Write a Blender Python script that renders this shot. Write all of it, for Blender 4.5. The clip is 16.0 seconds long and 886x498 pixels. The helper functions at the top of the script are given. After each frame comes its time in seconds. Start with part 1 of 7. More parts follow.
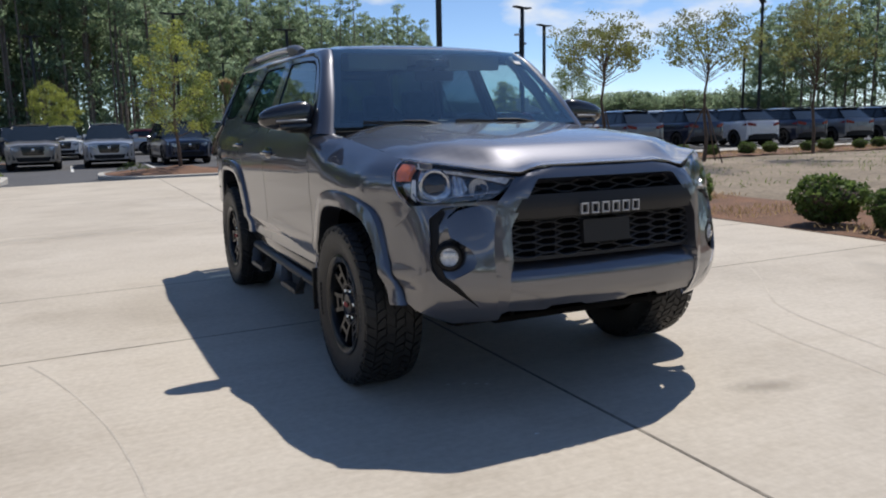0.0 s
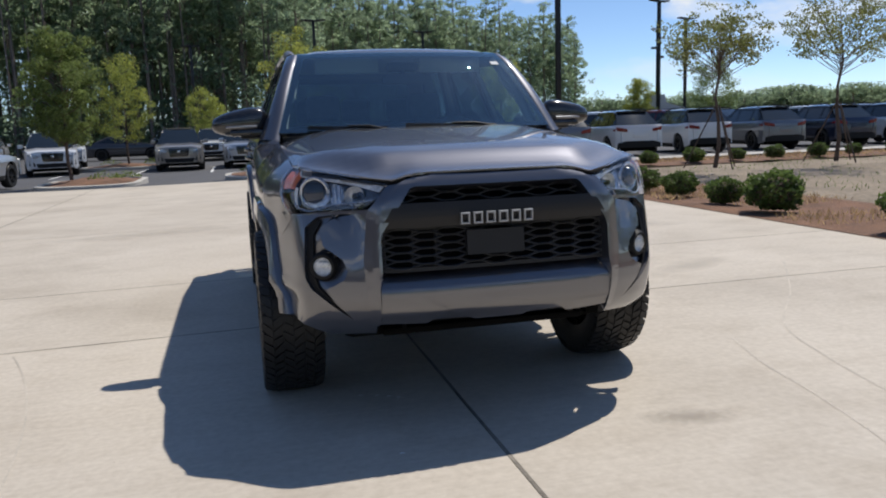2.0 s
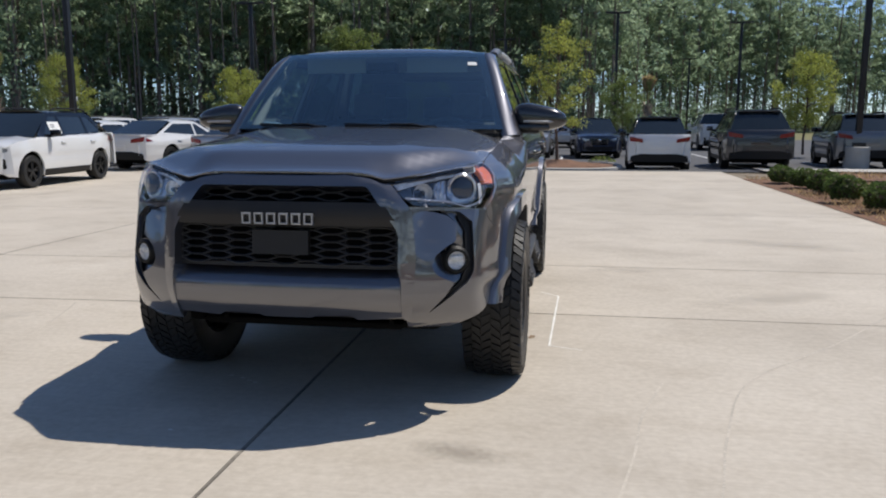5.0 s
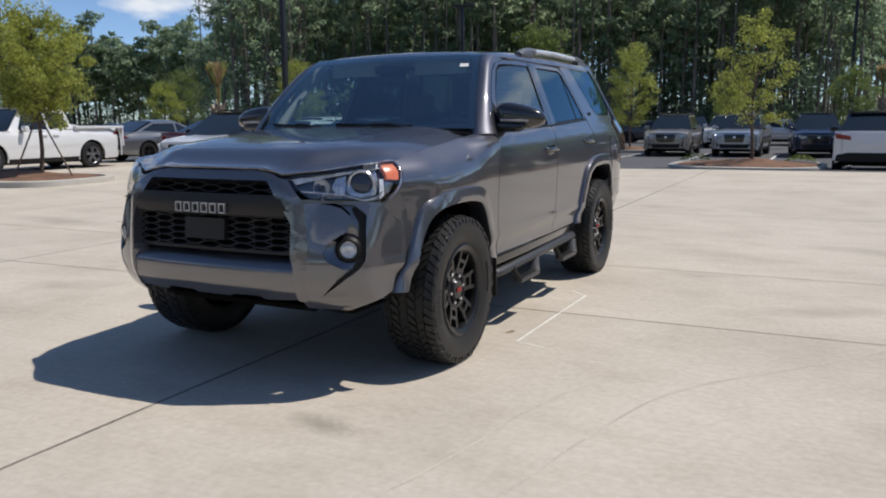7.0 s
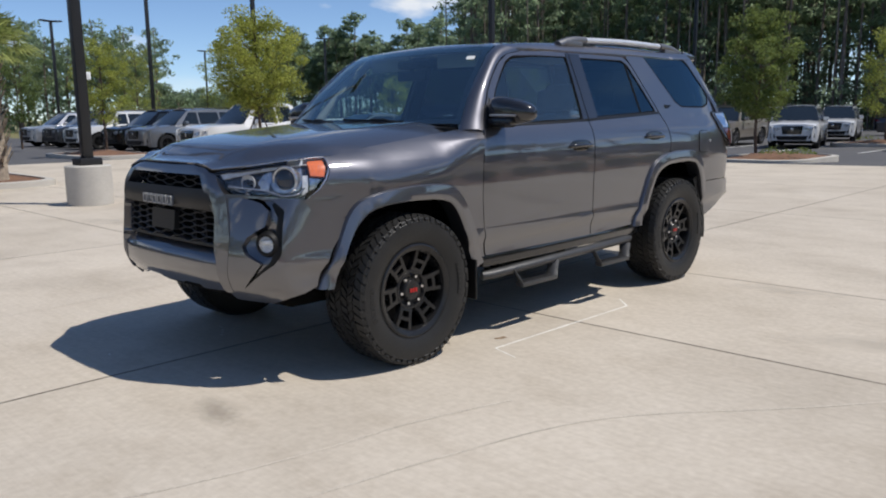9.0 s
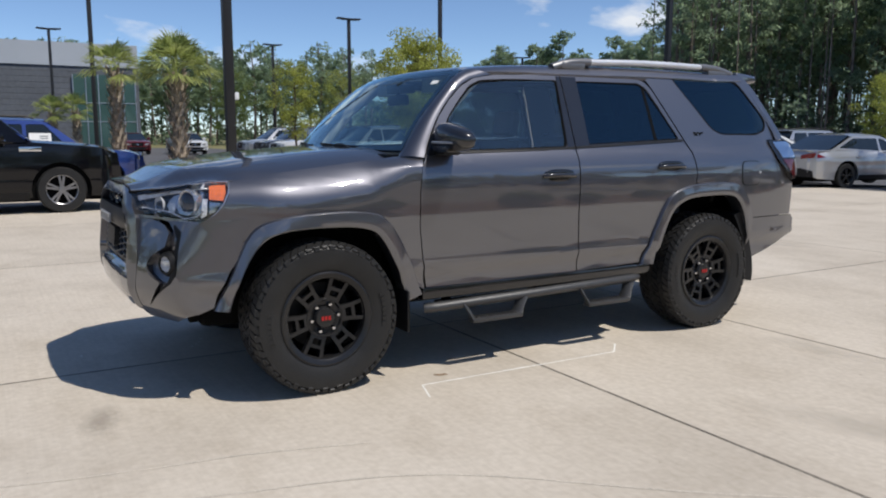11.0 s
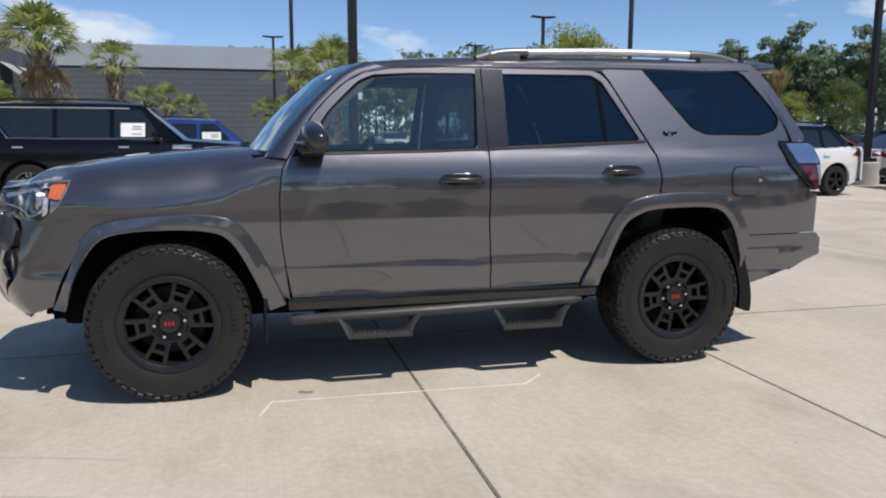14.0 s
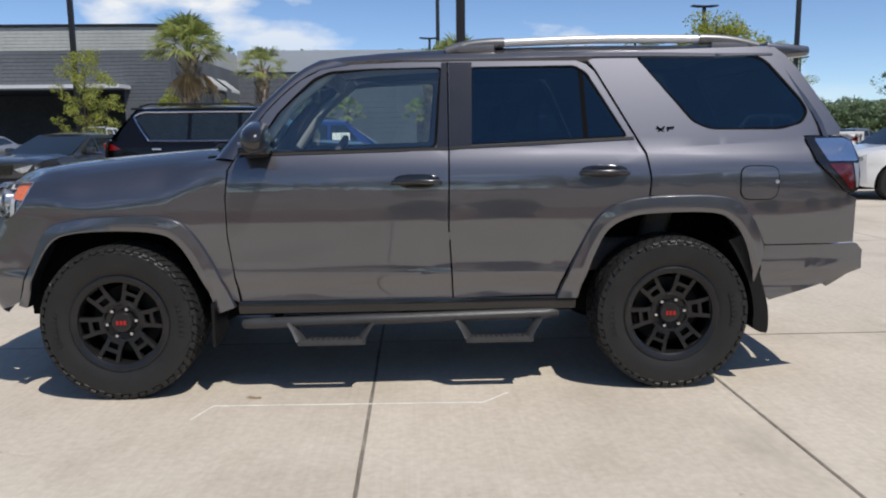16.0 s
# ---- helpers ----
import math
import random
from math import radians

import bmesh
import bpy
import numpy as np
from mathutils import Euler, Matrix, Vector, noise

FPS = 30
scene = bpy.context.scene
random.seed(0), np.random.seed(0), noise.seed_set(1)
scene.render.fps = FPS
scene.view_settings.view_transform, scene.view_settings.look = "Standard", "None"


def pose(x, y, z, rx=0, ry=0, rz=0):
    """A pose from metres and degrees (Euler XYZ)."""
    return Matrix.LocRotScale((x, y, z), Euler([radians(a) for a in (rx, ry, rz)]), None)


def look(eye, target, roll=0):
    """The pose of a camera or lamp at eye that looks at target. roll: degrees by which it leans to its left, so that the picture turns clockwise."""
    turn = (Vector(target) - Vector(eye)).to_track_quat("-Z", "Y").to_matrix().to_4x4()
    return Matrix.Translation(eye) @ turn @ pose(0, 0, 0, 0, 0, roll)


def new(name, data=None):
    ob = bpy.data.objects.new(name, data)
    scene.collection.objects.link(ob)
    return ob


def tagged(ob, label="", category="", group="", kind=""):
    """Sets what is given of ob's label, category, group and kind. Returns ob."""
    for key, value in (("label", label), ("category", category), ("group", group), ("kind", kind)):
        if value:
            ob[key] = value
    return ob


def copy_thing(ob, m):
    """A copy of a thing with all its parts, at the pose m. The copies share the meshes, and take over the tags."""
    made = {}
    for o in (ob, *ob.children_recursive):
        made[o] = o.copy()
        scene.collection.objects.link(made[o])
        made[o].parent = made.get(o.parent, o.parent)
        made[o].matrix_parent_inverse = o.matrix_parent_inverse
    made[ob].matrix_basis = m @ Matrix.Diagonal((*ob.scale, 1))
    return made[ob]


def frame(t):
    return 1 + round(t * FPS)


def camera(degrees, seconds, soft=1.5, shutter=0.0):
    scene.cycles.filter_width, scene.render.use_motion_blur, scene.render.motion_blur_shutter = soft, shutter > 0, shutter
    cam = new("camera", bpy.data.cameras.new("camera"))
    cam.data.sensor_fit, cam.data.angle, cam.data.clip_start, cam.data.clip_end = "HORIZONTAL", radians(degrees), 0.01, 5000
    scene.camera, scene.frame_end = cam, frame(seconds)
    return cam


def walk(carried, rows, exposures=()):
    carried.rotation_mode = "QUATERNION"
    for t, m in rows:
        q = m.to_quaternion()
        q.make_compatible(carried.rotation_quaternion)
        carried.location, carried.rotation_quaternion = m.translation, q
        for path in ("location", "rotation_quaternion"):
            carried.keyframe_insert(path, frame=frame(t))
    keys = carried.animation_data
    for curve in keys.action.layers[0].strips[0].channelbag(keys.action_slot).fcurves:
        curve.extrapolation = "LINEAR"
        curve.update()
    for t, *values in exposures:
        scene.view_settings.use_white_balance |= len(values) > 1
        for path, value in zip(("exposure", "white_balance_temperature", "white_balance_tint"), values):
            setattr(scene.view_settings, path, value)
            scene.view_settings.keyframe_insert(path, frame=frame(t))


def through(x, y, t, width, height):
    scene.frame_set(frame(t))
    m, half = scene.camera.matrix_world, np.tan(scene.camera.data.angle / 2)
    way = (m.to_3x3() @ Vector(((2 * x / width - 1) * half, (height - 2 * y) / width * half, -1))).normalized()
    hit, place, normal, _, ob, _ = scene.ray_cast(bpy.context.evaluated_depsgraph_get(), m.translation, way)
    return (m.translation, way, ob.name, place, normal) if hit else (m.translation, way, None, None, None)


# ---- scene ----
cam = camera(59.2, 16.0, soft=2.0)
METRES, EYE, TURN = 10.68, 1.22, -25.3
ROWS = [
    (0.0, 0.0, 0.0, 0.0, -0.2, -9.21, 1.21),
    (0.5, 0.0237, 0.0017, 0.0006, 2.16, -9.09, 1.54),
    (1.0, 0.0537, -0.0012, 0.0004, 4.68, -9.04, 1.8),
    (1.5, 0.078, 0.0087, -0.0003, 7.53, -9.01, 1.9),
    (2.0, 0.1009, 0.0202, -0.0002, 10.65, -8.99, 1.87),
    (2.5, 0.1316, 0.0274, 0.0, 14.2, -9.03, 1.63),
    (3.0, 0.1584, 0.0437, -0.0013, 18.02, -9.19, 1.22),
    (3.5, 0.1877, 0.0566, -0.0008, 22.01, -9.37, 0.73),
    (6.0, 0.352, 0.1328, 0.0026, 43.28, -8.99, -0.08),
    (6.5, 0.3815, 0.1517, 0.0027, 47.54, -9.1, 0.06),
    (7.0, 0.3974, 0.178, 0.0023, 51.41, -9.3, 0.38),
    (7.5, 0.4143, 0.2075, 0.0018, 55.62, -9.54, 0.79),
    (8.0, 0.4269, 0.2377, 0.0013, 60.02, -9.73, 1.06),
    (8.5, 0.4368, 0.2717, 0.0013, 64.65, -9.81, 1.08),
    (9.0, 0.4553, 0.304, 0.003, 69.45, -9.74, 0.7),
    (11.5, 0.4594, 0.4715, 0.0067, 87.81, -8.17, 0.04),
    (12.0, 0.4453, 0.5009, 0.0055, 90.67, -8.13, 0.22),
    (12.5, 0.4385, 0.5293, 0.0062, 93.54, -8.17, 0.17),
    (13.0, 0.4339, 0.5564, 0.0057, 96.23, -8.24, -0.04),
    (13.5, 0.4283, 0.5809, 0.0062, 98.67, -8.32, -0.14),
    (14.0, 0.4252, 0.606, 0.0071, 101.03, -8.47, -0.15),
    (14.5, 0.4125, 0.6248, 0.0065, 103.51, -8.64, 0.14),
    (15.0, 0.4008, 0.6458, 0.006, 106.36, -8.69, 0.51),
    (15.5, 0.3902, 0.6741, 0.0076, 109.65, -8.66, 0.71),
    (16.0, 0.3727, 0.6948, 0.0066, 113.35, -8.53, 0.62),
]
walk(cam, [(t, pose(-2.053, -3.545, EYE, 0, 0, TURN) @ pose(METRES * x, METRES * y, METRES * z, 90 + pitch, roll, yaw)) for t, x, y, z, yaw, pitch, roll in ROWS])

# ---- light ----
SUN = Vector((0.605, 0.415, 1.27)).normalized()
world = bpy.data.worlds.new("sky")
scene.world = world
world.use_nodes = True
wn, wl = world.node_tree.nodes, world.node_tree.links
wn.clear()
w_out, w_bg, w_sky = wn.new("ShaderNodeOutputWorld"), wn.new("ShaderNodeBackground"), wn.new("ShaderNodeTexSky")
w_sky.sky_type, w_sky.sun_disc = "NISHITA", False
w_sky.sun_elevation = math.asin(SUN.z)
w_sky.sun_rotation = math.atan2(SUN.x, SUN.y)
w_sky.air_density, w_sky.dust_density, w_sky.ozone_density = 0.62, 0.06, 4.5
w_bg.inputs["Strength"].default_value = 0.125
# fair-weather clouds, flattened towards the horizon
w_tc, w_map = wn.new("ShaderNodeTexCoord"), wn.new("ShaderNodeMapping")
w_map.inputs["Scale"].default_value = (1.7, 1.7, 4.2)
w_map.inputs["Location"].default_value, w_map.inputs["Rotation"].default_value = (3.1, 1.7, 0.4), (0, 0, 0.34)
w_n, w_r, w_mix = wn.new("ShaderNodeTexNoise"), wn.new("ShaderNodeValToRGB"), wn.new("ShaderNodeMix")
w_n.inputs["Scale"].default_value, w_n.inputs["Detail"].default_value, w_n.inputs["Roughness"].default_value = 3.0, 7.0, 0.50
w_r.color_ramp.elements[0].position, w_r.color_ramp.elements[1].position = 0.535, 0.63
w_mix.data_type = "RGBA"
w_mix.inputs["B"].default_value = (6.5, 6.7, 7.0, 1)
wl.new(w_tc.outputs["Generated"], w_map.inputs["Vector"])
wl.new(w_map.outputs["Vector"], w_n.inputs["Vector"])
wl.new(w_n.outputs["Fac"], w_r.inputs["Fac"])
w_sep, w_lo, w_mul = wn.new("ShaderNodeSeparateXYZ"), wn.new("ShaderNodeMapRange"), wn.new("ShaderNodeMath")
w_lo.inputs["From Min"].default_value, w_lo.inputs["From Max"].default_value = 0.42, 0.22
w_mul.operation = "MULTIPLY"
wl.new(w_tc.outputs["Generated"], w_sep.inputs["Vector"])
wl.new(w_sep.outputs["Z"], w_lo.inputs["Value"])
w_hi, w_mul2 = wn.new("ShaderNodeMapRange"), wn.new("ShaderNodeMath")
w_hi.inputs["From Min"].default_value, w_hi.inputs["From Max"].default_value, w_hi.inputs["To Min"].default_value = 0.05, 0.15, 0.25
w_mul2.operation = "MULTIPLY"
wl.new(w_sep.outputs["Z"], w_hi.inputs["Value"])
wl.new(w_r.outputs["Color"], w_mul.inputs[0]), wl.new(w_lo.outputs["Result"], w_mul.inputs[1])
wl.new(w_mul.outputs[0], w_mul2.inputs[0]), wl.new(w_hi.outputs["Result"], w_mul2.inputs[1])
wl.new(w_mul2.outputs[0], w_mix.inputs["Factor"])
wl.new(w_sky.outputs["Color"], w_mix.inputs["A"])
wl.new(w_mix.outputs["Result"], w_bg.inputs["Color"])
wl.new(w_bg.outputs["Background"], w_out.inputs["Surface"])

sun_data = bpy.data.lights.new("sun", "SUN")
sun_data.energy, sun_data.angle, sun_data.color = 3.75, radians(0.53), (1.0, 0.95, 0.88)
sun = new("sun", sun_data)
sun.matrix_world = look(SUN * 100, (0, 0, 0))
scene.view_settings.exposure = 0.07


# ---- materials ----
def mat(name, base, rough=0.5, metal=0.0, coat=0.0, var=0.12, scale=6.0, fine=80.0, bump=0.0, spec=0.5, second=None, island=0.0, rvar=0.1, coat_rough=0.03):
    """A surface with a coarse and a fine variation of colour and gloss, and fine relief."""
    m = bpy.data.materials.new(name)
    m.use_nodes = True
    n, l = m.node_tree.nodes, m.node_tree.links
    b = n["Principled BSDF"]
    tc = n.new("ShaderNodeTexCoord")
    n1, n2 = n.new("ShaderNodeTexNoise"), n.new("ShaderNodeTexNoise")
    n1.inputs["Scale"].default_value, n1.inputs["Detail"].default_value = scale, 5
    n2.inputs["Scale"].default_value, n2.inputs["Detail"].default_value = fine, 3
    l.new(tc.outputs["Object"], n1.inputs["Vector"]), l.new(tc.outputs["Object"], n2.inputs["Vector"])
    add = n.new("ShaderNodeMath")
    add.operation = "ADD"
    l.new(n1.outputs["Fac"], add.inputs[0]), l.new(n2.outputs["Fac"], add.inputs[1])
    rng = n.new("ShaderNodeMapRange")
    rng.inputs["From Min"].default_value, rng.inputs["From Max"].default_value = 0.65, 1.35
    l.new(add.outputs[0], rng.inputs["Value"])
    mix = n.new("ShaderNodeMix")
    mix.data_type = "RGBA"
    second = second or [c * (1 - 2 * var) for c in base]
    mix.inputs["A"].default_value = (*second, 1)
    mix.inputs["B"].default_value = (*[min(1, c * (1 + var)) for c in base], 1)
    l.new(rng.outputs["Result"], mix.inputs["Factor"])
    colour = mix.outputs["Result"]
    if island:
        geo, hsv, mr = n.new("ShaderNodeNewGeometry"), n.new("ShaderNodeHueSaturation"), n.new("ShaderNodeMapRange")
        mr.inputs["To Min"].default_value, mr.inputs["To Max"].default_value = 1 - island, 1 + island
        l.new(geo.outputs["Random Per Island"], mr.inputs["Value"])
        l.new(mr.outputs["Result"], hsv.inputs["Value"])
        l.new(colour, hsv.inputs["Color"])
        colour = hsv.outputs["Color"]
    l.new(colour, b.inputs["Base Color"])
    rr = n.new("ShaderNodeMapRange")
    rr.inputs["To Min"].default_value, rr.inputs["To Max"].default_value = max(0, rough - rvar * rough), min(1, rough + rvar * rough)
    l.new(n1.outputs["Fac"], rr.inputs["Value"])
    l.new(rr.outputs["Result"], b.inputs["Roughness"])
    b.inputs["Metallic"].default_value, b.inputs["Specular IOR Level"].default_value = metal, spec
    b.inputs["Coat Weight"].default_value, b.inputs["Coat Roughness"].default_value = coat, coat_rough
    if bump:
        bp = n.new("ShaderNodeBump")
        bp.inputs["Strength"].default_value, bp.inputs["Distance"].default_value = bump, 0.01
        l.new(n2.outputs["Fac"], bp.inputs["Height"])
        l.new(bp.outputs["Normal"], b.inputs["Normal"])
    return m


def glass_mat(name, tint, rough=0.0, gloss=1.3, sheen=(1, 1, 1)):
    """Thin pane: part clear and tinted, part mirror, more so at a slant."""
    m = bpy.data.materials.new(name)
    m.use_nodes = True
    n, l = m.node_tree.nodes, m.node_tree.links
    n.clear()
    out, mx, tr, gl, lw = (n.new("ShaderNode" + k) for k in ("OutputMaterial", "MixShader", "BsdfTransparent", "BsdfGlossy", "LayerWeight"))
    tr.inputs["Color"].default_value = (*tint, 1)
    gl.inputs["Roughness"].default_value, gl.inputs["Color"].default_value = rough, (*sheen, 1)
    lw.inputs["Blend"].default_value = 0.5
    pw, ma = n.new("ShaderNodeMath"), n.new("ShaderNodeMath")
    pw.operation, pw.inputs[1].default_value = "POWER", 5.0
    ma.operation, ma.inputs[1].default_value, ma.inputs[2].default_value = "MULTIPLY_ADD", 0.9, 0.045 * gloss
    ma.use_clamp = True
    l.new(lw.outputs["Facing"], pw.inputs[0]), l.new(pw.outputs[0], ma.inputs[0])
    l.new(ma.outputs[0], mx.inputs["Fac"])
    l.new(tr.outputs["BSDF"], mx.inputs[1]), l.new(gl.outputs["BSDF"], mx.inputs[2])
    l.new(mx.outputs["Shader"], out.inputs["Surface"])
    return m


def leaf_mat(name, base, second, island=0.35, through=0.52):
    m = mat(name, base, rough=0.55, var=0.2, scale=0.7, fine=5, second=second, island=island, spec=0.3)
    n, l = m.node_tree.nodes, m.node_tree.links
    b, out = n["Principled BSDF"], n["Material Output"]
    tl, mx = n.new("ShaderNodeBsdfTranslucent"), n.new("ShaderNodeMixShader")
    mx.inputs["Fac"].default_value = through
    src = b.inputs["Base Color"].links[0].from_socket
    l.new(src, tl.inputs["Color"])
    l.new(b.outputs["BSDF"], mx.inputs[1]), l.new(tl.outputs["BSDF"], mx.inputs[2])
    l.new(mx.outputs["Shader"], out.inputs["Surface"])
    return m


def concrete_mat():
    """Broom-finished concrete: pale, with broad stains, fine brushing and small dark spots."""
    m = mat("concrete_slab", (0.578, 0.517, 0.432), rough=0.75, var=0.07, scale=0.7, fine=30, second=(0.49, 0.43, 0.35), bump=0.08, spec=0.35)
    n, l = m.node_tree.nodes, m.node_tree.links
    b = n["Principled BSDF"]
    src = b.inputs["Base Color"].links[0].from_socket
    tc, mp, no, rg, mx = (n.new("ShaderNode" + k) for k in ("TexCoord", "Mapping", "TexNoise", "MapRange", "Mix"))
    mp.inputs["Scale"].default_value = (1.2, 2.2, 1)
    mp.inputs["Rotation"].default_value = (0, 0, 0.5)
    no.inputs["Scale"].default_value, no.inputs["Detail"].default_value, no.inputs["Roughness"].default_value = 1.3, 9, 0.65
    rg.inputs["From Min"].default_value, rg.inputs["From Max"].default_value, rg.inputs["To Max"].default_value = 0.50, 0.78, 0.34
    mx.data_type, mx.blend_type = "RGBA", "MULTIPLY"
    mx.inputs["B"].default_value = (0.60, 0.55, 0.48, 1)
    geo = n.new("ShaderNodeNewGeometry")
    l.new(geo.outputs["Position"], mp.inputs["Vector"])
    l.new(mp.outputs["Vector"], no.inputs["Vector"])
    l.new(no.outputs["Fac"], rg.inputs["Value"])
    l.new(rg.outputs["Result"], mx.inputs["Factor"]), l.new(src, mx.inputs["A"])
    # fine brushing across the slabs, pale blotches, small dark specks
    for rot, sc, size, lo, hi, amount, tint, mode in ((1.45, (0.8, 30.0, 1), 1.6, 0.42, 0.72, 0.22, (0.70, 0.68, 0.64, 1), "MULTIPLY"), (0.2, (1, 1, 1), 0.55, 0.50, 0.70, 0.30, (1.0, 0.97, 0.92, 1), "SCREEN"),
                                                (0.0, (1, 1, 1), 0.7, 0.48, 0.66, 0.34, (0.62, 0.60, 0.57, 1), "MULTIPLY"), (0.0, (1, 1, 1), 22.0, 0.70, 0.76, 0.45, (0.45, 0.40, 0.34, 1), "MULTIPLY")):
        m2, n3, r3, x3 = (n.new("ShaderNode" + k) for k in ("Mapping", "TexNoise", "MapRange", "Mix"))
        m2.inputs["Scale"].default_value, m2.inputs["Rotation"].default_value = sc, (0, 0, rot)
        m2.inputs["Location"].default_value = (7 * size, 3 * rot, 0)
        n3.inputs["Scale"].default_value, n3.inputs["Detail"].default_value, n3.inputs["Roughness"].default_value = size, 6, 0.6
        r3.inputs["From Min"].default_value, r3.inputs["From Max"].default_value, r3.inputs["To Max"].default_value = lo, hi, amount
        x3.data_type, x3.blend_type = "RGBA", mode
        x3.inputs["B"].default_value = tint if mode == "MULTIPLY" else (0.12, 0.115, 0.105, 1)
        l.new(geo.outputs["Position"], m2.inputs["Vector"]), l.new(m2.outputs["Vector"], n3.inputs["Vector"])
        l.new(n3.outputs["Fac"], r3.inputs["Value"]), l.new(r3.outputs["Result"], x3.inputs["Factor"])
        l.new(mx.outputs["Result"], x3.inputs["A"])
        mx = x3
    obj, hv, mr = n.new("ShaderNodeObjectInfo"), n.new("ShaderNodeHueSaturation"), n.new("ShaderNodeMapRange")
    mr.inputs["To Min"].default_value, mr.inputs["To Max"].default_value = 0.955, 1.035
    l.new(obj.outputs["Random"], mr.inputs["Value"]), l.new(mr.outputs["Result"], hv.inputs["Value"])
    l.new(mx.outputs["Result"], hv.inputs["Color"])
    l.new(hv.outputs["Color"], b.inputs["Base Color"])
    return m


CONCRETE = concrete_mat()
JOINT = mat("joint_shadow", (0.07, 0.062, 0.052), 0.9)
ASPHALT = mat("asphalt", (0.10, 0.10, 0.105), 0.85, var=0.15, scale=0.6, fine=90, bump=0.3)
LINE = mat("line_paint", (0.72, 0.72, 0.70), 0.7, var=0.1, scale=4)
MULCH = mat("pine_straw", (0.20, 0.105, 0.06), 0.95, var=0.3, scale=3, fine=45, bump=0.8, second=(0.10, 0.055, 0.035))
SOIL = mat("sandy_ground", (0.29, 0.235, 0.175), 0.95, var=0.25, scale=0.5, fine=12, bump=0.5, second=(0.13, 0.10, 0.062))
GRASS_GROUND = mat("thin_grass", (0.13, 0.15, 0.05), 0.95, var=0.25, scale=0.8, fine=25, bump=0.5, second=(0.20, 0.15, 0.08))
KERB = mat("kerb_concrete", (0.52, 0.49, 0.44), 0.85, var=0.08, scale=3, fine=60, bump=0.2)
PAINT = mat("grey_metallic_paint", (0.098, 0.098, 0.113), 0.45, 0.85, coat=1.0, var=0.03, scale=2, fine=900, rvar=0.04, coat_rough=0.045)
PAINT.node_tree.nodes["Principled BSDF"].inputs["Coat IOR"].default_value = 2.0
BLACK_PLASTIC = mat("black_plastic", (0.0075, 0.0075, 0.008), 0.5, var=0.15, scale=20, fine=300, bump=0.1, spec=0.3)
MATTE_GREY = mat("dark_satin_plastic", (0.017, 0.017, 0.018), 0.5, var=0.1, scale=12, fine=200, spec=0.35)
GRILLE_GREY = mat("dark_grille_plastic", (0.035, 0.035, 0.037), 0.38, var=0.1, scale=12, fine=200)
GLOSS_BLACK = mat("gloss_black", (0.01, 0.01, 0.011), 0.12, coat=0.5, var=0.1)
RUBBER = mat("tyre_rubber", (0.022, 0.0217, 0.0213), 0.46, var=0.15, scale=9, fine=150, bump=0.15, spec=0.3)
RIM_BLACK = mat("satin_black_alloy", (0.030, 0.030, 0.031), 0.26, 0.5, var=0.1, scale=10)
DARK = mat("underbody_black", (0.004, 0.004, 0.004), 0.85, spec=0.1)
RAIL_SILVER = mat("silver_rail", (0.80, 0.80, 0.81), 0.32, 0.5, var=0.04)
RAIL_GREY = mat("satin_grey_rail_foot", (0.20, 0.20, 0.205), 0.38, 0.6, var=0.05)
STEP_BLACK = mat("textured_black_steel", (0.045, 0.045, 0.046), 0.40, var=0.15, scale=15, fine=260, bump=0.15)
CHROME = mat("chrome", (0.75, 0.75, 0.77), 0.08, 1.0, var=0.03)
SILVER = mat("silver_aluminium", (0.70, 0.70, 0.71), 0.3, 0.9, var=0.05)
RED_PLASTIC = mat("red_plastic", (0.45, 0.015, 0.015), 0.35, var=0.1)
RED_LENS = mat("red_lens", (0.085, 0.005, 0.007), 0.12, coat=1.0, var=0.1)
AMBER = mat("amber_reflector", (0.84, 0.20, 0.06), 0.2, coat=1.0, var=0.12, scale=60)
LAMP_WHITE = mat("bright_lamp_reflector", (0.86, 0.87, 0.89), 0.25, 0.25, var=0.2, scale=40, fine=160)
LAMP_CHROME = mat("dim_lamp_chrome", (0.62, 0.63, 0.66), 0.18, 0.75, var=0.2, scale=30)
MIRROR_CAP = mat("dark_mirror_cap", (0.028, 0.028, 0.031), 0.22, 0.4, coat=1.0, var=0.05)
LAMP_BODY = mat("grey_lamp_housing", (0.09, 0.093, 0.102), 0.22, 0.8, var=0.15, scale=25)
LAMP_GREY = mat("satin_silver_emblem", (0.42, 0.43, 0.45), 0.35, 0.6, var=0.05)
CLEAR = glass_mat("clear_lens", (0.95, 0.96, 0.97), gloss=1.5)
SCREEN = glass_mat("windscreen_glass", (0.56, 0.74, 0.76), gloss=5.8, sheen=(0.80, 0.97, 1.0))
SIDE_GLASS = glass_mat("front_door_glass", (0.92, 1.0, 0.96), gloss=3.8, sheen=(0.92, 1.0, 0.96))
PRIVACY = glass_mat("privacy_glass", (0.09, 0.13, 0.17), gloss=2.2, sheen=(0.55, 0.85, 1.0))
CABIN = mat("black_upholstery", (0.095, 0.096, 0.098), 0.8, var=0.2, scale=20, fine=200, bump=0.1)
CABIN_GREY = mat("grey_headliner", (0.42, 0.42, 0.40), 0.9, var=0.05)
PAPER = mat("white_paper", (0.8, 0.8, 0.78), 0.8, var=0.03)
INK = mat("grey_ink", (0.12, 0.14, 0.16), 0.8)
POLE_MAT = mat("black_steel", (0.012, 0.012, 0.013), 0.45, 0.0, var=0.15, scale=3, fine=60)
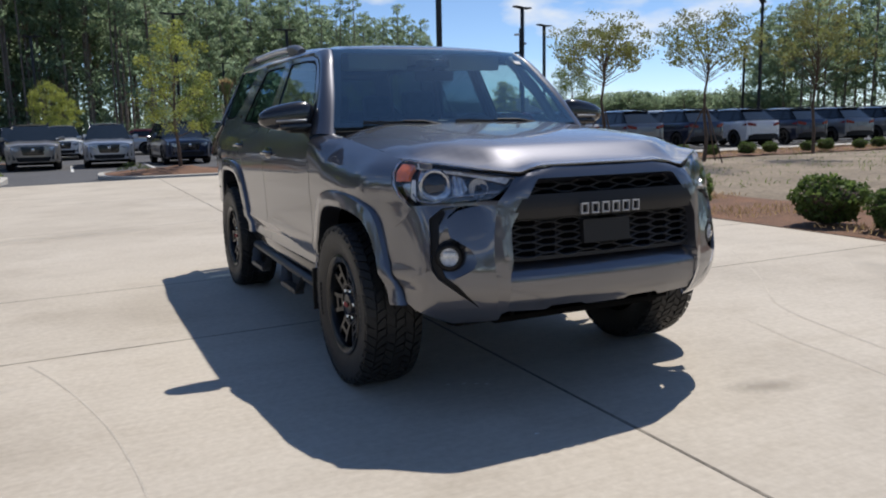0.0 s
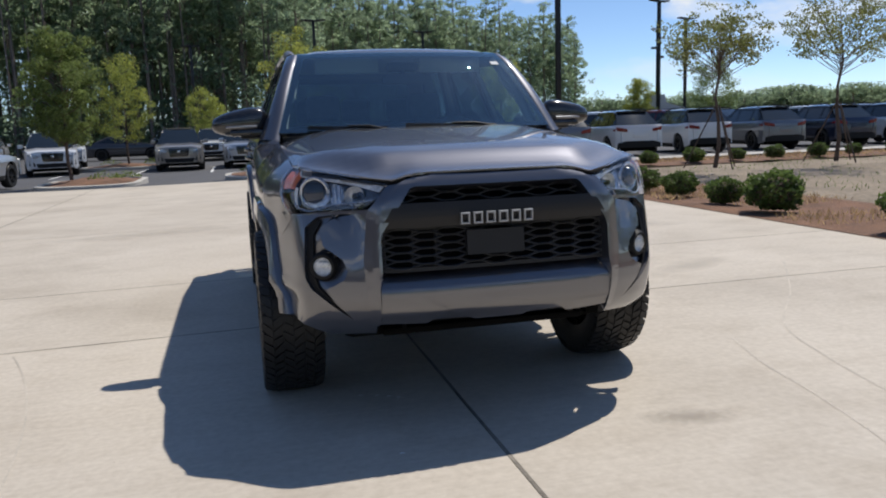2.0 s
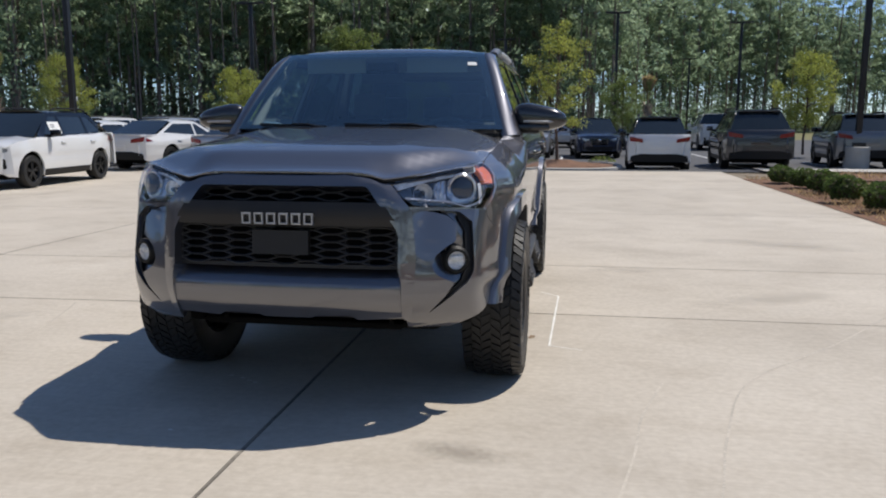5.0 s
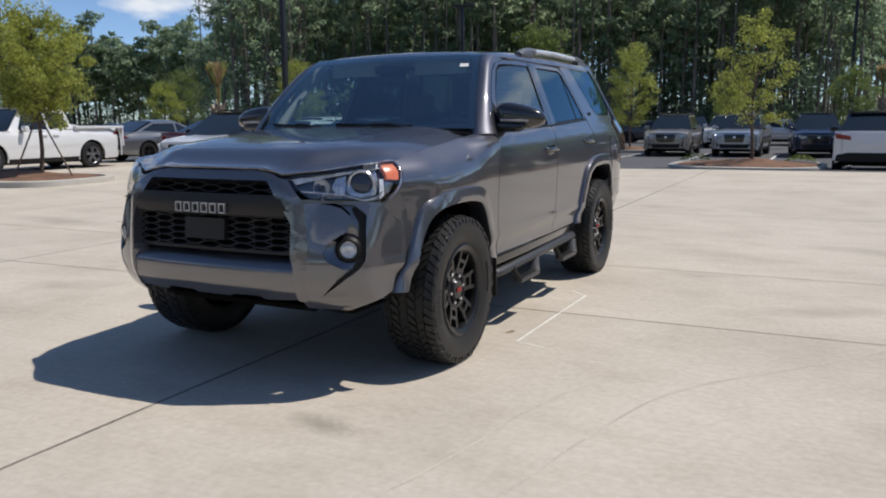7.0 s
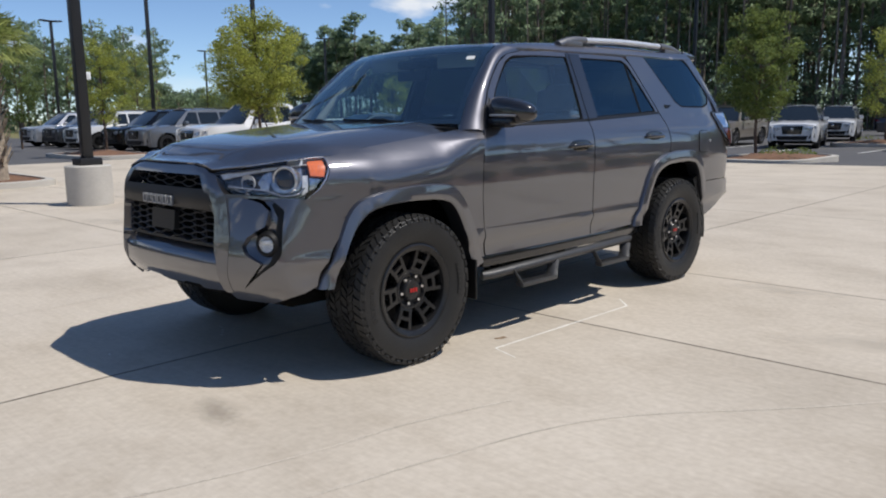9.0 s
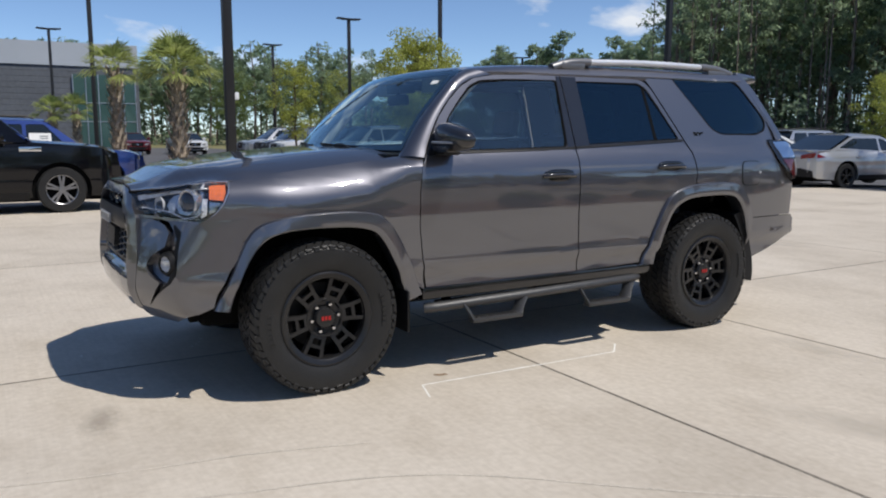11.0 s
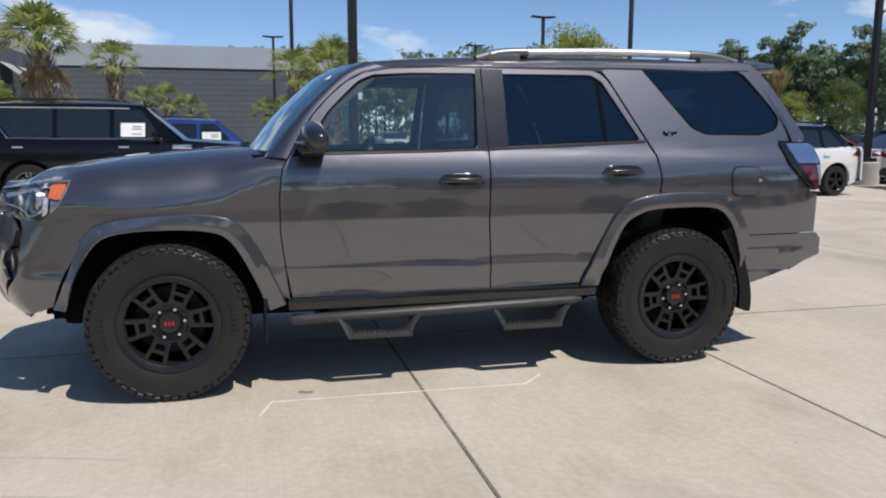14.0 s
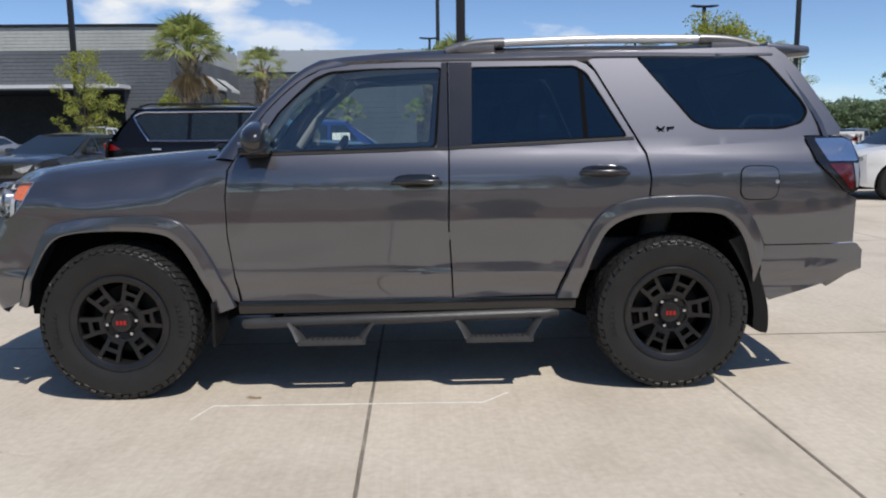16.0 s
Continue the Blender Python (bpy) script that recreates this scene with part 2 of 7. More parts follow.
BARK = mat("bark", (0.14, 0.10, 0.075), 0.95, var=0.3, scale=4, fine=30, bump=0.8)
PINE_BARK = mat("pine_bark", (0.24, 0.19, 0.155), 0.95, var=0.3, scale=1.5, fine=12, bump=0.5)
PINE = leaf_mat("pine_needles", (0.34, 0.42, 0.265), (0.175, 0.24, 0.15), through=0.76)
UNDERGROWTH = leaf_mat("wood_understorey", (0.30, 0.39, 0.25), (0.155, 0.22, 0.15), through=0.76)
LEAF_YELLOW = leaf_mat("yellow_green_leaves", (0.42, 0.44, 0.11), (0.27, 0.31, 0.07))
LEAF_GREEN = leaf_mat("green_leaves", (0.24, 0.29, 0.09), (0.12, 0.17, 0.05))
LEAF_RUST = leaf_mat("sparse_olive_leaves", (0.23, 0.275, 0.09), (0.21, 0.18, 0.075))
SHRUB_LEAF = leaf_mat("shrub_leaves", (0.155, 0.215, 0.06), (0.065, 0.105, 0.03))
PALM_LEAF = leaf_mat("palm_fronds", (0.38, 0.42, 0.15), (0.20, 0.25, 0.08))
PALM_DRY = leaf_mat("dry_palm_fronds", (0.52, 0.38, 0.21), (0.32, 0.22, 0.11))
PALM_TRUNK = mat("palm_trunk", (0.47, 0.39, 0.30), 0.95, var=0.3, scale=6, fine=40, bump=0.8)
DARK_BLOCK = mat("dark_split_block", (0.125, 0.135, 0.15), 0.9, var=0.12, scale=0.5, fine=4, bump=0.4)
LIGHT_BLOCK = mat("pale_block", (0.44, 0.45, 0.43), 0.9, var=0.08, scale=0.4, fine=3, bump=0.3)
WHITE_METAL = mat("white_metal", (0.72, 0.73, 0.74), 0.5, var=0.05)
STORE_GLASS = mat("green_storefront_glass", (0.06, 0.12, 0.11), 0.08, 0.0, coat=1.0, var=0.15, scale=0.3)
ROOF_WHITE = mat("white_roof_membrane", (0.66, 0.67, 0.67), 0.8, var=0.05, scale=0.2)


def stain_mat(name, colour, amount, scale):
    """A soft-edged film: clear at its rim, broken up by noise."""
    m = mat(name, colour, 0.85, var=0.1, scale=8)
    n, l = m.node_tree.nodes, m.node_tree.links
    b, out = n["Principled BSDF"], n["Material Output"]
    tc, mp, gr, no, mu, rg, tr, mx = (n.new("ShaderNode" + k) for k in ("TexCoord", "Mapping", "TexGradient", "TexNoise", "Math", "MapRange", "BsdfTransparent", "MixShader"))
    mp.inputs["Location"].default_value, mp.inputs["Scale"].default_value = (-1, -1, 0), (2, 2, 0)
    gr.gradient_type = "SPHERICAL"
    no.inputs["Scale"].default_value, no.inputs["Detail"].default_value = scale, 6
    mu.operation = "MULTIPLY"
    rg.inputs["From Min"].default_value, rg.inputs["From Max"].default_value, rg.inputs["To Max"].default_value = 0.10, 0.42, amount
    l.new(tc.outputs["Generated"], mp.inputs["Vector"]), l.new(mp.outputs["Vector"], gr.inputs["Vector"])
    l.new(tc.outputs["Object"], no.inputs["Vector"])
    l.new(gr.outputs["Fac"], mu.inputs[0]), l.new(no.outputs["Fac"], mu.inputs[1])
    l.new(mu.outputs[0], rg.inputs["Value"]), l.new(rg.outputs["Result"], mx.inputs["Fac"])
    l.new(tr.outputs["BSDF"], mx.inputs[1]), l.new(b.outputs["BSDF"], mx.inputs[2])
    l.new(mx.outputs["Shader"], out.inputs["Surface"])
    return m


# ---- building blocks ----
def curve(xs, ys):
    """A smooth curve through a few stations."""
    xs, ys = list(xs), list(ys)
    k = [(ys[1] - ys[0]) / (xs[1] - xs[0])]
    for i in range(1, len(xs) - 1):
        a, b = (ys[i] - ys[i - 1]) / (xs[i] - xs[i - 1]), (ys[i + 1] - ys[i]) / (xs[i + 1] - xs[i])
        k.append(0.0 if a * b <= 0 else 2 * a * b / (a + b))
    k.append((ys[-1] - ys[-2]) / (xs[-1] - xs[-2]))

    def f(x):
        if x <= xs[0]:
            return ys[0] + k[0] * (x - xs[0])
        if x >= xs[-1]:
            return ys[-1] + k[-1] * (x - xs[-1])
        i = max(j for j in range(len(xs) - 1) if xs[j] <= x)
        h = xs[i + 1] - xs[i]
        t = (x - xs[i]) / h
        return (ys[i] * (1 + 2 * t) * (1 - t) ** 2 + h * k[i] * t * (1 - t) ** 2
                + ys[i + 1] * t * t * (3 - 2 * t) + h * k[i + 1] * t * t * (t - 1))
    return f


def smooth_line(pts, n=5):
    """An open line rounded through its points."""
    out = []
    for i in range(len(pts) - 1):
        p0, p1, p2, p3 = (Vector(pts[max(0, min(len(pts) - 1, j))]) for j in (i - 1, i, i + 1, i + 2))
        for s in range(n):
            t = s / n
            out.append(tuple(0.5 * (2 * p1 + (p2 - p0) * t + (2 * p0 - 5 * p1 + 4 * p2 - p3) * t * t + (3 * p1 - p0 - 3 * p2 + p3) * t ** 3)))
    return out + [tuple(pts[-1])]


def round_corners(pts, r=0.02, n=4):
    """A closed outline with its corners rounded."""
    out = []
    for i, p in enumerate(pts):
        p, a, b = Vector(p), Vector(pts[i - 1]), Vector(pts[(i + 1) % len(pts)])
        ra, rb = min(r, (a - p).length * 0.45), min(r, (b - p).length * 0.45)
        pa, pb = p + (a - p).normalized() * ra, p + (b - p).normalized() * rb
        for s in range(n + 1):
            t = s / n
            out.append(tuple(pa * (1 - t) ** 2 + p * 2 * t * (1 - t) + pb * t * t))
    return out


def put(name, bm, material, parent=None, label="", smooth=True):
    me = bpy.data.meshes.new(name)
    if smooth:
        for f in bm.faces:
            f.smooth = True
    bm.to_mesh(me)
    bm.free()
    me.materials.append(material)
    ob = new(name, me)
    ob.parent = parent
    return tagged(ob, label)


def part(name, bm, material, parent, label=""):
    return put(name, bm, material, parent, label)


def thing(name, label, category, group="", m=None, kind=""):
    ob = tagged(new(name), label, category, group, kind)
    ob.empty_display_size = 0.2
    if m is not None:
        ob.matrix_basis = m
    return ob


def sharpen(bm, angle=35):
    bm.normal_update()
    for e in bm.edges:
        e.smooth = len(e.link_faces) == 2 and e.calc_face_angle(0) < radians(angle)
    return bm


def box(bm, x0, x1, y0, y1, z0, z1, bevel=0.0, seg=2, m=None):
    """A box with softened edges, added to bm."""
    b2 = bmesh.new()
    bmesh.ops.create_cube(b2, size=1)
    for v in b2.verts:
        v.co = Vector(((x0 + x1) / 2 + v.co.x * (x1 - x0), (y0 + y1) / 2 + v.co.y * (y1 - y0), (z0 + z1) / 2 + v.co.z * (z1 - z0)))
    if bevel:
        bmesh.ops.bevel(b2, geom=b2.edges[:], offset=bevel, segments=seg, affect="EDGES", profile=0.6)
    return join(bm, b2, m)


def join(bm, b2, m=None):
    if m is not None:
        b2.transform(m)
    idx = [bm.verts.new(v.co) for v in b2.verts]
    b2.verts.index_update()
    for f in b2.faces:
        try:
            bm.faces.new([idx[v.index] for v in f.verts])
        except ValueError:
            pass
    b2.free()
    return sharpen(bm)


def boxed(*a, **k):
    return box(bmesh.new(), *a, **k)


def tube(bm, pts, r, n=10, caps=True, flat=1.0):
    """A round bar along a line; r may be a list."""
    pts = [Vector(p) for p in pts]
    rs = r if isinstance(r, (list, tuple)) else [r] * len(pts)
    rings, up = [], Vector((0, 0, 1))
    for i, p in enumerate(pts):
        d = (pts[min(i + 1, len(pts) - 1)] - pts[max(i - 1, 0)]).normalized()
        s = d.cross(up) if abs(d.dot(up)) < 0.95 else d.cross(Vector((1, 0, 0)))
        s.normalize()
        u = s.cross(d).normalized()
        rings.append([bm.verts.new(p + (s * math.cos(2 * math.pi * k / n) + u * math.sin(2 * math.pi * k / n) * flat) * rs[i]) for k in range(n)])
    for a, b in zip(rings, rings[1:]):
        for k in range(n):
            bm.faces.new([a[k], a[(k + 1) % n], b[(k + 1) % n], b[k]])
    if caps:
        bm.faces.new(rings[0][::-1]), bm.faces.new(rings[-1])
    return sharpen(bm, 50)


def revolve(bm, prof, n=32, axis="x", m=None):
    """A closed or open profile of (radius, along) turned about an axis."""
    rings = []
    for r, a in prof:
        ring = []
        for k in range(n):
            c, s = math.cos(2 * math.pi * k / n), math.sin(2 * math.pi * k / n)
            co = Vector((a, r * c, r * s)) if axis == "x" else Vector((r * c, r * s, a)) if axis == "z" else Vector((r * c, a, r * s))
            ring.append(bm.verts.new(m @ co if m else co))
        rings.append(ring)
    for a, b in zip(rings, rings[1:]):
        for k in range(n):
            bm.faces.new([a[k], a[(k + 1) % n], b[(k + 1) % n], b[k]])
    bmesh.ops.recalc_face_normals(bm, faces=bm.faces[:])
    return sharpen(bm, 30)


def surface(outline, fn, out, holes=(), step=0.05, thick=0.02):
    """A sheet-metal panel: a flat outline, finely cut, laid on the shape fn(u, v), with turned-in edges. out: the side that shows."""
    from mathutils.geometry import tessellate_polygon
    loops = [[Vector((p[0], p[1], 0)) for p in lp] for lp in (outline, *holes)]
    flat = [p for lp in loops for p in lp]
    bm = bmesh.new()
    vs = [bm.verts.new(p) for p in flat]
    for tri in tessellate_polygon(loops):
        try:
            bm.faces.new([vs[i] for i in tri])
        except ValueError:
            pass
    for axis in (0, 1):
        lo, hi = min(p[axis] for p in flat), max(p[axis] for p in flat)
        no = Vector((1, 0, 0)) if axis == 0 else Vector((0, 1, 0))
        c = math.floor(lo / step) * step + step
        while c < hi:
            bmesh.ops.bisect_plane(bm, geom=bm.verts[:] + bm.edges[:] + bm.faces[:], plane_co=no * (c + 0.00037), plane_no=no, dist=1e-5)
            c += step
    for v in bm.verts:
        v.co = fn(v.co.x, v.co.y)
    bmesh.ops.remove_doubles(bm, verts=bm.verts[:], dist=0.0004)
    bm.normal_update()
    bmesh.ops.recalc_face_normals(bm, faces=bm.faces[:])
    bm.normal_update()
    out = Vector(out)
    if sum((f.normal.dot(out) * f.calc_area() for f in bm.faces)) < 0:
        bmesh.ops.reverse_faces(bm, faces=bm.faces[:])
        bm.normal_update()
    if thick:
        rim = [e for e in bm.edges if len(e.link_faces) == 1]
        normals = {v: v.normal.copy() for e in rim for v in e.verts}
        made = bmesh.ops.extrude_edge_only(bm, edges=rim)
        near = {}
        for v in normals:
            near.setdefault(tuple(round(c, 5) for c in v.co), normals[v])
        for g in made["geom"]:
            if isinstance(g, bmesh.types.BMVert):
                g.co -= near.get(tuple(round(c, 5) for c in g.co), out) * thick
        for e in rim:
            if e.is_valid:
                e.smooth = False
    return bm


def strip(lines, close=False):
    """A skin over several lines of the same count of points."""
    bm = bmesh.new()
    rows = [[bm.verts.new(p) for p in ln] for ln in lines]
    for a, b in zip(rows, rows[1:]):
        for i in range(len(a) - 1):
            bm.faces.new([a[i], a[i + 1], b[i + 1], b[i]])
    bmesh.ops.recalc_face_normals(bm, faces=bm.faces[:])
    return bm


def mesh_np(name, verts, faces, material, smooth=False):
    me = bpy.data.meshes.new(name)
    n = faces.shape[1]
    me.vertices.add(len(verts)), me.loops.add(faces.size), me.polygons.add(len(faces))
    me.vertices.foreach_set("co", verts.astype(np.float32).ravel())
    me.loops.foreach_set("vertex_index", faces.astype(np.int32).ravel())
    me.polygons.foreach_set("loop_start", np.arange(0, faces.size, n, dtype=np.int32))
    me.polygons.foreach_set("loop_total", np.full(len(faces), n, dtype=np.int32))
    if smooth:
        me.polygons.foreach_set("use_smooth", np.ones(len(faces), dtype=bool))
    me.update(calc_edges=True)
    me.materials.append(material)
    return me


def leaf_quads(rng, centres, size, aspect=0.6, droop=0.0):
    """Small leaf blades (diamonds) at the given places, turned at random."""
    n = len(centres)
    d = rng.normal(size=(n, 3))
    d[:, 2] -= droop
    d /= np.linalg.norm(d, axis=1)[:, None]
    s = np.cross(d, rng.normal(size=(n, 3)))
    s /= np.linalg.norm(s, axis=1)[:, None]
    L = (size * rng.uniform(0.6, 1.3, n))[:, None]
    v = np.stack([centres - d * L / 2, centres + s * L * aspect / 2, centres + d * L / 2, centres - s * L * aspect / 2], 1).reshape(-1, 3)
    return v, np.arange(4 * n).reshape(-1, 4)


# ---- ground ----
def ease(t):
    t = max(0.0, min(1.0, t))
    return t * t * (3 - 2 * t)


APRON_FALL = ((4.95, 0.0), (-0.08, -0.015), (-4.5, -0.069))


def apron_z(x):
    """The apron falls gently towards its drain line and lies level beyond."""
    for (xa, za), (xb, zb) in zip(APRON_FALL, APRON_FALL[1:]):
        if x > xb:
            return za + (zb - za) * min(1.0, max(0.0, (xa - x) / (xa - xb)))
    return APRON_FALL[-1][1]


def ground_z(x, y):
    """The parking field beyond the slab lies a little lower."""
    return -0.20 * ease((y - 17.3) / 5) * (1 - 0.75 * ease((x - 3) / 4)) + apron_z(x) * (1 - ease((y - 17.3) / 5))


def sheet(name, x0, x1, y0, y1, nx, ny, lift, material, label, category, power=1.0, rough=0.0, kind="structure"):
    bm = bmesh.new()
    rows = []
    for j in range(ny + 1):
        v = 2 * j / ny - 1
        y = (y0 + y1) / 2 + (y1 - y0) / 2 * math.copysign(abs(v) ** power, v)
        row = []
        for i in range(nx + 1):
            u = 2 * i / nx - 1
            x = (x0 + x1) / 2 + (x1 - x0) / 2 * math.copysign(abs(u) ** power, u)
            z = ground_z(x, y) + lift + (rough * noise.noise((x * 0.9, y * 0.9, 1)) if rough and 0 < i < nx and 0 < j < ny else 0)
            row.append(bm.verts.new((x, y, z)))
        rows.append(row)
    for a, b in zip(rows, rows[1:]):
        for i in range(nx):
            bm.faces.new([a[i], a[i + 1], b[i + 1], b[i]])
    return tagged(put(name, bm, material), label, category, kind=kind)


sheet("ground", -2500, 2500, -2500, 2500, 160, 160, -0.10, GRASS_GROUND, "thin dry grass ground reaching the horizon", "ground", power=3.0)
sheet("road", -60, 60, 17.3, 62, 60, 60, -0.005, ASPHALT, "dark grey asphalt parking field", "asphalt")
sheet("road", -75, -22.0, -40, 17.3, 20, 20, -0.004, ASPHALT, "dark grey asphalt parking field by the building", "asphalt")

# the concrete apron: slabs with open joints over a dark bed
PAVE_X = [-22.0, -17.0, -12.7, -8.5, -4.5, -0.08, 4.95]
PAVE_Y = [-16.0, -11.8, -7.6, -3.2, 1.22, 3.03, 7.2, 11.4, 17.3]
pavement = thing("pavement", "pale broom-finished concrete apron of large slabs", "concrete apron", kind="structure")
bm = bmesh.new()
for xa, xb in zip(PAVE_X, PAVE_X[1:]):
    box(bm, xa, xb, -16, 17.3, -0.30, -0.006)
for v in bm.verts:
    v.co.z += apron_z(v.co.x)
part("joint_bed", bm, JOINT, pavement, "dark recessed joints")


def slab(x0, x1, y0, y1):
    g = 0.006
    bm = bmesh.new()
    box(bm, x0 + g, x1 - g if x1 < 4.9 else x1 + 0.03, y0 + g, y1 - g, -0.12, 0.0, bevel=0.004, seg=1)
    for v in bm.verts:
        v.co.z += apron_z(v.co.x)
    return part("slab", bm, CONCRETE, pavement)


for ya, yb in zip(PAVE_Y, PAVE_Y[1:]):
    for xa, xb in zip(PAVE_X, PAVE_X[1:]):
        slab(xa, xb, ya, yb)

# chalk marks, stains, a rust spot and specks on the concrete
CHALK = mat("chalk", (0.82, 0.80, 0.74), 0.9, var=0.15, scale=14, fine=120)
TYRE_FAINT = mat("faint_tyre_mark", (0.553, 0.495, 0.413), 0.85, var=0.15, scale=4)
RUST = mat("rust_spot", (0.27, 0.19, 0.12), 0.9, var=0.25, scale=20)


def floor_mark(name, pts, width, material, label, z=0.0012):
    """A thin line drawn on the slab, uneven in width."""
    pts = [Vector((*p, 0)) for p in pts]
    left, right = [], []
    for i, p in enumerate(pts):
        d = (pts[min(i + 1, len(pts) - 1)] - pts[max(i - 1, 0)]).normalized()
        w = width * (0.7 + 0.6 * abs(noise.noise(p * 7)))
        left.append((p.x - d.y * w / 2, p.y + d.x * w / 2, z + apron_z(p.x))), right.append((p.x + d.y * w / 2, p.y - d.x * w / 2, z + apron_z(p.x)))
    return tagged(put(name, strip([left, right]), material), label, "floor mark", kind="structure")


def along(a, b, n=24):
    return [(a[0] + (b[0] - a[0]) * k / n, a[1] + (b[1] - a[1]) * k / n) for k in range(n + 1)]


floor_mark("chalk_line", along((1.055, 0.46), (1.085, 1.77)), 0.015, CHALK, "thin white chalk line on concrete")
floor_mark("chalk_line", along((1.085, 1.77), (0.95, 1.90), 6), 0.013, CHALK, "short white chalk stroke on concrete")
floor_mark("chalk_line", along((1.055, 0.46), (1.24, 0.40), 6), 0.012, CHALK, "short white chalk stroke on concrete")
GRIME = mat("joint_grime", (0.25, 0.22, 0.18), 0.9, var=0.3, scale=3, fine=40)
for y in PAVE_Y[1:-1]:
    floor_mark("joint_grime", along((-21.9, y), (4.94, y), 150), 0.016, GRIME, "thin line of dirt along a slab joint", z=0.0008)
for x in PAVE_X[1:-1]:
    floor_mark("joint_grime", along((x, -15.9), (x, 17.2), 150), 0.016, GRIME, "thin line of dirt along a slab joint", z=0.0008)
RUBBER_STAIN = stain_mat("rubber_stain", (0.27, 0.235, 0.19), 0.28, 30.0)
WATER_STAIN = stain_mat("grey_water_stain", (0.38, 0.345, 0.29), 0.15, 4.0)


def stain(x, y, sx, sy, turn, material, label, z=0.0014):
    bm = bmesh.new()
    vs = [bm.verts.new((a * sx / 2, b * sy / 2, 0)) for a, b in ((-1, -1), (1, -1), (1, 1), (-1, 1))]
    bm.faces.new(vs)
    ob = put("stain", bm, material, smooth=False)
    fall = math.degrees(math.atan2(apron_z(x - 0.1) - apron_z(x + 0.1), 0.2))
    ob.matrix_basis = pose(x, y, z + apron_z(x), 0, fall, 0) @ pose(0, 0, 0, 0, 0, turn)
    return tagged(ob, label, "stain", kind="structure")


stain(0.75, -1.06, 0.60, 0.26, -14, RUBBER_STAIN, "short smeared rubber stain on concrete")
for k, (x, y, sx, sy, a) in enumerate(((-6.2, 1.6, 2.6, 0.7, 12), (-6.9, 3.6, 3.4, 0.8, -8), (-2.9, 0.6, 1.5, 0.6, 20), (2.6, 1.9, 1.6, 0.5, 30), (3.2, 4.6, 2.4, 0.7, -20), (-2.3, 6.8, 3.4, 0.9, 6), (1.9, -1.9, 1.4, 0.4, 40), (-1.5, -2.7, 2.2, 0.5, 15), (3.6, 0.3, 1.9, 0.5, 60), (1.7, 2.9, 1.1, 0.4, 10))):
    stain(x, y, sx, sy, a, WATER_STAIN, "faint grey water stain on concrete", z=0.0016 + 0.0002 * k)
floor_mark("rust_spot", [(0.93, 0.60), (0.95, 0.63), (0.95, 0.67)], 0.035, RUST, "small brown spot on concrete")
for r, x0, y0, a0, a1 in ((6.2, -8.1, -1.2, -14, 22),):
    floor_mark("tyre_mark", [(x0 + r * math.cos(radians(a0 + (a1 - a0) * q / 30)), y0 + r * math.sin(radians(a0 + (a1 - a0) * q / 30))) for q in range(31)], 0.012, TYRE_FAINT, "faint curved tyre mark on concrete")
for pts in ([(3.4, 1.75), (2.7, 0.78), (2.05, 0.0), (1.80, -0.75), (1.68, -1.3), (1.45, -2.0)], [(1.62, -0.1), (1.48, -0.58), (1.42, -0.97), (1.30, -1.5), (1.12, -2.0)]):
    floor_mark("tyre_mark", smooth_line(pts, 8), 0.014, TYRE_FAINT, "faint curved tyre mark on concrete")
for k in range(5):
    x, y = (-0.45, -0.52, -0.40, -0.36, -0.47)[k], (-0.34, -0.31, -0.37, -0.40, -1.02)[k]
    floor_mark("paper_speck", [(x, y), (x + 0.012, y + 0.004), (x + 0.02, y)], 0.012, PAPER, "tiny white speck on concrete", z=0.002)

# planted bed along the apron
sheet("ground", 4.955, 60, -16, 17.2, 70, 50, -0.03, SOIL, "bare sandy ground with thin patches of grass", "soil", rough=0.05)
sheet("ground", 4.952, 7.2, -16, 14.6, 16, 120, 0.006, MULCH, "reddish brown pine straw bed along the concrete", "mulch bed", rough=0.05)
sheet("ground", 7.2, 34, 14.4, 17.0, 90, 14, 0.004, MULCH, "reddish brown pine straw strip under the shrubs", "mulch bed", rough=0.06)
sheet("pavement", 6.0, 60, 17.0, 18.4, 30, 4, 0.05, KERB, "pale concrete walk behind the planted bed", "walk")


def blades(name, x0, x1, y0, y1, n, size, material, label, lift=0.03):
    rng = np.random.default_rng(len(name) + n)
    c = np.stack([rng.uniform(x0, x1, n), rng.uniform(y0, y1, n), np.zeros(n)], 1)
    keep = np.array([noise.noise((p[0] * 0.45, p[1] * 0.8, 4)) > -0.1 for p in c])
    c = c[keep]
    c[:, 2] = [ground_z(p[0], p[1]) + lift for p in c]
    n = len(c)
    a = rng.uniform(0, 6.28, n)
    lean = rng.normal(0, 0.5, (n, 2))
    h = size * rng.uniform(0.5, 1.2, n)
    w = np.stack([np.cos(a), np.sin(a), np.zeros(n)], 1) * (0.12 * h)[:, None]
    tip = c + np.stack([lean[:, 0] * h, lean[:, 1] * h, h], 1)
    v = np.stack([c - w, c + w, tip], 1).reshape(-1, 3)
    return tagged(new(name, mesh_np(name, v, np.arange(3 * n).reshape(-1, 3), material)), label, "grass", kind="stuff")


blades("grass", 8.0, 30, 3, 14.5, 4500, 0.08, LEAF_GREEN, "thin green grass patches on sandy ground")
blades("pine_straw", 4.97, 7.1, -3, 14.5, 9000, 0.07, PALM_DRY, "loose brown pine straw on the bed", lift=0.04)
blades("pine_straw", 7.2, 33, 14.5, 16.9, 7000, 0.09, PALM_DRY, "loose brown pine straw under shrubs", lift=0.04)


